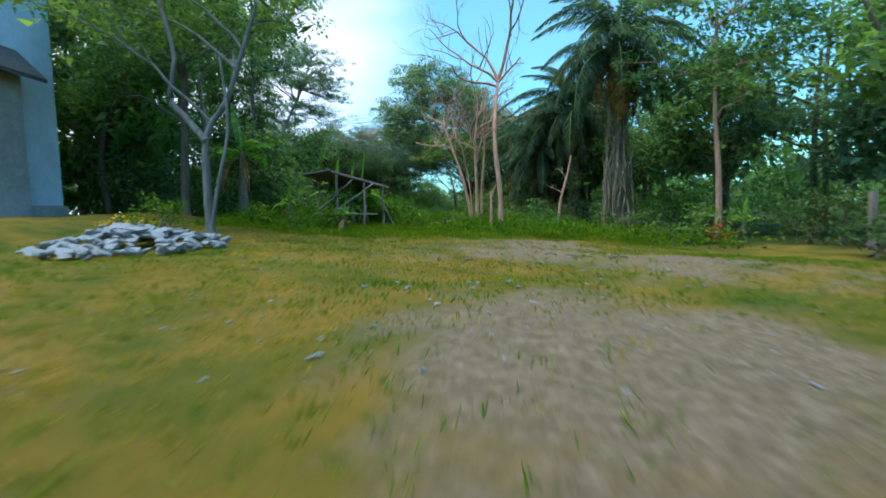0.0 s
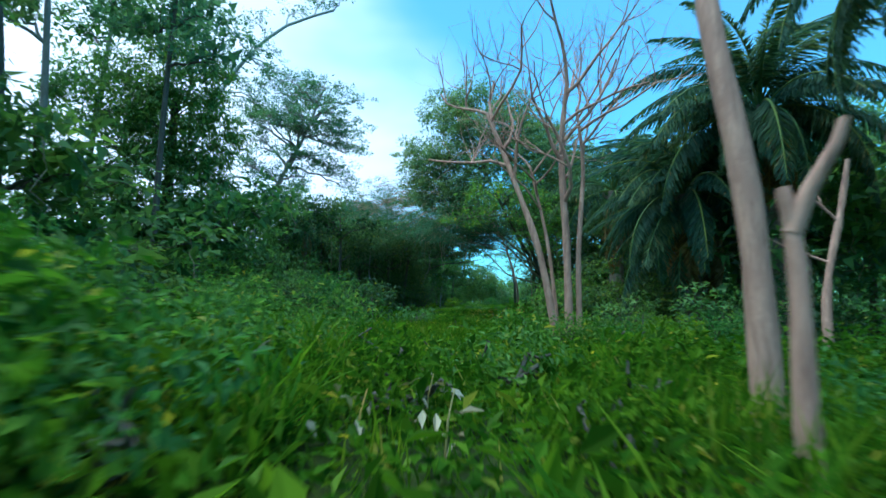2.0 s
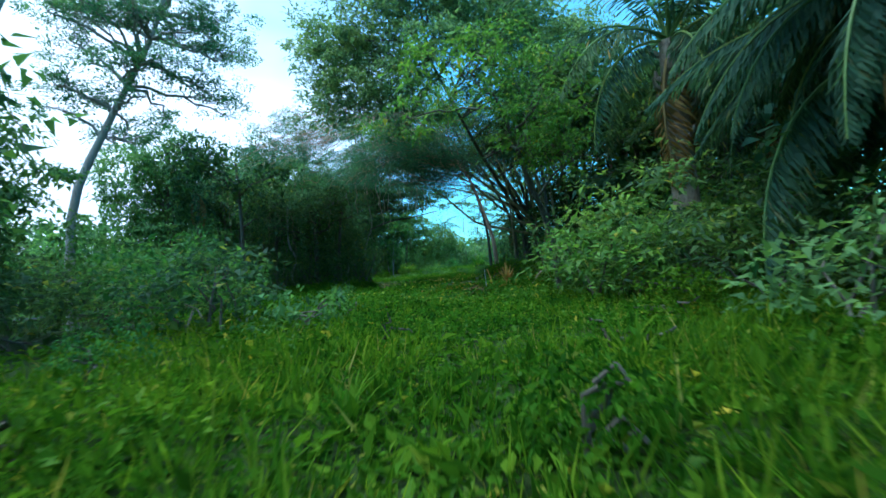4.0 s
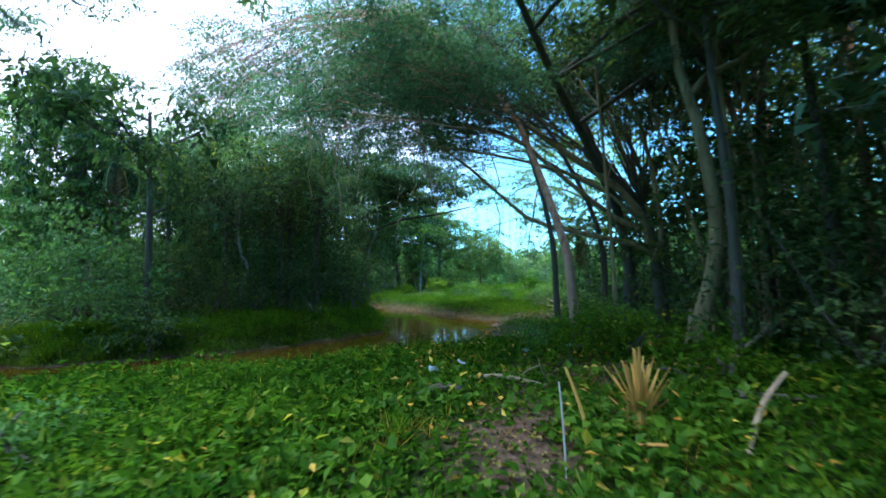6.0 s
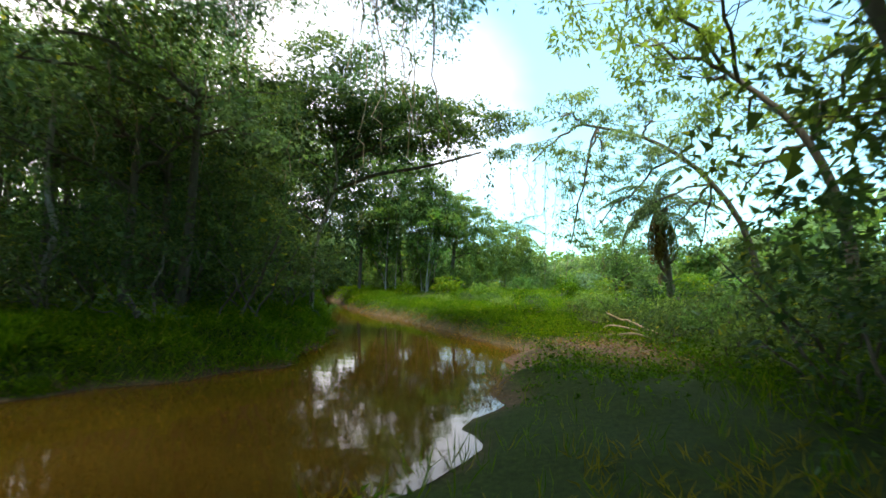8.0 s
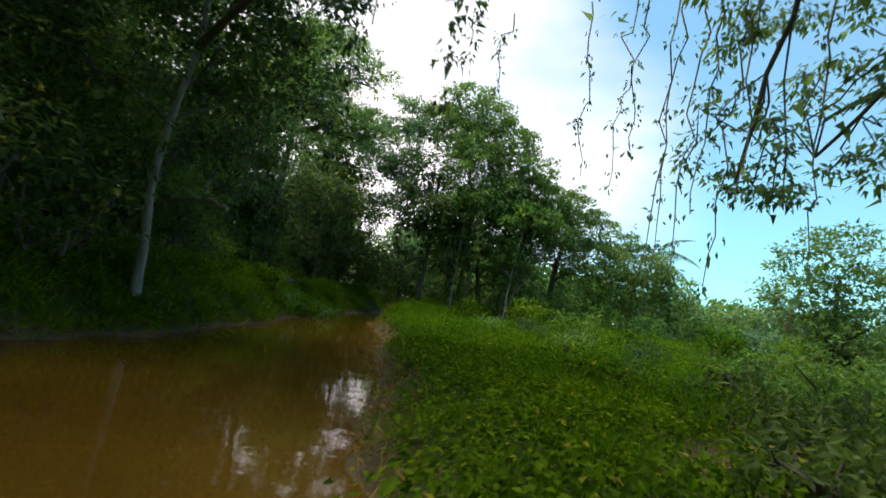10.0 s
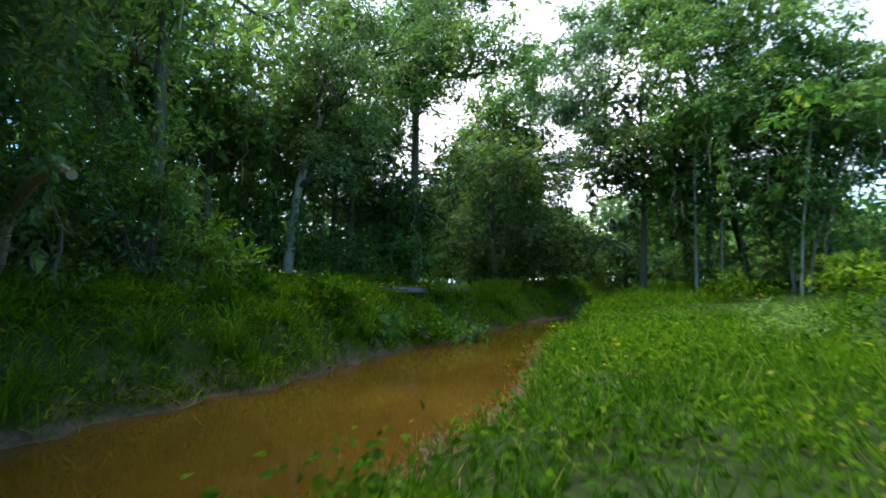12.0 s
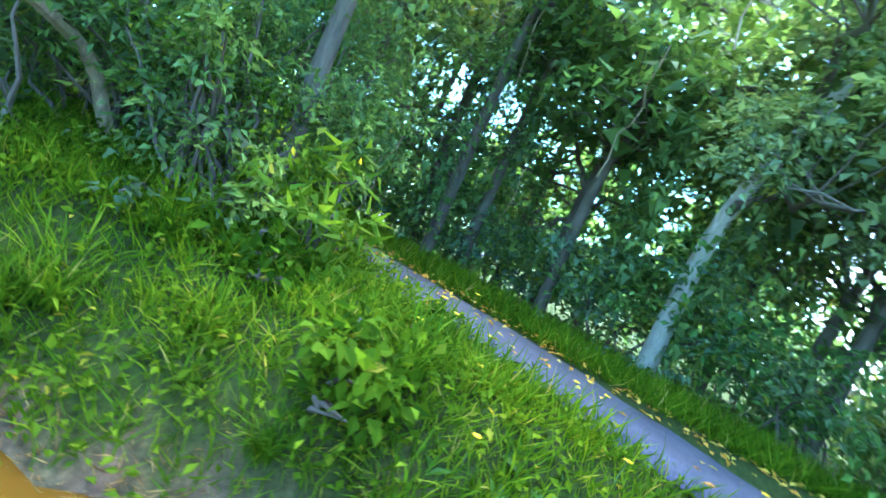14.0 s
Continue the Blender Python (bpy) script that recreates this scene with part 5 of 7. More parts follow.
for k, (x, y, h) in enumerate(LOW):
    bush("undergrowth_bush", (x, y), (h * 0.62, h * 0.62, h * 0.62), (M_leaf_shaded, M_leaf_mid, M_leaf_dark)[k % 3], 0.17, 18, "dense dark green undergrowth shrub", seed=350 + k, spacing=0.6, puff=0.45, group="undergrowth shrubs", stems=4)

# bare trees
bare_tree("bare_tree", [gz(1.72, 20.5, -0.2), (1.68, 20.5, 1.8), (1.52, 20.6, 3.4), (1.56, 21.0, 5.0), (1.78, 21.8, 6.6)], 0.12,
          [(1.0, (0.25, 0, 1), 3.4, 0.085, 3), (0.98, (-1, 0.2, 0.35), 2.6, 0.07, 2), (0.93, (-1, -0.5, 0.1), 2.8, 0.06, 2), (0.97, (1, 0, 0.5), 1.4, 0.06, 2), (1.0, (-0.4, 0.3, 1), 3.0, 0.07, 3), (0.86, (0.8, 0.4, 0.3), 0.9, 0.04, 1)],
          "tall bare pinkish-grey dead trunk with crooked branches", 31)
for pts, r, lab, sd, tw in [
    ([gz(0.75, 28.3, -0.2), (0.35, 28.3, 2.2), (-0.3, 28.6, 4.3), (-0.9, 28.9, 6.0)], 0.1, "bare leaning grey stem with upswept twigs", 32, 6),
    ([gz(1.0, 28.4, -0.2), (1.0, 28.5, 2.4), (0.95, 28.6, 4.8), (1.15, 28.7, 6.6)], 0.11, "bare upright grey-brown dead stem", 33, 8),
    ([gz(1.25, 28.6, -0.2), (1.3, 28.7, 2.2), (1.5, 28.9, 4.4), (1.4, 29.0, 6.0)], 0.075, "thin bare dead stem", 34, 5),
    ([gz(0.8, 28.8, -0.2), (0.6, 29.0, 2.4), (0.2, 29.3, 4.6)], 0.06, "thin bare dead stem", 35, 5)]:
    rg = np.random.default_rng(sd * 3)
    lean_x = pts[-1][0] - pts[0][0]
    br = [(1 - 0.075 * n, (rg.normal(lean_x * 0.3, 0.6), rg.normal(0, 0.5), rg.uniform(0.5, 1.0)), rg.uniform(1.5, 2.6), r * rg.uniform(0.38, 0.55), 3) for n in range(tw)]
    tagged(bare_tree("bare_tree", pts, r, br, lab, sd), group="bare stems growing from one stool")
stub = bare_tree("tree_stump", [gz(1.2, 18.95, -0.2), (1.2, 18.95, 0.6), (1.22, 18.97, 1.25), (1.18, 18.97, 1.66)], 0.068, [(0.78, (0.5, 0.1, 0.9), 0.6, 0.05, 0)], "broken grey stump with one side stub", 36)
bare_tree("leaning_pole", [gz(5.2, 26.0, -0.2), (5.35, 26.2, 1.2), (5.75, 26.3, 2.7), (5.95, 26.3, 3.7)], 0.09, [(0.45, (-0.9, 0.2, 0.3), 0.8, 0.03, 1), (0.62, (-0.8, 0, 0.8), 0.7, 0.03, 1)], "leaning broken pale dead stem", 37)

# ---------------------------------------------------------------- plants, shed, house, heap at the clearing
tall_banana = banana_plant((-9.2, 20.3), 2.9, 9, "tall banana plant with one upright leaf and withered brown skirts", 51, stems=1, dead=9)
tall_banana.rotation_euler = (0, 0, radians(170))
banana_plant((-5.2, 14.6), 0.8, 6, "low yellowing banana sucker in the grass", 52)
banana_plant((-3.45, 16.75), 1.35, 10, "young banana plant beside the shed", 53, stems=2)
banana_plant((-4.1, 15.9), 1.2, 9, "young banana plant with broad leaves under the shed", 58, stems=2)
banana_plant((-3.45, 15.3), 1.0, 9, "young banana plant growing under the shed", 54, stems=2)
banana_plant((-3.2, 13.0), 0.6, 6, "small yellowing banana sucker", 55)
banana_plant((10.2, 17.6), 0.9, 6, "small bright banana plant under the tree", 56)

# lean-to shed: weathered poles under a thin dark roof
shed = thing("lean_to_shed", gz(-3.3, 14.9), "collapsing pole shed with thin dark sheet roof", "shed")
so = np.array(shed.location)


def pole(parent, a, b, r, name="post", mat=None, wob=0.015):
    a, b = np.asarray(a, float) - np.array(parent.location), np.asarray(b, float) - np.array(parent.location)
    p = bend(a, b, 0, wob, 7, np.random.default_rng(int(abs(a[0] * 97 + b[1] * 31)) + 3))
    p = np.concatenate([p[:1], p, p[-1:]])
    rr = np.concatenate([[0.002], np.linspace(r, r * 0.85, 7), [0.002]])
    return part(name, Geo().add(*tube(p, rr, 7)), mat or M_wood, parent)


for x, y, top in [(-2.56, 15.75, 1.78), (-2.94, 14.5, 1.85), (-3.62, 13.9, 2.12), (-4.5, 15.2, 2.1), (-3.7, 16.6, 1.75)]:
    pole(shed, (x, y, ground_z(x, y) - 0.15), (x + 0.03, y, top), 0.045)
pole(shed, (-3.7, 13.7, 2.16), (-2.4, 16.0, 1.76), 0.04, "rafter")
pole(shed, (-4.7, 15.0, 2.14), (-3.6, 16.9, 1.74), 0.04, "rafter")
pole(shed, (-4.4, 14.2, 0.9), (-3.2, 14.2, 1.95), 0.035, "brace")
pole(shed, (-3.9, 13.9, 0.85), (-2.75, 15.2, 1.86), 0.04, "brace")
pole(shed, (-3.7, 13.8, 0.9), (-3.2, 13.5, 0.42), 0.05, "brace")
pole(shed, (-4.3, 14.0, 0.95), (-2.6, 14.9, 0.9), 0.03, "rail")
pole(shed, (-3.4, 14.4, 0.45), (-2.5, 15.6, 0.42), 0.025, "rail")
pole(shed, (-2.58, 15.7, 1.4), (-2.2, 15.9, 0.45), 0.03, "brace")
sheet = Geo()
ra0, ra1, rb0, rb1 = np.array([-3.75, 13.6, 2.21]), np.array([-2.35, 16.1, 1.81]), np.array([-5.0, 14.9, 2.2]), np.array([-3.7, 17.1, 1.8])
ru = np.linspace(0, 1, 29)[:, None]
wave = np.array([0, 0, 1.0]) * (0.02 * np.where(np.arange(29) % 2, 1, -1))[:, None]
ea, eb = ra0 + (ra1 - ra0) * ru + wave - so, rb0 + (rb1 - rb0) * ru + wave - so
down = np.array([0, 0, 0.03])
rv = np.stack([ea, eb, eb - down, ea - down], 1).reshape(-1, 3)
rq = []
for k in range(28):
    for m in range(4):
        a_, b_ = k * 4 + m, k * 4 + (m + 1) % 4
        rq.append([a_, b_, b_ + 4, a_ + 4])
rq += [[3, 2, 1, 0], [112, 113, 114, 115]]
sheet.add(rv, rq)
part("roof_sheet", sheet, M_tin, shed, "rusted dark corrugated sheet")

# white house at the clearing's edge
def box_geo(a, b, bevel=0.015):
    bm = bmesh.new()
    bmesh.ops.create_cube(bm, size=1)
    a, b = Vector(a), Vector(b)
    for v in bm.verts:
        v.co = Vector([a[k] + (b[k] - a[k]) * (v.co[k] + 0.5) for k in range(3)])
    bmesh.ops.bevel(bm, geom=bm.edges[:], offset=bevel, segments=2, affect="EDGES")
    return bm


house = thing("house", (-14.6, 13.6, ground_z(-14.6, 13.6)), "tall white plastered house corner with a small dark side roof", "house")
part("wall", box_geo((-2.6, -2.0, -0.3), (1.45, 2.0, 9.4), 0.03), M_plaster, house)
part("plinth", box_geo((-2.7, -2.08, -0.3), (1.53, 2.08, 0.35)), M_concrete, house)
part("porch_wall", box_geo((1.45, -1.6, -0.3), (1.85, 0.3, 4.1), 0.03), M_concrete, house)
pr = bmesh.new()
for y in (-1.9, 0.65):
    for x, z in ((2.35, 3.95), (2.35, 4.07), (1.46, 4.95), (1.46, 4.8)):
        pr.verts.new((x, y, z))
pr.verts.ensure_lookup_table()
for f in ((0, 1, 2, 3), (7, 6, 5, 4), (0, 4, 5, 1), (1, 5, 6, 2), (2, 6, 7, 3), (3, 7, 4, 0)):
    pr.faces.new([pr.verts[n] for n in f])
part("porch_roof", pr, M_tin, house)
rf = bmesh.new()
for x in (-3.2, 2.0):
    for y, z in ((-2.5, 9.2), (0, 10.5), (2.5, 9.2), (2.5, 9.3), (0, 10.6), (-2.5, 9.3)):
        rf.verts.new((x, y, z))
rf.verts.ensure_lookup_table()
for f in ((0, 1, 4, 5), (1, 2, 3, 4), (11, 10, 7, 6), (10, 9, 8, 7), (0, 6, 7, 1), (1, 7, 8, 2), (2, 8, 9, 3), (3, 9, 10, 4), (4, 10, 11, 5), (5, 11, 6, 0)):
    rf.faces.new([rf.verts[n] for n in f])
part("roof", rf, M_tin, house)

# heap of pale stones
heap = thing("stone_heap", gz(-6.0, 8.3), "heap of pale grey broken stones", "stone heap")
rg = np.random.default_rng(66)
rocks = []
for k in range(5):
    bm = bmesh.new()
    bmesh.ops.create_icosphere(bm, subdivisions=1, radius=1)
    for v in bm.verts:
        v.co *= rg.uniform(0.72, 1.15)
        v.co.z *= 0.6
    me = bpy.data.meshes.new("stone")
    bm.to_mesh(me)
    bm.free()
    me.materials.append(M_stone)
    rocks.append(me)
hz0 = heap.location.z
for k in range(230):
    a, q = rg.uniform(0, 6.28), rg.random() ** 0.6
    dx, dy = 1.7 * q * math.cos(a), 1.3 * q * math.sin(a)
    s = rg.uniform(0.06, 0.15)
    o = new("stone", rocks[k % 5])
    o.parent = heap
    h = 0.38 * (1 - q**1.5) * rg.uniform(0.75, 1.0)
    o.matrix_local = pose(dx, dy, max(0.0, ground_z(-6.0 + dx, 8.3 + dy) - hz0 + h), rg.uniform(0, 40), rg.uniform(0, 40), rg.uniform(0, 360)) @ Matrix.Diagonal((s * 1.4, s, s * 0.8, 1))
bush("flowering_plant", (-7.4, 10.2), (0.7, 0.4, 0.28), M_yellow, 0.06, 8, "low plant covered in yellow flowers", "flowers", 67, 0.3, 0.2, stems=4)
bush("flowering_plant", (-6.6, 10.0), (0.7, 0.5, 0.6), M_leaf_bright, 0.1, 14, "low leafy plant beside the stones", "plant", 68, 0.3, 0.2, stems=4)
bush("red_leaved_plant", (9.9, 19.0), (0.35, 0.35, 0.6), M_red, 0.16, 9, "garden plant with red leaves", "plant", 69, 0.3, 0.2, stems=3)
bush("flowering_plant", (12.2, 17.2), (0.45, 0.45, 0.6), M_yellow, 0.07, 6, "plant with orange flowers under the trees", "flowers", 70, 0.35, 0.2, stems=3)

# old fence corner under the trees
fence = thing("fence_remnant", gz(12.2, 14.6), "weathered concrete posts with a sagging wire rail", "fence")
for x, y, h in ((12.2, 14.6, 1.75), (12.7, 14.5, 1.5)):
    bm = box_geo((x - 12.2 - 0.09, y - 14.6 - 0.08, -0.2), (x - 12.2 + 0.09, y - 14.6 + 0.08, h), 0.02)
    part("post", bm, M_wood, fence)
part("rail", Geo().add(*tube(np.array([(0, 0, 1.0), (0.5, -0.1, 1.02), (1.6, -0.3, 0.98), (2.6, -0.4, 1.04)]), 0.03, 6)), M_wood, fence)

# loose stones and scraps on the clearing
rg = np.random.default_rng(91)
for k in range(150):
    x, y = (rg.uniform(-3.5, 5.0), rg.uniform(1.0, 13.5)) if k < 70 else (rg.uniform(-2.6, 2.4), rg.uniform(1.5, 5.0))
    s = rg.uniform(0.008, 0.03) if y > 4 else rg.uniform(0.006, 0.02)
    o = new("pebble", rocks[k % 5])
    o.matrix_world = pose(x, y, ground_z(x, y) + s * 0.3, 0, 0, rg.uniform(0, 360)) @ Matrix.Diagonal((s * 1.5, s, s, 1))
    tagged(o, "small pale stone lying on the bare sand", "stone", "stones on the clearing")
for k in range(16):
    x, y, s = rg.uniform(-3.0, 3.6), rg.uniform(2.5, 9.5), rg.uniform(0.02, 0.038)
    o = new("scrap_stone", rocks[k % 5])
    o.matrix_world = pose(x, y, ground_z(x, y) + s * 0.15, 0, 0, rg.uniform(0, 360)) @ Matrix.Diagonal((s * 1.7, s, s * 0.5, 1))
    tagged(o, "flat pale broken stone in the grass", "stone", "stones on the clearing")
for x, y, a, ln_ in ((0.1, 7.3, 20, 0.22), (-0.4, 7.6, 80, 0.18), (1.6, 8.5, 140, 0.25), (-0.9, 8.8, 60, 0.2), (2.4, 7.2, 15, 0.3), (0.9, 6.4, 100, 0.2)):
    z = ground_z(x, y)
    c, s_ = math.cos(radians(a)) * ln_ / 2, math.sin(radians(a)) * ln_ / 2
    stick_thing("stick", [(x - c, y - s_, z + 0.02), (x, y, z + 0.05), (x + c, y + s_, z + 0.025)], 0.014, 0.008, M_bark, "short dark stick on the sand", "stick", group="sticks on the clearing")
# brushwood on the creek bank
for pts, r0, r1, lab in [
    ([(-2.55, 46.1, 0.1), (-2.3, 46.25, 0.17), (-2.0, 46.3, 0.12)], 0.055, 0.045, "short dark fallen log in the weeds"),
    ([(-1.95, 46.85, 0.12), (-1.5, 46.75, 0.17), (-0.95, 46.5, 0.12)], 0.035, 0.022, "fallen branch on the muddy bank"),
    ([(0.62, 44.6, 0.1), (0.95, 45.0, 0.42), (1.3, 45.3, 0.62)], 0.03, 0.026, "yellowish broken branch leaning in the weeds"),
    ([(1.15, 48.3, 0.1), (1.5, 48.9, 0.4), (1.75, 49.5, 0.85)], 0.04, 0.025, "broken branch leaning among the stems"),
    ([(1.1, 48.6, 0.3), (1.7, 48.5, 0.3), (2.3, 48.3, 0.1)], 0.035, 0.025, "broken branch leaning among the stems"),
    ([(1.6, 48.0, 0.1), (2.1, 48.2, 0.35), (2.7, 48.6, 0.75)], 0.045, 0.03, "broken branch leaning among the stems"),
    ([(0.7, 47.5, 0.12), (1.3, 47.3, 0.16), (2.1, 47.2, 0.12)], 0.022, 0.012, "thin pale branch on the bare earth"),
    ([(0.4, 47.0, 0.1), (1.1, 46.8, 0.15), (1.6, 46.3, 0.1)], 0.028, 0.014, "thin pale branch on the bare earth"),
    ([(0.9, 45.9, 0.12), (1.5, 45.8, 0.16), (2.1, 46.0, 0.12)], 0.05, 0.045, "short dark fallen log in the weeds"),
    ([(-1.3, 46.9, 0.1), (-1.15, 46.5, 0.3), (-1.0, 46.2, 0.42)], 0.012, 0.007, "thin broken twig leaning over the mud"),
    ([(-0.88, 46.6, 0.1), (-0.98, 46.45, 0.3), (-1.02, 46.4, 0.46)], 0.012, 0.007, "thin broken twig leaning over the mud"),
    ([(1.3, 64.0, -0.12), (0.5, 64.6, 0.05), (-0.1, 65.0, 0.1), (-0.3, 65.6, -0.02)], 0.032, 0.016, "long pale fallen branch on the bank"),
    ([(1.6, 63.2, -0.1), (0.8, 63.9, 0.15), (0.3, 65.0, 0.3), (0.25, 65.6, 0.25), (-0.1, 66.4, 0.42)], 0.03, 0.015, "long pale fallen branch on the bank"),
    ([(0.9, 63.2, -0.1), (0.3, 63.5, 0.05), (-0.1, 63.7, 0.0)], 0.03, 0.02, "thin broken branch on the bank")]:
    p0 = np.array(pts)
    p0[:, 2] += land(p0[:, 0], p0[:, 1]) - land(p0[:, 0], p0[:, 1]).mean() + (ground_z(p0[0, 0], p0[0, 1]) + 0.06 - p0[0, 2])
    stick_thing("fallen_branch", p0, r0, r1, M_bark if "dark" in lab else M_root, lab, "branch", group="brushwood on the bank")
rg = np.random.default_rng(93)
x, y = -0.12, 45.0
t = thing("cut_palm_stump", gz(x, y), "cut palm stump, a fan of dry straw-coloured stalks", "palm stump")
for k in range(44):
    a = rg.uniform(0, 6.28)
    d = np.array([math.cos(a), math.sin(a), 0]) * rg.uniform(0.2, 1.0)
    h = rg.uniform(0.4, 0.8) * (1.15 - 0.4 * np.hypot(*d[:2]))
    w = rg.uniform(0.014, 0.026)
    side = np.array([-math.sin(a), math.cos(a), 0])
    rib = [d * 0.08 - (0, 0, 0.05), d * 0.13 + (0, 0, h * 0.55), d * 0.34 + (0, 0, h)]
    g = Geo().add([q + side * o * w * f + d * b for q, f in zip(rib, (1.4, 1.2, 0.4)) for o, b in ((-1, 0.0), (1, 0.0), (0, 0.02))],
                  [[0, 1, 4, 3], [1, 2, 5, 4], [2, 0, 3, 5], [3, 4, 7, 6], [4, 5, 8, 7], [5, 3, 6, 8]])
    part("stalk", g, M_palm_straw, t)
for pts, lab in (([(-0.62, 44.75, 0.0), (-0.68, 44.8, 0.3), (-0.8, 44.85, 0.68)], "dry straw-coloured stalk leaning beside the palm stump"), ([(-0.5, 44.5, 0.12), (-0.1, 44.45, 0.16), (0.15, 44.5, 0.1)], "dry straw-coloured stalk lying in the weeds")):
    q = np.array(pts)
    q[:, 2] += ground_z(q[0, 0], q[0, 1])
    stick_thing("dry_stalk", q, 0.022, 0.015, M_palm_straw, lab, "stalk", 5)
z = ground_z(-0.88, 44.2)
stick_thing("thin_stick", [(-0.88, 44.2, z - 0.05), (-0.885, 44.2, z + 0.4), (-0.9, 44.22, z + 0.78)], 0.011, 0.008, M_bark_white, "thin whitish stick upright in the weeds", "stick", 6)
# pale scraps caught in the weeds
M_scrap = plain_mat("pale_plastic", (0.4, 0.44, 0.48), (0.62, 0.66, 0.7), 20, 0.5, 0.4)
for x, y, a in ((-2.5, 47.2, 20), (-2.2, 47.9, 70), (-1.2, 48.9, 120), (-0.4, 49.3, 10)):
    q = rg.normal(0, 0.012, (16, 3)) + [((i % 4) * 0.05 - 0.08, (i // 4) * 0.035 - 0.05, 0.012 * ((i % 4 + i // 4) % 2)) for i in range(16)]
    g = Geo().add(np.concatenate([q, q - (0, 0, 0.006)]), [[i, i + 1, i + 5, i + 4] for i in range(11) if i % 4 < 3] + [[i + 20, i + 21, i + 17, i + 16] for i in range(11) if i % 4 < 3])
    ob = part("plastic_scrap", g, M_scrap)
    ob.location, ob.rotation_euler = gz(x, y, 0.16), (0.5, 0.2, radians(a))
    tagged(ob, "crumpled pale plastic scrap caught in the weeds", "scrap", "plastic scraps")
# yellow leaves over the weeds of the near bank
n = 260
lx, ly = rg.uniform(-4, 3, n), rg.uniform(43, 52, n)
p = np.stack([lx, ly, land(lx, ly) + rg.uniform(0.08, 0.4, n)], -1)
d = unit(np.concatenate([rg.normal(0, 1, (n, 2)), rg.normal(0.0, 0.4, (n, 1))], 1))
tagged(part("yellow_leaves", Geo().add(*leaf_quads(p, d, np.array([0, 0, 1.0]) + rg.normal(0, 0.4, (n, 3)), rg.uniform(0.06, 0.13, n), 0.05)), M_litter), "yellow and orange leaves scattered over the weeds", "fallen leaves", kind="stuff")

# withered palm fronds lying on the bank
for k, (x, y, a, ln_) in enumerate([(1.35, 51.2, 150, 1.9), (1.5, 50.6, 100, 1.7), (1.3, 50.0, 185, 1.8), (1.9, 50.2, 130, 2.0), (0.9, 52.3, 70, 1.6), (0.5, 49.7, 215, 1.3), (1.6, 64.2, 160, 1.5), (1.7, 65.4, 200, 1.4)]):
    a_, b_ = frond_geo(ln_, 0.28, 26, ln_ * 0.2, np.random.default_rng(70 + k), 0.03, 0.1)
    t = thing("fallen_frond", gz(x, y, 0.12), "withered brown palm frond lying on the bank", "palm frond", "fallen palm fronds")
    t.rotation_euler = (0, 0, radians(a))
    part("rachis", a_, M_straw, t)
    part("feather", b_, M_straw, t)

# withered pale plants in the weeds
for k, (x, y, h) in enumerate([(-0.55, 18.75, 0.36), (-1.05, 18.9, 0.3), (-0.75, 19.3, 0.32)]):
    rg = np.random.default_rng(880 + k)
    n = 11
    p = np.concatenate([rg.normal(0, 0.1, (n, 2)), rg.uniform(0.05, h, (n, 1))], 1)
    d = unit(np.concatenate([rg.normal(0, 1, (n, 2)), rg.normal(-0.4, 0.5, (n, 1))], 1))
    t = thing("withered_plant", gz(x, y), "withered plant with drooping pale dry leaves", "plant", "withered plants in the weeds")
    part("stalk", Geo().add(*tube([(0, 0, -0.02), (0.02, 0, h * 0.6), (0.05, 0.02, h)], (0.008, 0.006, 0.004), 5)), M_straw, t)
    part("dry_leaves", Geo().add(*leaf_quads(p, d, np.array([0, 0, 1.0]) + rg.normal(0, 0.5, (n, 3)), rg.uniform(0.09, 0.16, n), 0.045)), M_withered, t)

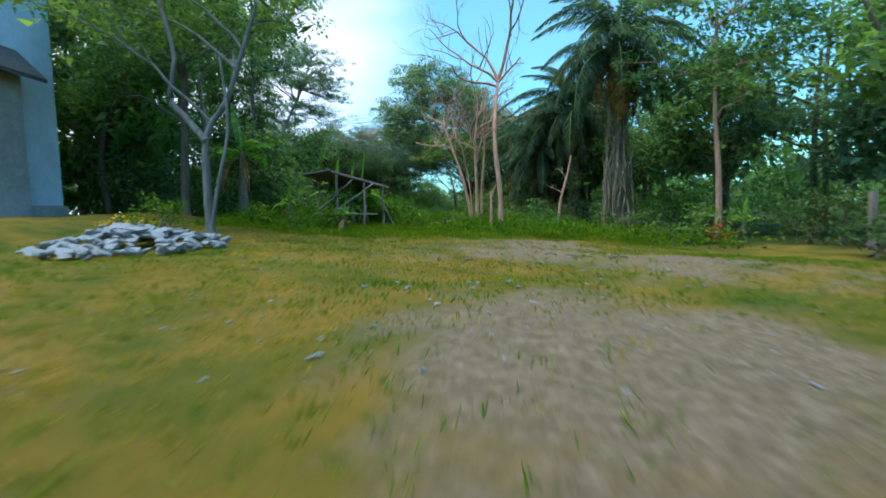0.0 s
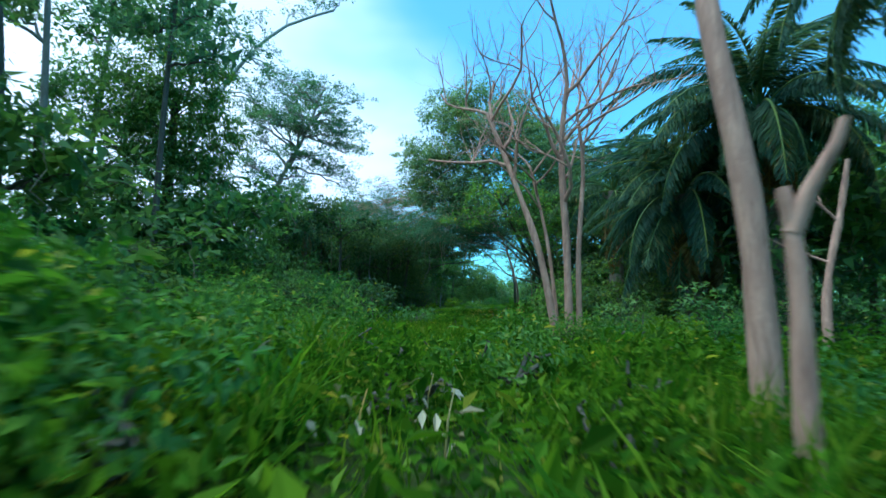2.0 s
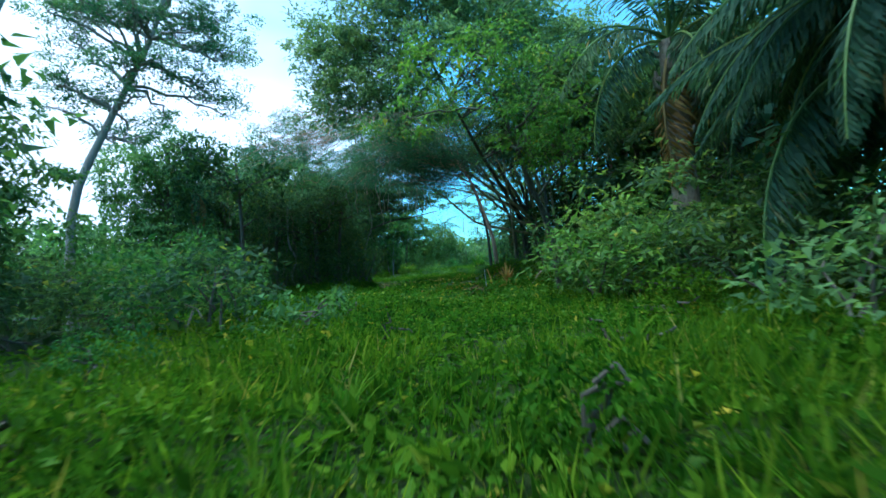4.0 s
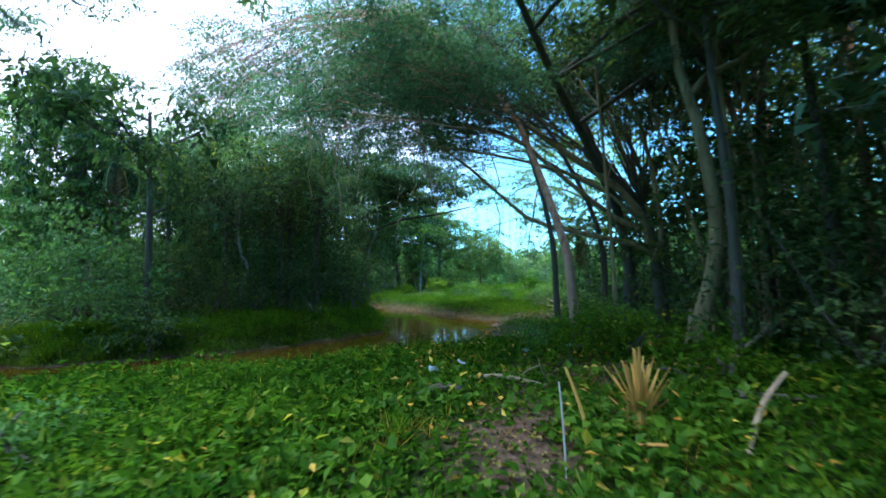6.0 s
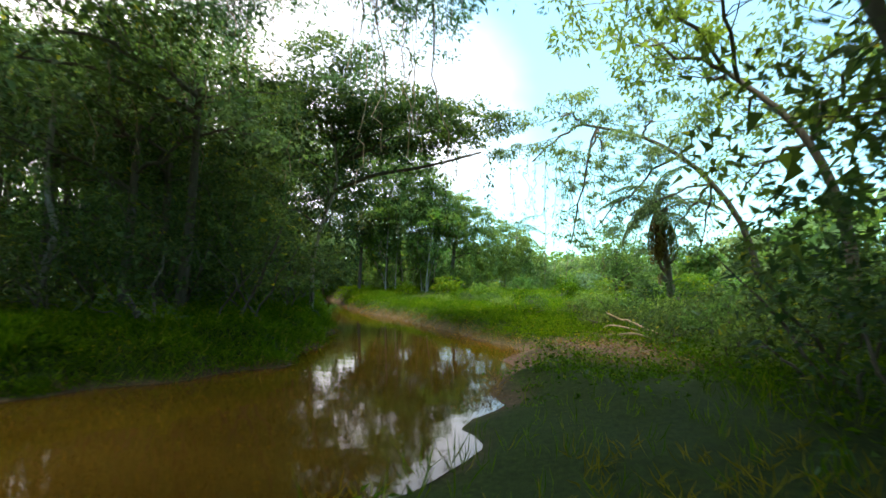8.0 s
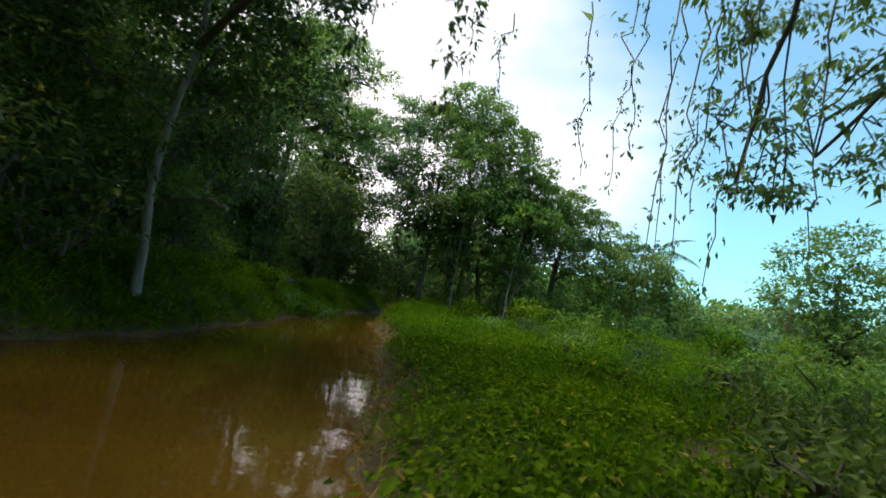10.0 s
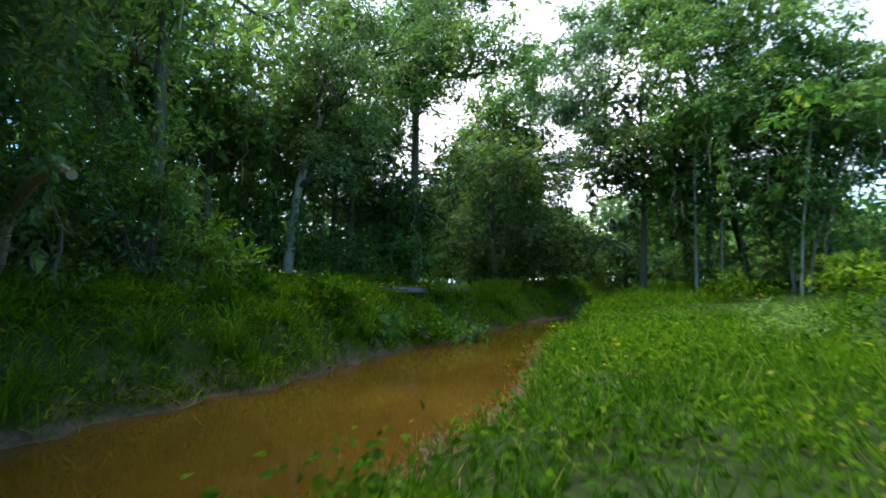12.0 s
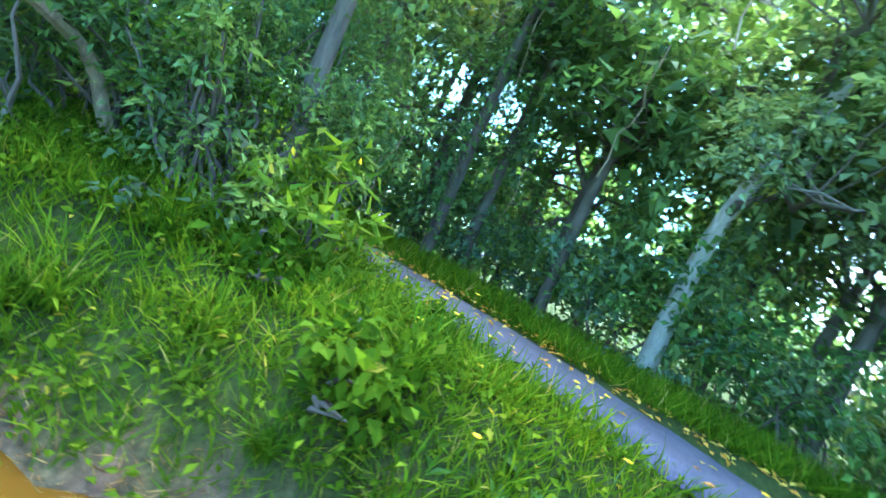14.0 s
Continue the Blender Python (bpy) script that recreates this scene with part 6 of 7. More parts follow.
# leafy growth in the weeds round the bare trees
for k, (x, y, h, m) in enumerate([(-1.9, 18.0, 0.7, 1), (-0.9, 19.4, 0.6, 2), (-0.3, 20.6, 0.7, 1), (0.3, 18.9, 0.45, 2), (2.6, 18.6, 0.6, 1), (4.4, 21.4, 0.9, 1), (-2.9, 23.2, 1.0, 1), (4.6, 24.0, 1.0, 2), (-1.2, 23.0, 0.5, 2), (-3.1, 21.4, 0.95, 1), (-2.4, 19.2, 0.8, 1), (-3.7, 18.7, 0.85, 1), (-1.7, 21.3, 0.6, 2), (0.1, 21.8, 0.55, 2), (0.8, 20.3, 0.5, 2), (2.5, 20.4, 0.75, 1), (3.1, 22.4, 0.9, 2), (-0.1, 27.6, 0.95, 0), (0.75, 27.3, 0.95, 1), (1.6, 27.5, 0.9, 0), (0.7, 48.8, 0.9, 0), (-0.5, 48.2, 0.7, 2), (-0.1, 49.5, 0.95, 0), (0.5, 50.2, 1.0, 1), (-0.8, 49.8, 0.7, 1), (0.2, 51.2, 0.9, 0), (1.0, 46.4, 0.8, 2), (2.3, 28.2, 1.0, 1),
                               (-0.6, 30.3, 0.7, 2), (3.6, 24.8, 0.8, 1), (-4.6, 23.6, 1.2, 1), (-5.2, 20.6, 1.3, 1), (-6.2, 27, 1.0, 2), (1.9, 24.3, 0.55, 2), (-2.6, 34.8, 0.7, 2), (2.8, 26.6, 0.9, 0), (4.2, 28.4, 1.2, 1), (-4.4, 30.5, 0.6, 2), (-6.5, 34, 0.8, 1), (3.2, 31, 1.1, 1), (2.0, 35.5, 0.9, 2), (-4.4, 38.5, 0.7, 1), (2.6, 39, 1.2, 1), (-5.5, 12.8, 0.5, 0), (-4.2, 12.7, 0.42, 0), (-3.75, 13.5, 0.5, 0), (-6.3, 14.2, 0.55, 0), (-2.6, 17.5, 1.1, 0), (-1.75, 17.1, 0.75, 0), (-3.2, 18.2, 1.2, 0), (1.6, 18.2, 0.45, 2), (3.4, 19.2, 0.6, 1), (-5.8, 44, 0.7, 1), (0.6, 33.4, 0.7, 2)]):
    if y < 19.8 and abs(x - (-0.25 - 0.14 * (y - 16))) > 1.3:
        h *= 1.05
    bush("leafy_shrub", (x, y), (max(0.45, h * 0.75), max(0.45, h * 0.75), h * 0.75), (M_leaf_bright, M_leaf_mid, M_weed)[m], (0.105, 0.085, 0.08)[m], 40, ("yellow-green broad-leaved shrub standing in the grass", "leafy green shrub standing in the weeds", "low leafy clump in the weeds")[m], "shrub", 900 + k, 0.34, 0.28, "shrubs in the weeds", 4, (0.55, 0.45, 0.5)[m])

# ---------------------------------------------------------------- far bank, lane side and the view downstream
leafy_tree("white_trunk_tree", [gz(-20.4, 74.9, -0.2), (-20.0, 74.9, 2.0), (-19.5, 75.1, 4.2), (-19.3, 76.2, 7.5)], 0.2,
           [((-18.2, 77.6, 8.6), (2.4, 2.4, 1.5)), ((-20.8, 78.6, 8.4), (2.6, 2.6, 1.6)), ((-18.8, 75.2, 8.0), (2.2, 2.2, 1.4)), ((-18.4, 76.4, 4.4), (1.7, 1.7, 1.3)), ((-20.4, 76.0, 6.0), (2.2, 2.2, 1.4)), ((-17.2, 75.6, 6.4), (1.6, 1.6, 1.0))],
           M_leaf_hazy, 0.13, 60, "leaning tree with whitish lower trunk beside the lane", M_bark_white, limb_bark=M_bark, seed=71, spacing=0.72, puff=0.5, limb_from=0.3, whole=True)
rg = np.random.default_rng(78)
leafy_tree("lane_tree", [gz(-21.6, 80.2, -0.2), (-21.4, 80.2, 5), (-20.8, 80, 10), (-20.4, 80, 13.5)], 0.2,
           [((-20.4 + rg.normal(0, 1.9), 80 + rg.normal(0, 1.5), rg.uniform(6.5, 14.5)), (rg.uniform(1.1, 1.8), rg.uniform(1.1, 1.8), rg.uniform(0.6, 1.1))) for _ in range(22)], M_leaf_dark, 0.16, 32, "tall dark tree towering over the lane", seed=79, spacing=0.75, puff=0.5, limb_from=0.3, gaps=0.25)
leafy_tree("lane_tree", [gz(-21.3, 77.4, -0.2), (-21.2, 77.4, 3), (-21, 77.6, 7)], 0.17, [((-21, 78, 7), (2.2, 2.2, 2)), ((-22.6, 77, 5), (2, 2, 1.8)), ((-20.6, 79.6, 9), (2.2, 2.2, 1.4))], M_leaf_dark, 0.14, 44, "dark leafy tree beside the lane", seed=72, spacing=0.8, puff=0.55, whole=True)
WEST = [(-21.8, 72.0, 8), (-23.5, 70, 10), (-21, 68.5, 9), (-24, 75.5, 10), (-26, 79.5, 10), (-24.5, 83, 9), (-28, 86, 10), (-31, 82, 11), (-22.2, 81.5, 7), (-27, 74, 9), (-29, 91, 9), (-33, 94, 9), (-38, 99, 9), (-43, 106, 9), (-36, 88, 10), (-48, 115, 10), (-27, 67, 9), (-25, 63.5, 8)]
for k, (x, y, h) in enumerate(WEST):
    rg = np.random.default_rng(400 + k)
    if float(lane_at(np.array([x]), np.array([y]))[0]) < 2.0:
        y += 3.4
    z0 = ground_z(x, y)
    bl = [((x + rg.normal(0, 1.3), y + rg.normal(0, 1.3), h * rg.uniform(0.2, 0.92)), (rg.uniform(1.5, 2.3), rg.uniform(1.5, 2.3), rg.uniform(1.2, 1.9))) for _ in range(7)]
    # past y 76 the leaves are coloured darker, as crowns against the light
    leafy_tree("forest_tree", [(x, y, z0 - 0.2), (x + rg.normal(0, 0.3), y, h * 0.5), (x + rg.normal(0, 0.5), y, h * 0.9)], 0.17, bl, M_leaf_shaded if y > 76 else (M_leaf_dark, M_leaf_mid, M_leaf_dark)[k % 3], 0.17 + 0.008 * max(0, y - 76), 30, "dense forest tree along the lane", seed=420 + k,
               group="forest trees by the lane", spacing=1.1, puff=0.75, vines=1, drapes=3)
leafy_tree("column_tree", [gz(-25.6, 88.4, -0.2), (-25.6, 88.4, 6), (-25.4, 88.3, 11)], 0.25, [((-25.2, 88.2, 11.4), (2.2, 2.2, 1.6)), ((-25.6, 88.0, 8.8), (2.5, 2.4, 1.8)), ((-24.8, 87.6, 6.0), (2.4, 2.2, 2.0)), ((-26, 88, 3), (2.4, 2.4, 2))], M_leaf_dark, 0.26, 32, "rounded tall tree standing above the lane", seed=73, spacing=0.9, drapes=5)
rg = np.random.default_rng(431)
for k in range(26):
    y = 58 + k * 1.0
    i0 = int(np.argmin(np.abs(LANE[:, 1] - y)))
    x = LANE[i0, 0] - rg.uniform(2.6, 4.6)
    h = rg.uniform(1.8, 4.2)
    bush("lane_shrub", (x, y), (h * 0.6, h * 0.6, h * 0.62), (M_leaf_dark, M_leaf_hazy, M_leaf_mid)[k % 3], 0.16, 14, "dark leafy shrub along the lane", seed=800 + k, spacing=0.55, puff=0.4, group="shrubs along the lane", stems=4, whole=True)
# thickets under the trees beyond the lane
for k, (x, y, h) in enumerate([(-31, 85.5, 3.0), (-33, 87.5, 3.2), (-31, 90, 3.0), (-28.8, 87.5, 2.6), (-34.5, 91, 3.4), (-36, 85.5, 3.4), (-27.8, 84.6, 2.4), (-35, 82, 3.2), (-32, 81, 3.0), (-30, 78, 3.0)]):
    if float(lane_at(np.array([x]), np.array([y]))[0]) > h * 0.6 + 0.9:
        bush("lane_thicket", (x, y), (h * 0.62, h * 0.62, h * 0.7), M_leaf_shaded, 0.2, 20, "dark thicket under the trees beyond the lane", seed=840 + k, spacing=0.65, puff=0.5, group="thickets beyond the lane", stems=3)
# overgrown bank shrubs that hang towards the water
for k, (x, y, h) in enumerate([(-13.9, 68.6, 4.2), (-14.3, 70.9, 3.2), (-14.9, 69.8, 4.8), (-13.5, 66.6, 4.4), (-14.6, 67.2, 5.5)]):
    bush("overhanging_shrub", (x, y), (h * 0.42, h * 0.42, h * 0.72), (M_leaf_mid, M_leaf_dark, M_leaf_dark)[k % 3], 0.125, 26, "leafy shrub with creepers overhanging the bank", seed=450 + k, spacing=0.5, puff=0.36, group="overhanging shrubs", stems=14, gaps=0.3, whole=True, slim=0.42)
bush("broadleaf_shrub", (-14.7, 72.0), (0.7, 0.7, 1.0), M_leaf_bright, 0.24, 12, "bright hand-leaved shrub at the lane's edge", seed=460, spacing=0.4, puff=0.3, slim=0.3)
bush("broadleaf_shrub", (-14.6, 75.4), (0.55, 0.55, 0.6), M_leaf_mid, 0.22, 14, "broad-leaved shrub on the far bank", seed=461, spacing=0.36, puff=0.3, slim=0.36)
bush("broadleaf_shrub", (-14.9, 77.9), (0.6, 0.6, 0.6), M_leaf_mid, 0.18, 14, "broad-leaved shrub on the far bank", seed=462, spacing=0.36, puff=0.28)
stick_thing("fallen_branch", [gz(-13.9, 68.9, -0.05), (-13.6, 69.05, 1.2), (-13.2, 69.2, 1.75), (-12.4, 69.5, 2.1), (-11.7, 69.8, 2.2), (-11.2, 70.0, 2.05)], 0.1, 0.06, M_root, "bleached broken branch caught in the shrubs", "branch")

# tree group across the creek, downstream
for k, (path, r, bl, mat, lab) in enumerate([
    ([gz(-14.4, 91.5, -0.2), (-14.6, 91, 3), (-15.2, 90, 7), (-15.6, 89, 11)], 0.16, [((-15.8, 89, 13.2), (1.7, 1.7, 1.4)), ((-17.2, 88.8, 12.0), (1.6, 1.6, 1.2)), ((-14.4, 89.2, 12.2), (1.7, 1.7, 1.4)), ((-15.8, 88.6, 10.6), (2.1, 2.0, 1.6)), ((-13.2, 89.6, 10.6), (1.9, 1.9, 1.5)), ((-14.4, 88.2, 8.8), (2.0, 1.9, 1.5)), ((-12.0, 90, 9.0), (2.0, 2.0, 1.5)), ((-12.8, 88.6, 7.0), (1.8, 1.8, 1.4)), ((-15.2, 89.4, 5.6), (1.7, 1.6, 1.5)), ((-13.6, 89.8, 4.4), (1.6, 1.6, 1.5)), ((-11.4, 90.4, 4.4), (1.6, 1.6, 1.5)), ((-16.4, 90.2, 3.6), (1.5, 1.5, 1.4)), ((-12.2, 90.6, 2.6), (1.6, 1.6, 1.4))], M_leaf_dark, "vine-hung spreading tree across the creek"),
    ([gz(-15.4, 90.8, -0.2), (-16.2, 90.2, 2.4), (-17.8, 89.5, 5.2), (-19.6, 88.5, 7.8)], 0.13, [((-19.0, 88, 9.2), (1.5, 1.5, 0.6)), ((-20.8, 88.6, 8.6), (1.6, 1.6, 0.6)), ((-22.4, 88.6, 9.6), (1.5, 1.5, 0.5)), ((-18.2, 87.6, 11.0), (1.5, 1.5, 0.7)), ((-20.2, 88, 11.2), (1.6, 1.6, 0.6)), ((-22.2, 88, 12.0), (1.5, 1.5, 0.6)), ((-23.6, 88.6, 10.8), (1.3, 1.3, 0.5)), ((-18.6, 88.2, 7.2), (1.5, 1.5, 0.6)), ((-21.0, 89.0, 6.6), (1.4, 1.4, 0.5)), ((-19.4, 88, 12.8), (1.3, 1.3, 0.5))], M_leaf_hazy, "arching tree with open branches above the water"),
    ([gz(-10.5, 93, -0.2), (-10.2, 93, 4), (-9.5, 93.5, 8)], 0.22, [((-9.8, 92.5, 7.4), (2.3, 2.3, 1.7)), ((-7.8, 94.5, 6.0), (2.2, 2.2, 1.6)), ((-10.4, 91.6, 5.4), (2.0, 2.0, 1.6)), ((-8, 93, 4.0), (2.0, 2.0, 1.6))], M_leaf_dark, "dense tree sloping down from the group"),
    ([gz(-6.5, 99, -0.2), (-6.4, 99, 3), (-6, 99, 6)], 0.18, [((-6, 97, 4.6), (2.2, 2.2, 1.6)), ((-4.6, 99, 3.4), (2.2, 2.2, 1.6)), ((-7, 96, 3), (2.0, 2.0, 1.6))], M_leaf_dark, "lower dense tree at the end of the group"),
    ([gz(-12.6, 91, -0.2), (-12.3, 91.2, 3), (-11.6, 91.6, 7)], 0.13, [((-11.4, 91.6, 7.6), (2.2, 2.2, 1.4))], M_leaf_dark, "thin stemmed tree in the group"),
    ([gz(-11.7, 92, -0.2), (-11.9, 92, 3), (-11.0, 92.4, 6.5)], 0.12, [((-11, 92.4, 6.8), (2.0, 2.0, 1.4))], M_leaf_dark, "thin stemmed tree in the group")]):
    leafy_tree("creek_tree", path, r, bl, mat, 0.18, 42, lab, M_bark_pale if k == 1 else M_bark, seed=500 + k, spacing=0.72, puff=0.5, vines=2, fill=2.0, group="trees across the creek", limb_from=0.3, droop=0.6, drapes=7 if k != 1 else 1, gaps=0.12)
for k, (x, y, h) in enumerate([(-16.4, 91.6, 2.2), (-14.4, 90.6, 1.8), (-12.6, 92.4, 2.6), (-10.6, 91.4, 2.2), (-9.0, 94.0, 2.6), (-7.0, 96.4, 2.4), (-5.0, 98.6, 2.2), (-13.6, 94.5, 3.4), (-11, 96, 3.4)]):
    bush("creek_thicket", (x, y), (h * 0.75, h * 0.7, h * 0.8), M_leaf_dark, 0.16, 24, "dark thicket at the foot of the tree group", seed=590 + k, spacing=0.6, puff=0.45, group="thickets across the creek", stems=4)
for k in range(14):
    x, y, h = -31 + 2.5 * k, 101.5 + 2.2 * math.sin(k * 2.1), 2.4 + 0.9 * math.sin(k * 1.3)
    bush("far_thicket", (x, y), (2.0, 1.8, h), (M_leaf_mid, M_leaf_hazy, M_leaf_dark)[k % 3], 0.24, 18, "leafy thicket closing the far meadow", seed=610 + k, spacing=0.75, puff=0.55, group="thickets at the far edge", stems=3)
for k, (x, y, h) in enumerate([(-28, 97.5, 3.2), (-30.5, 100.5, 3.6), (-23, 98.5, 3.0), (-26, 103.5, 3.4), (-31, 104, 4.0), (-33, 103.5, 3.6), (-36, 106, 4.2), (-24.6, 101, 3.2)]):
    bush("far_thicket", (x, y), (h * 0.65, h * 0.65, h * 0.75), (M_leaf_dark, M_leaf_hazy)[k % 2], 0.22, 20, "dark thicket where the creek bends away", seed=670 + k, spacing=0.7, puff=0.55, group="thickets at the far edge", stems=3)
rg = np.random.default_rng(512)
for k in range(9):
    x, y, h = -12.6 + rg.normal(0, 2.2), 91 + rg.normal(0, 1.2), rg.uniform(5.5, 9)
    lx = rg.normal(0, 0.8)
    leafy_tree("creek_tree", [gz(x, y, -0.2), (x + lx * 0.2, y, h * 0.4), (x + lx, y - 0.4, h)], 0.06, [((x + lx, y - 0.5, h), (1.6, 1.5, 1.1)), ((x + lx * 0.6 + rg.normal(0, 0.6), y - 0.5, h * 0.6), (1.1, 1.1, 1.2))], (M_leaf_dark, M_leaf_mid)[k % 2], 0.25, 18, "thin pale-stemmed tree crowded in the group", M_bark_pale, seed=515 + k, spacing=0.8, puff=0.6, vines=2, group="trees across the creek", limb_from=0.3, droop=0.7)
feather_palm("feather_palm", (-5.6, 104.0), 5.6, 0.16, 14, 3.4, "palm with arching fronds beyond the group", seed=81, dead=2, stubs=6, leaflets=30)
feather_palm("feather_palm", (3.5, 108.0), 3.8, 0.16, 14, 3.0, "distant palm on the meadow's edge", seed=82, dead=2, stubs=6, leaflets=26)
feather_palm("feather_palm", (9.0, 106.0), 3.4, 0.16, 14, 3.0, "distant palm on the meadow's edge", seed=83, dead=2, stubs=6, leaflets=26)
for k, (x, y, h) in enumerate([(-27, 103, 7.5), (-18, 99, 4.4), (-25, 98, 6), (-23.5, 105, 6.5), (-15.6, 101, 4.6), (-30, 109, 8), (-21, 108, 5), (-17, 112, 6), (-25, 113, 6), (-30, 120, 8), (-12, 110, 5), (0, 112, 4.6), (6, 112, 4.2), (12, 108, 5), (17, 100, 6), (15, 90, 7.4), (20, 92, 8), (24, 84, 9)]):
    rg = np.random.default_rng(520 + k)
    z0 = ground_z(x, y)
    bl = [((x + rg.normal(0, 1.4), y + rg.normal(0, 1.4), h * rg.uniform(0.25, 0.85)), (rg.uniform(1.8, 2.6), rg.uniform(1.8, 2.6), rg.uniform(1.0, 1.7))) for _ in range(5)]
    leafy_tree("distant_tree", [(x, y, z0 - 0.2), (x, y, h * 0.5), (x + 0.3, y, h * 0.85)], 0.16, bl, (M_leaf_dark, M_leaf_mid, M_leaf_hazy)[k % 3], 0.42, 13, "distant leafy tree at the meadow's edge", seed=540 + k, group="distant trees", spacing=1.1, puff=0.85)
leafy_tree("meadow_tree", [gz(1.6, 79.2, -0.2), (1.6, 79.2, 1.6), (1.7, 79.3, 3.0)], 0.09, [((1.6, 79.2, 3.2), (1.5, 1.4, 1.2)), ((0.9, 79.2, 2.0), (1.2, 1.2, 1.2)), ((2.6, 79.4, 2.1), (1.3, 1.2, 1.2)), ((1.8, 78.6, 1.2), (1.4, 1.2, 0.9))], M_leaf_dark, 0.13, 34,
           "rounded dense small tree on the meadow", seed=97, spacing=0.6, puff=0.42, fill=2.0, gaps=0.05)
# low shrubs over the meadow by the creek
for k, (x, y, h) in enumerate([(-6.2, 84, 1.5), (-3.5, 80, 1.2), (-9.5, 87, 1.6), (0.5, 82, 1.3), (-1.0, 87, 1.6), (3.5, 77, 1.5), (4.5, 84, 1.8), (6.5, 72, 1.9), (3.2, 70, 1.0), (7.5, 78, 2.2), (-12.5, 86.5, 1.3), (2.5, 91, 1.8), (-4.4, 91, 1.6), (5.6, 66, 1.6), (8, 90, 2.4), (10, 84, 2.8), (4.6, 61.5, 1.3), (11, 70, 3), (12, 77, 3)]):
    bush("meadow_shrub", (x, y), (h * 0.75, h * 0.75, h * 0.6), (M_leaf_mid, M_weed, M_leaf_bright)[k % 3], 0.18, 17, "creeper-covered low shrub on the meadow", seed=570 + k, spacing=0.45, puff=0.36, group="meadow shrubs", stems=3)
# overhanging tree with trailing twigs on the near bank
leafy_tree("trailing_tree", [gz(5.0, 68.6, -0.2), (4.6, 68.8, 2.6), (3.4, 69.0, 4.8), (1.6, 69.0, 6.2), (-0.6, 68.8, 6.8)], 0.12,
           [((-1.0, 69.3, 3.1), (0.6, 0.6, 1.8)), ((-0.2, 69.6, 3.5), (0.9, 0.8, 1.7)), ((1.0, 69.4, 4.0), (1.1, 1.0, 1.8)), ((-0.6, 68.6, 4.8), (1.0, 0.9, 0.9)), ((2.4, 70.4, 3.0), (1.2, 1.0, 1.8)), ((0.0, 68.4, 5.8), (1.6, 1.4, 0.6)), ((2.6, 68.4, 5.4), (1.3, 1.3, 0.9)), ((-2.4, 69.4, 5.8), (1.5, 1.3, 0.5)), ((1.4, 66.6, 6.2), (1.6, 1.4, 0.6)), ((-1.4, 66.8, 6.6), (1.5, 1.4, 0.5)), ((3.4, 69.6, 3.0), (0.8, 0.8, 1.4))],
           M_leaf_hazy, 0.1, 34, "tree with trailing twigs hanging over the near bank", M_bark, seed=84, spacing=0.52, puff=0.28, droop=0.9, limb_from=0.5)
rg = np.random.default_rng(95)
for x, y, top, low in [(-1.95, 70.0, 6.2, 1.0), (-1.85, 70.15, 6.0, 1.6), (-1.5, 69.6, 5.6, 1.5), (-2.6, 70.4, 6.2, 2.9), (-1.0, 69.2, 5.2, 1.3), (-1.4, 69.0, 5.4, 2.2), (-0.9, 68.4, 5.2, 2.2), (-3.3, 70.2, 6.0, 2.9), (-0.2, 69.0, 5.0, 1.6), (-4.4, 69.6, 5.6, 3.9), (-2.3, 69.6, 5.8, 3.2)]:
    p = bend((x, y, top), (x + rg.normal(0, 0.15), y + rg.normal(0, 0.15), low), 0, 0.09, 12, rg)
    t = thing("hanging_vine", p[0], "thin vine with few leaves hanging from the branches", "vine", "hanging vines over the bank")
    part("stem", Geo().add(*tube(p - p[0], np.linspace(0.014, 0.006, 12), 5)), M_root, t)
    q = p[rg.integers(2, 12, 26)] - p[0]
    part("foliage", Geo().add(*puff_leaves(q, np.full(26, 0.12), 2, 0.1, rg, droop=1.2, slim=0.4)), M_leaf_hazy, t)
feather_palm("feather_palm", (2.7, 70.9), 4.2, 0.13, 12, 2.5, "leaning palm with drooping fronds on the near bank", seed=85, dead=4, leaflets=40, stubs=10, lean=(-0.5, -0.4))

# spreading crown above the near bank
leafy_tree("spreading_tree", [gz(4.6, 62.8, -0.2), (4.4, 62.8, 2.4), (3.8, 63.2, 4.6), (2.6, 64.0, 6.4)], 0.14,
           [((2.4, 64.6, 6.6), (1.9, 1.8, 0.8)), ((0.4, 63.4, 7.2), (1.8, 1.7, 0.7)), ((3.8, 66.2, 5.8), (1.7, 1.7, 0.9)), ((4.6, 61.6, 6.2), (1.9, 1.8, 1.0)), ((1.6, 61.0, 7.2), (1.9, 1.8, 0.8)), ((5.6, 64.4, 5.4), (1.8, 1.8, 1.2)), ((4.0, 67.6, 4.2), (1.1, 1.1, 1.2)), ((-0.6, 60.6, 7.6), (1.6, 1.6, 0.6))],
           M_leaf_dark, 0.15, 32, "spreading dark-leaved tree above the muddy bank", M_bark, seed=86, spacing=0.75, puff=0.5, droop=0.7, limb_from=0.4)

# distant woods all round
rg = np.random.default_rng(900)
far = Geo()
cx, cy = rg.uniform(-100, 90, 1400), rg.uniform(-40, 175, 1400)
clear = (np.abs(cx) < 26) & (cy < 12) & (cy > -12)
belt = np.interp(cy, [-45, 10, 30, 50, 75, 90, 118, 190], [20, 20, 21, 13, 13, 24, 40, 60])
west_edge = np.interp(cy, [-45, 10, 30, 50, 62, 75, 95, 125, 190], [-20, -22, -26, -28, -29, -29, -40, -70, -110])
ok = (river_at(cx, cy)[0] > 3.5) & (lane_at(cx, cy) > 4) & ~clear & ((cx > belt) | (cx < west_edge) | (cy > 122))
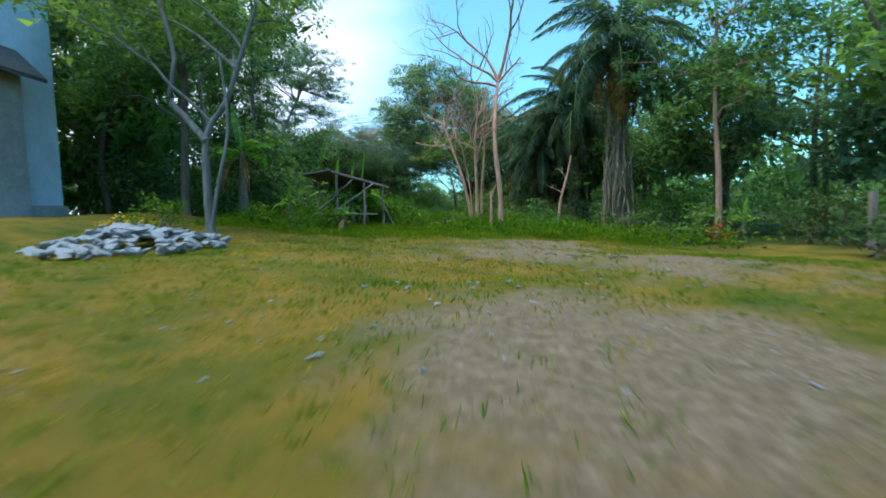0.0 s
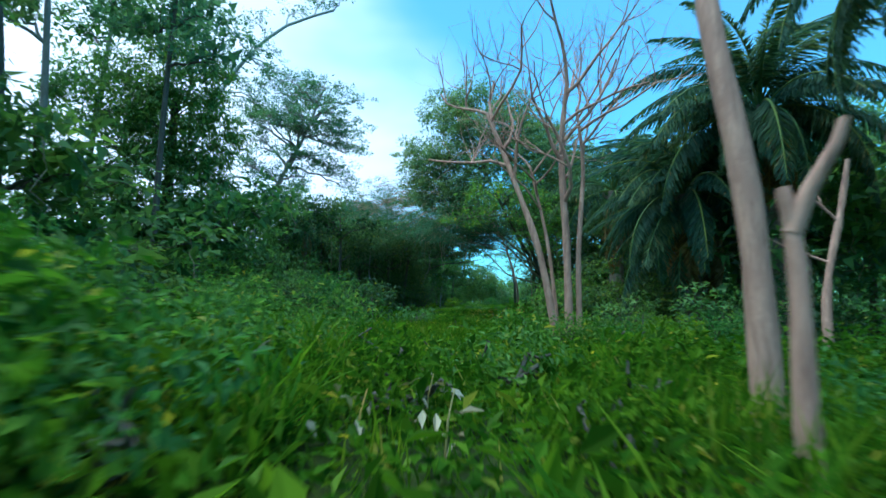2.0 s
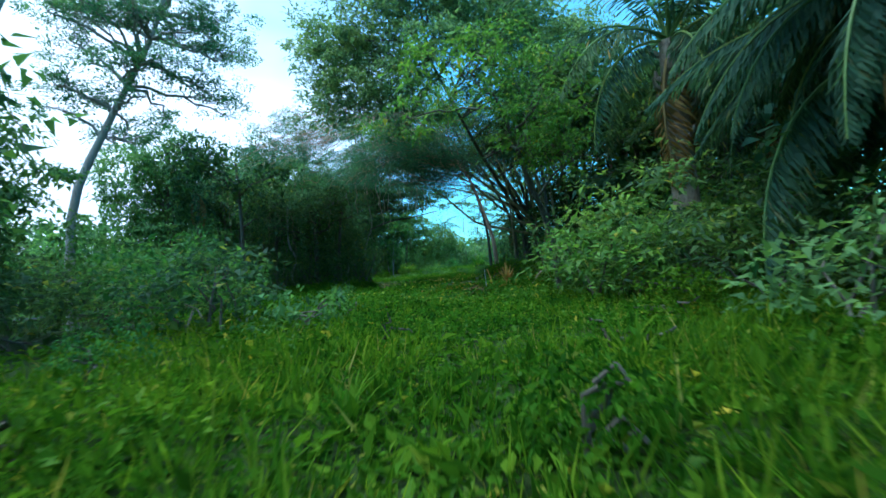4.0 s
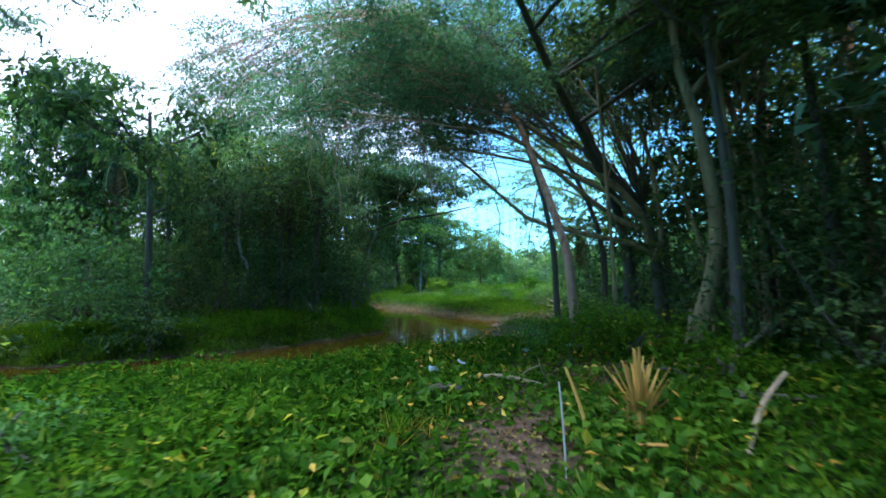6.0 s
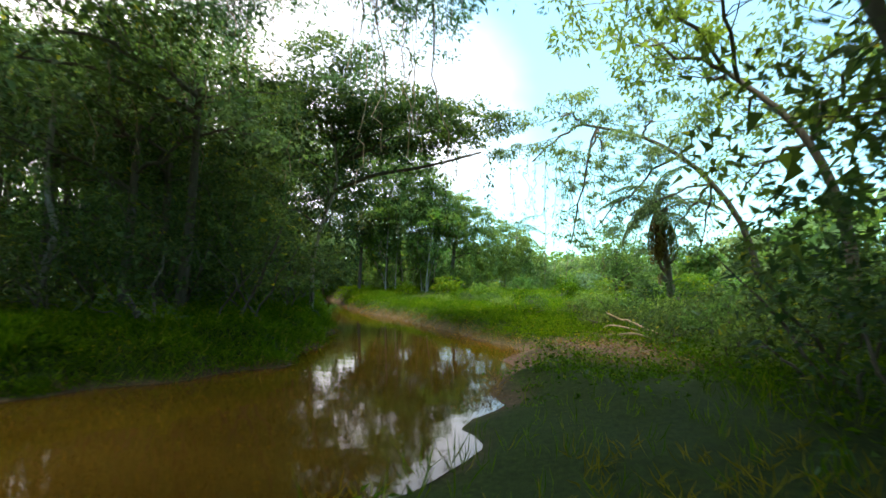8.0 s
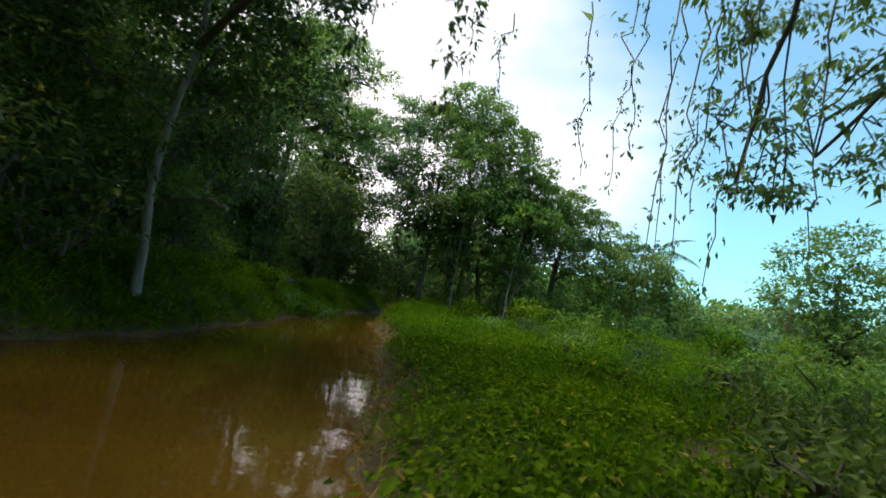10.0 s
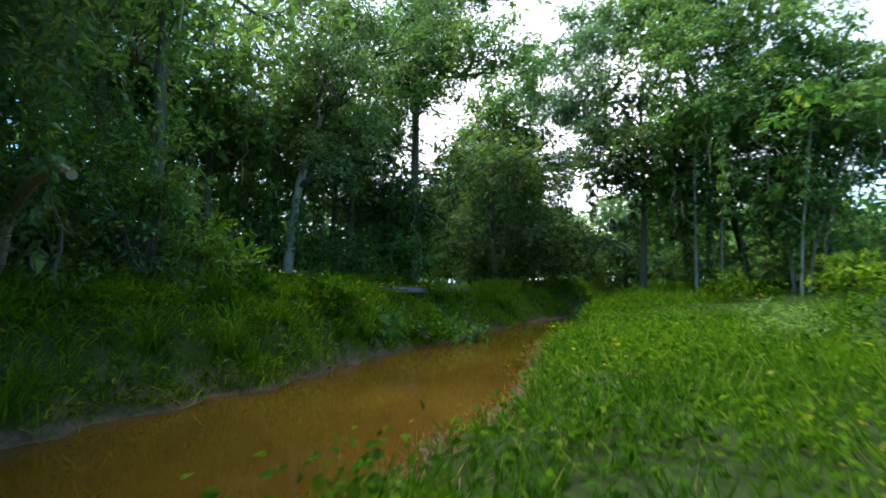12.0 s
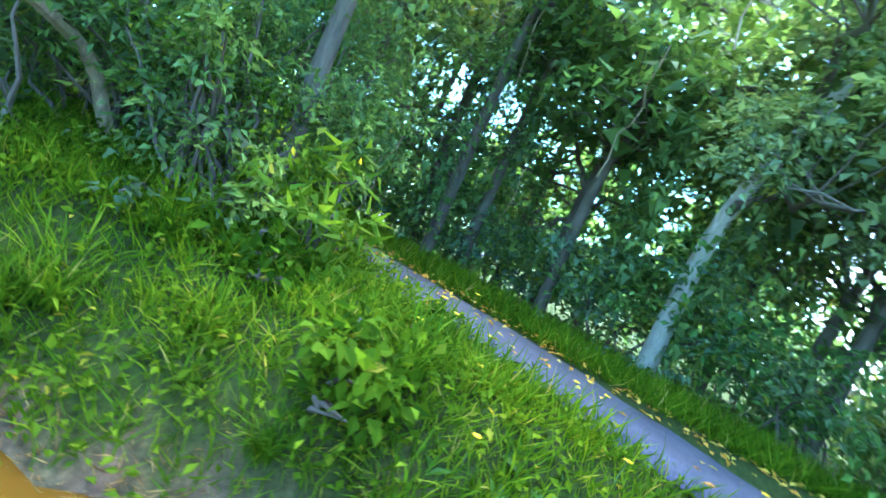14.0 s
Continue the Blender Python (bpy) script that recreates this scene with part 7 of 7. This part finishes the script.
cx, cy = cx[ok], cy[ok]
ch = rg.uniform(5, 11, len(cx)) * (1 - 0.45 * ((cx > -20) & (cy > 100)))
cc = np.stack([cx, cy, land(cx, cy)], -1)
k = 7
pc = np.repeat(cc, k, 0)
pc = pc + np.stack([rg.normal(0, 1.9, len(pc)), rg.normal(0, 1.9, len(pc)), np.repeat(ch, k) * rg.random(len(pc)) ** 0.5], -1)
far.add(*puff_leaves(pc, np.full(len(pc), 1.8), 5, 1.3, rg, slim=0.6))
bx = np.concatenate([np.linspace(-75, 22, 90), np.linspace(22, 30, 20), np.full(20, 30.0)])
by = np.concatenate([np.linspace(104, 124, 40), np.linspace(124, 116, 50), np.linspace(116, 92, 20), np.linspace(92, 40, 20)]) + rg.normal(0, 2.5, 130)
bh = np.interp(bx, [-75, -45, -30, -10, 10, 30], [14, 9, 6.5, 5, 4.5, 8]) * rg.uniform(0.7, 1.15, 130)
bc = np.repeat(np.stack([bx, by, land(bx, by)], -1), 22, 0)
bc = bc + np.stack([rg.normal(0, 1.7, len(bc)), rg.normal(0, 1.7, len(bc)), np.repeat(bh, 22) * rg.random(len(bc)) ** 0.8], -1)
far.add(*puff_leaves(bc, np.full(len(bc), 1.0), 9, 0.6, rg))
tagged(part("distant_woods", far, M_leaf_dark), "distant dark green woods round the place", "woods", kind="stuff")

# ---------------------------------------------------------------- low growth
def near_path(x, y):
    px = np.interp(y, [0, 16, 22, 25, 38, 45, 59, 63, 66, 70, 73.7, 76], [0, 0, -0.7, -1.3, -1.2, -1.3, -0.9, -1.1, -2, -4, -7, -11])
    return np.abs(x - px)


def dry_land(x, y):
    return (river_at(x, y)[0] > 0.25) & (lane_at(x, y) > 0.95)


def mottle(x, y):
    return 0.5 + 0.5 * np.sin(x * 1.9 + 1.6 * np.sin(y * 0.9 + 0.4)) * np.sin(y * 1.4 + 1.3 * np.sin(x * 1.1))


def keep_dry(x, y):
    return keep_lawn(x, y) * np.clip(1.5 - 2.2 * mottle(x, y), 0.05, 1)


def keep_lawn(x, y):
    return np.clip(0.95 - sand_at(x, y) * 1.1, 0.2, 1) * dry_land(x, y)


def keep_weeds(x, y):
    on = ease(y + 0.25 * x, 14.5, 17.5) * (1 - ease(y, 58, 60))
    return on * dry_land(x, y) * (1 - 0.93 * mud_at(x, y))


def h_weeds(x, y):
    d = near_path(x, y)
    h = 0.46 - 0.2 * ease(y, 22, 30)
    return h * 0.85 * (0.6 + 0.9 * ease(d, 0.8, 3.0)) * (0.45 + 0.55 * ease(river_at(x, y)[0], 1, 5))


def keep_meadow(x, y):
    d, side = river_at(x, y)
    return (side < 0) * ease(y, 57, 60) * dry_land(x, y) * np.clip(1.15 - 1.3 * mud_at(x, y), 0.14, 1) * ease(d, 0.25, 0.8 + 0.3 * (y < 63.5))


def h_meadow(x, y):
    return (0.16 + 0.28 * ease(near_path(x, y), 0.6, 2.5) + 0.15 * ease(y, 76, 84)) * (0.2 + 0.8 * np.maximum(ease(river_at(x, y)[0], 0.4, 1.8), ease(y, 64.5, 67)))


def keep_far_bank(x, y):
    d, side = river_at(x, y)
    return (side > 0) * (d < 9) * (d > 0.1) * (lane_at(x, y) > 1.05)


blades("lawn_grass", 80000, (-8, 7, -0.5, 18), lambda x, y: 0.08 + 0.1 * ease(y, 12, 17), M_grass, "short rough green and yellowing grass", 601, lambda x, y: keep_lawn(x, y) * np.clip(0.15 + 1.5 * mottle(x, y), 0, 1), 0.012)
blades("dry_grass", 82000, (-6, 5, -0.5, 18), lambda x, y: 0.07 + 0.12 * ease(y, 13, 17), M_dry, "yellow-brown dry grass over the clearing", 602, keep_dry, 0.011, 0.7)
blades("lawn_grass", 42000, (-6.5, 1.2, 11.2, 17.5), lambda x, y: 0.15 + 0.1 * mottle(x * 1.7, y * 1.7), M_grass, "longer green grass before the shed", 624, lambda x, y: keep_lawn(x, y) * ease(y - 0.3 * x, 11.6, 12.7) * np.clip(0.3 + mottle(x, y), 0, 1), 0.013, 0.6)
cover("weeds", 8800, (-5, 3.5, 15, 52), 0.085, h_weeds, M_weed, "knee-high leafy green weeds", 603, keep_weeds, per=11)
cover("weeds", 4600, (-11, 10, 15, 58), 0.15, h_weeds, M_weed, "taller leafy green weeds beside the way", 613, lambda x, y: keep_weeds(x, y) * (near_path(x, y) > 2.0), per=9)
blades("dead_grass", 14000, (-5, 4, 41, 56), lambda x, y: 0.24 + 0 * x, M_dry, "straw-brown dead grass among the creepers", 619, lambda x, y: keep_weeds(x, y) * np.clip(1.3 - 2 * mottle(x, y), 0, 1), 0.014, 0.9)
cover("leaf_litter", 11000, (-4, 3, 42, 67), 0.07, lambda x, y: 0.03 + 0 * x, M_deadleaf, "brown fallen leaves on the muddy bank", 620, lambda x, y: mud_at(x, y) * (river_at(x, y)[0] > 1.0), per=4, slim=0.6, upright=0.0, clump=0.5)
cover("weeds", 1500, (-13, -3, 44, 49.5), 0.14, lambda x, y: 0.3 + 0.15 * mottle(x, y), M_weed, "rough weeds in front of the creek", 621, keep_weeds, per=11, slim=0.5)
cover("weeds", 4200, (-6, 4, 36, 52), 0.1, lambda x, y: h_weeds(x, y) * 1.2, M_weed, "rough creeping weeds near the creek", 614, keep_weeds, per=10, slim=0.6)
cover("broad_weeds", 1300, (-5, 4, 17, 34), 0.2, lambda x, y: h_weeds(x, y) * 1.0, M_weed, "large-leaved green weeds along the way", 615, keep_weeds, per=6, slim=0.42, upright=0.7)
cover("broad_weeds", 1700, (-6, 7, 16, 50), 0.125, lambda x, y: h_weeds(x, y) * 1.1, M_leaf_bright, "broad-leaved bright green weeds", 604, keep_weeds, per=7, slim=0.55, upright=0.5)
cover("broad_weeds", 1100, (-4.5, 1.0, 40.5, 47), 0.12, lambda x, y: 0.2 + 0.25 * mottle(x, y), M_leaf_bright, "round-leaved bright weeds near the creek", 623, lambda x, y: keep_weeds(x, y) * (mottle(x * 0.9, y * 0.9) > 0.45), per=8, slim=0.75, upright=0.4)
blades("tall_grass", 9000, (-4, 3, 18, 34), lambda x, y: 0.34 + 0.2 * ease(near_path(x, y), 0.3, 1.2), M_grass, "long arching grass blades among the weeds", 616, keep_weeds, 0.016, 0.45)
blades("tall_grass", 46000, (-8, 7, 15, 58), lambda x, y: 0.26 + 0.22 * ease(near_path(x, y), 0.5, 2), M_grass, "tall green grass among the weeds", 605, lambda x, y: keep_weeds(x, y) * (1 - 0.6 * ease(y, 38, 43)), 0.012, 0.4)
cover("creeping_vine", 12500, (-14, 7, 57, 84), 0.075, h_meadow, M_weed, "creeping leafy vine carpet on the near bank", 606, keep_meadow, per=11, slim=0.6)
cover("creeping_vine", 4200, (-6, 2.5, 63, 71.5), 0.065, lambda x, y: 0.1 + 0.3 * mottle(x * 1.3, y * 1.3), M_weed, "lumpy leafy creepers beside the creek", 622, keep_meadow, per=13, slim=0.6)
blades("meadow_grass", 85000, (-20, 10, 58, 96), lambda x, y: 0.2 + 0.25 * ease(near_path(x, y), 0.5, 2.5), M_grass, "lush green meadow grass", 607, keep_meadow, 0.014, 0.45)
blades("meadow_grass", 42000, (-10.5, 1.5, 66, 79), lambda x, y: 0.16 + 0.16 * mottle(x * 1.4, y * 1.4), M_grass, "thick grass and herbs where the bank narrows", 625, keep_meadow, 0.016, 0.7)
blades("bank_grass", 60000, (-32, -13, 80, 106), lambda x, y: 0.42 + 0 * x, M_grass, "rough grass where the creek narrows", 626, dry_land, 0.03, 0.6)
cover("bank_herbs", 17000, (-18, -7, 52, 86), 0.095, lambda x, y: 0.18 + 0.2 * ease(river_at(x, y)[0], 1.0, 2.0), M_weed, "low green herbs on the far bank", 608, keep_far_bank, per=9)
blades("bank_grass", 280000, (-20, -6.5, 51, 90), lambda x, y: 0.32 + 0.12 * ease(river_at(x, y)[0], 1.0, 2.0), M_grass, "thick grass on the far bank", 609, keep_far_bank, 0.018, 0.65)
rg = np.random.default_rng(88)
n = 0
while n < 46:
    u = rg.uniform(52, 86)
    v = rg.uniform(-20, -7)
    d, s = river_at(np.array([v]), np.array([u]))
    if s[0] > 0 and 0.2 < d[0] < 1.5:
        tussock((v, u), rg.uniform(0.5, 0.95), 90, M_grass, "arching green grass tussock on the bank", 700 + n)
        n += 1
for k, (x, y) in enumerate([(-0.95, 24.6), (-0.5, 25.3), (-1.8, 26.6), (0.1, 26.0), (-2.4, 23.4), (-3.2, 25.2), (-0.3, 23.2), (0.9, 22.6), (-1.9, 20.4), (-3.0, 28.2), (-0.9, 28.4), (-4.0, 27), (2.4, 23.8), (-2.2, 31), (0.2, 32), (-1.4, 18.6), (1.9, 19.0), (-2.8, 17.0), (0.2, 17.4), (-0.8, 43.6), (-2.4, 44.6), (-3.4, 47.4), (-4.6, 48.6), (0.4, 45.0), (-3.0, 42.2)]):
    tussock((x, y), (0.55 if y < 40 else 0.3) + 0.35 * ((k * 37) % 10) / 10, 60, M_grass, "upright green grass tuft among the weeds", 760 + k, "grass tufts in the weeds")
# creeper with yellowish leaves over the overhanging shrubs
for k, (x, y, z, h) in enumerate([(-13.5, 69.4, 2.8, 1.2), (-14.0, 70.6, 2.3, 1.1), (-13.2, 67.6, 2.6, 1.2), (-14.2, 71.4, 1.5, 0.9), (-13.7, 68.2, 3.5, 1.2)]):
    bush("creeper", (x, y, z - h * 0.6), (h * 0.8, h * 0.8, h), M_leaf_bright, 0.075, 26, "yellow-green creeper climbing over the shrubs", "creeper", 470 + k, 0.42, 0.3, "creepers over the shrubs", 5, 0.5)
# dry roots and dead grass hanging at the waterline
def keep_roots(x, y):
    d, side = river_at(x, y)
    return (d > 0.0) * (d < np.where(side > 0, 0.3, 0.6)) * (y > 58)


blades("dry_roots", 150000, (-18, -2.5, 56, 84), lambda x, y: 0.2 + 0 * x, M_deadleaf, "grey-brown dead grass and roots along the waterline", 617, keep_roots, 0.012, 1.1)
# shrubs and weeds on the far bank, with small yellow flowers
rg = np.random.default_rng(618)
for k, (x, y, h) in enumerate([(-13.9, 74.0, 0.7), (-14.6, 76.6, 0.6), (-14.0, 72.4, 0.5), (-15.2, 73.6, 0.4), (-15.5, 71.0, 0.5)]):
    bush("broadleaf_weed", (x, y), (h * 0.8, h * 0.8, h * 0.8), M_weed, 0.15, 12, "broad-leaved green weed clump on the bank", "plant", 640 + k, 0.3, 0.22, "broad-leaved weeds on the bank", 3, 0.62)
for k in range(26):
    y = rg.uniform(69, 80)
    x = float(np.interp(y, [69, 74, 80], [-14.6, -15.4, -17.2])) + rg.normal(0, 0.8)
    z, h = ground_z(x, y), rg.uniform(0.22, 0.4)
    t = thing("yellow_flower", (x, y, z), "small orange-yellow flower on a thin stalk", "flower", "yellow flowers on the bank")
    part("stalk", Geo().add(*tube([(0, 0, 0), (0.01, 0, h * 0.5), (0.03, 0.02, h)], 0.005, 4)), M_stem, t)
    a = np.arange(6) * 1.05
    part("petals", Geo().add(*leaf_quads(np.tile((0.03, 0.02, h), (6, 1)), np.stack([np.cos(a), np.sin(a), 0 * a + 0.3], -1), np.tile((0, 0, 1.0), (6, 1)), np.full(6, 0.05), 0.035)), M_yellow, t)
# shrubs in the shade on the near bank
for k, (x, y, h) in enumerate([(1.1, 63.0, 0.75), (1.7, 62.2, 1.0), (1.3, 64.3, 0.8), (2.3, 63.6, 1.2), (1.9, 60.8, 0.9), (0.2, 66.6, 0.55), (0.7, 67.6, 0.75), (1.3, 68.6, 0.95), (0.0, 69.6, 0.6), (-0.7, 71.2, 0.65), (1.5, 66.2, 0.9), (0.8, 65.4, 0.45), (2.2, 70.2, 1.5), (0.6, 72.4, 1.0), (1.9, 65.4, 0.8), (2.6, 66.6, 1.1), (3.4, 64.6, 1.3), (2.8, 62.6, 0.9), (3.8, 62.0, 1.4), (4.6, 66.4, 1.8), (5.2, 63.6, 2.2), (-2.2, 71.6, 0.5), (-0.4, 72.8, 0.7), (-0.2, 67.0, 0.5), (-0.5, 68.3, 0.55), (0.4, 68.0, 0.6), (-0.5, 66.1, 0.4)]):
    bush("bank_shrub", (x, y), (h * 0.85, h * 0.85, h * 0.85), (M_leaf_shaded, M_leaf_dark, M_leaf_shaded)[k % 3], 0.1, 32, "dark leafy shrub with creepers on the near bank", "shrub", 660 + k, 0.36, 0.28, "shrubs on the near bank", 4)
# lumps of creepers and herbs over the meadow
rg = np.random.default_rng(671)
spots = [(-1.35, 71.0), (-0.9, 70.3)]
while len(spots) < 34:
    x, y = rg.uniform(-8, 4.5), rg.uniform(64.5, 82)
    if float(near_path(np.array([x]), np.array([y]))[0]) > 1.3 and float(keep_meadow(np.array([x]), np.array([y]))[0]) > 0.6:
        spots.append((x, y))
for k, (x, y) in enumerate(spots):
    h = rg.uniform(0.3, 0.55) + 0.02 * max(0.0, y - 70)
    bush("meadow_clump", (x, y), (h * 1.1, h * 1.1, h * 0.8), (M_leaf_shaded, M_weed, M_leaf_bright, M_leaf_dark)[k % 4], 0.085, 26, ("dark leafy clump on the meadow", "green herb clump on the meadow", "bright yellow-green clump on the meadow", "dark leafy clump on the meadow")[k % 4], "plant", 680 + k, 0.3, 0.24, "leafy clumps on the meadow", 3)
# fallen yellow and orange leaves along the lane
rg = np.random.default_rng(97)
m = 900
i0 = rg.integers(30, 150, m)
off = np.where(rg.random(m) < 0.7, rg.normal(1.0, 0.12, m), rg.uniform(-1, 2.4, m))
lx, ly = LANE[i0, 0] + ln[i0, 0] * off + rg.normal(0, 0.4, m), LANE[i0, 1] + ln[i0, 1] * off + rg.normal(0, 0.4, m)
p = np.stack([lx, ly, np.maximum(land(lx, ly), lane_z[i0] + 0.06) + 0.03], -1)
d = unit(np.concatenate([rg.normal(0, 1, (m, 2)), rg.normal(0.1, 0.2, (m, 1))], 1))
tagged(part("fallen_leaves", Geo().add(*leaf_quads(p, d, np.array([0, 0, 1.0]) + rg.normal(0, 0.3, (m, 3)), rg.uniform(0.07, 0.15, m), 0.06)), M_litter), "orange and yellow fallen leaves along the lane", "fallen leaves", kind="stuff")
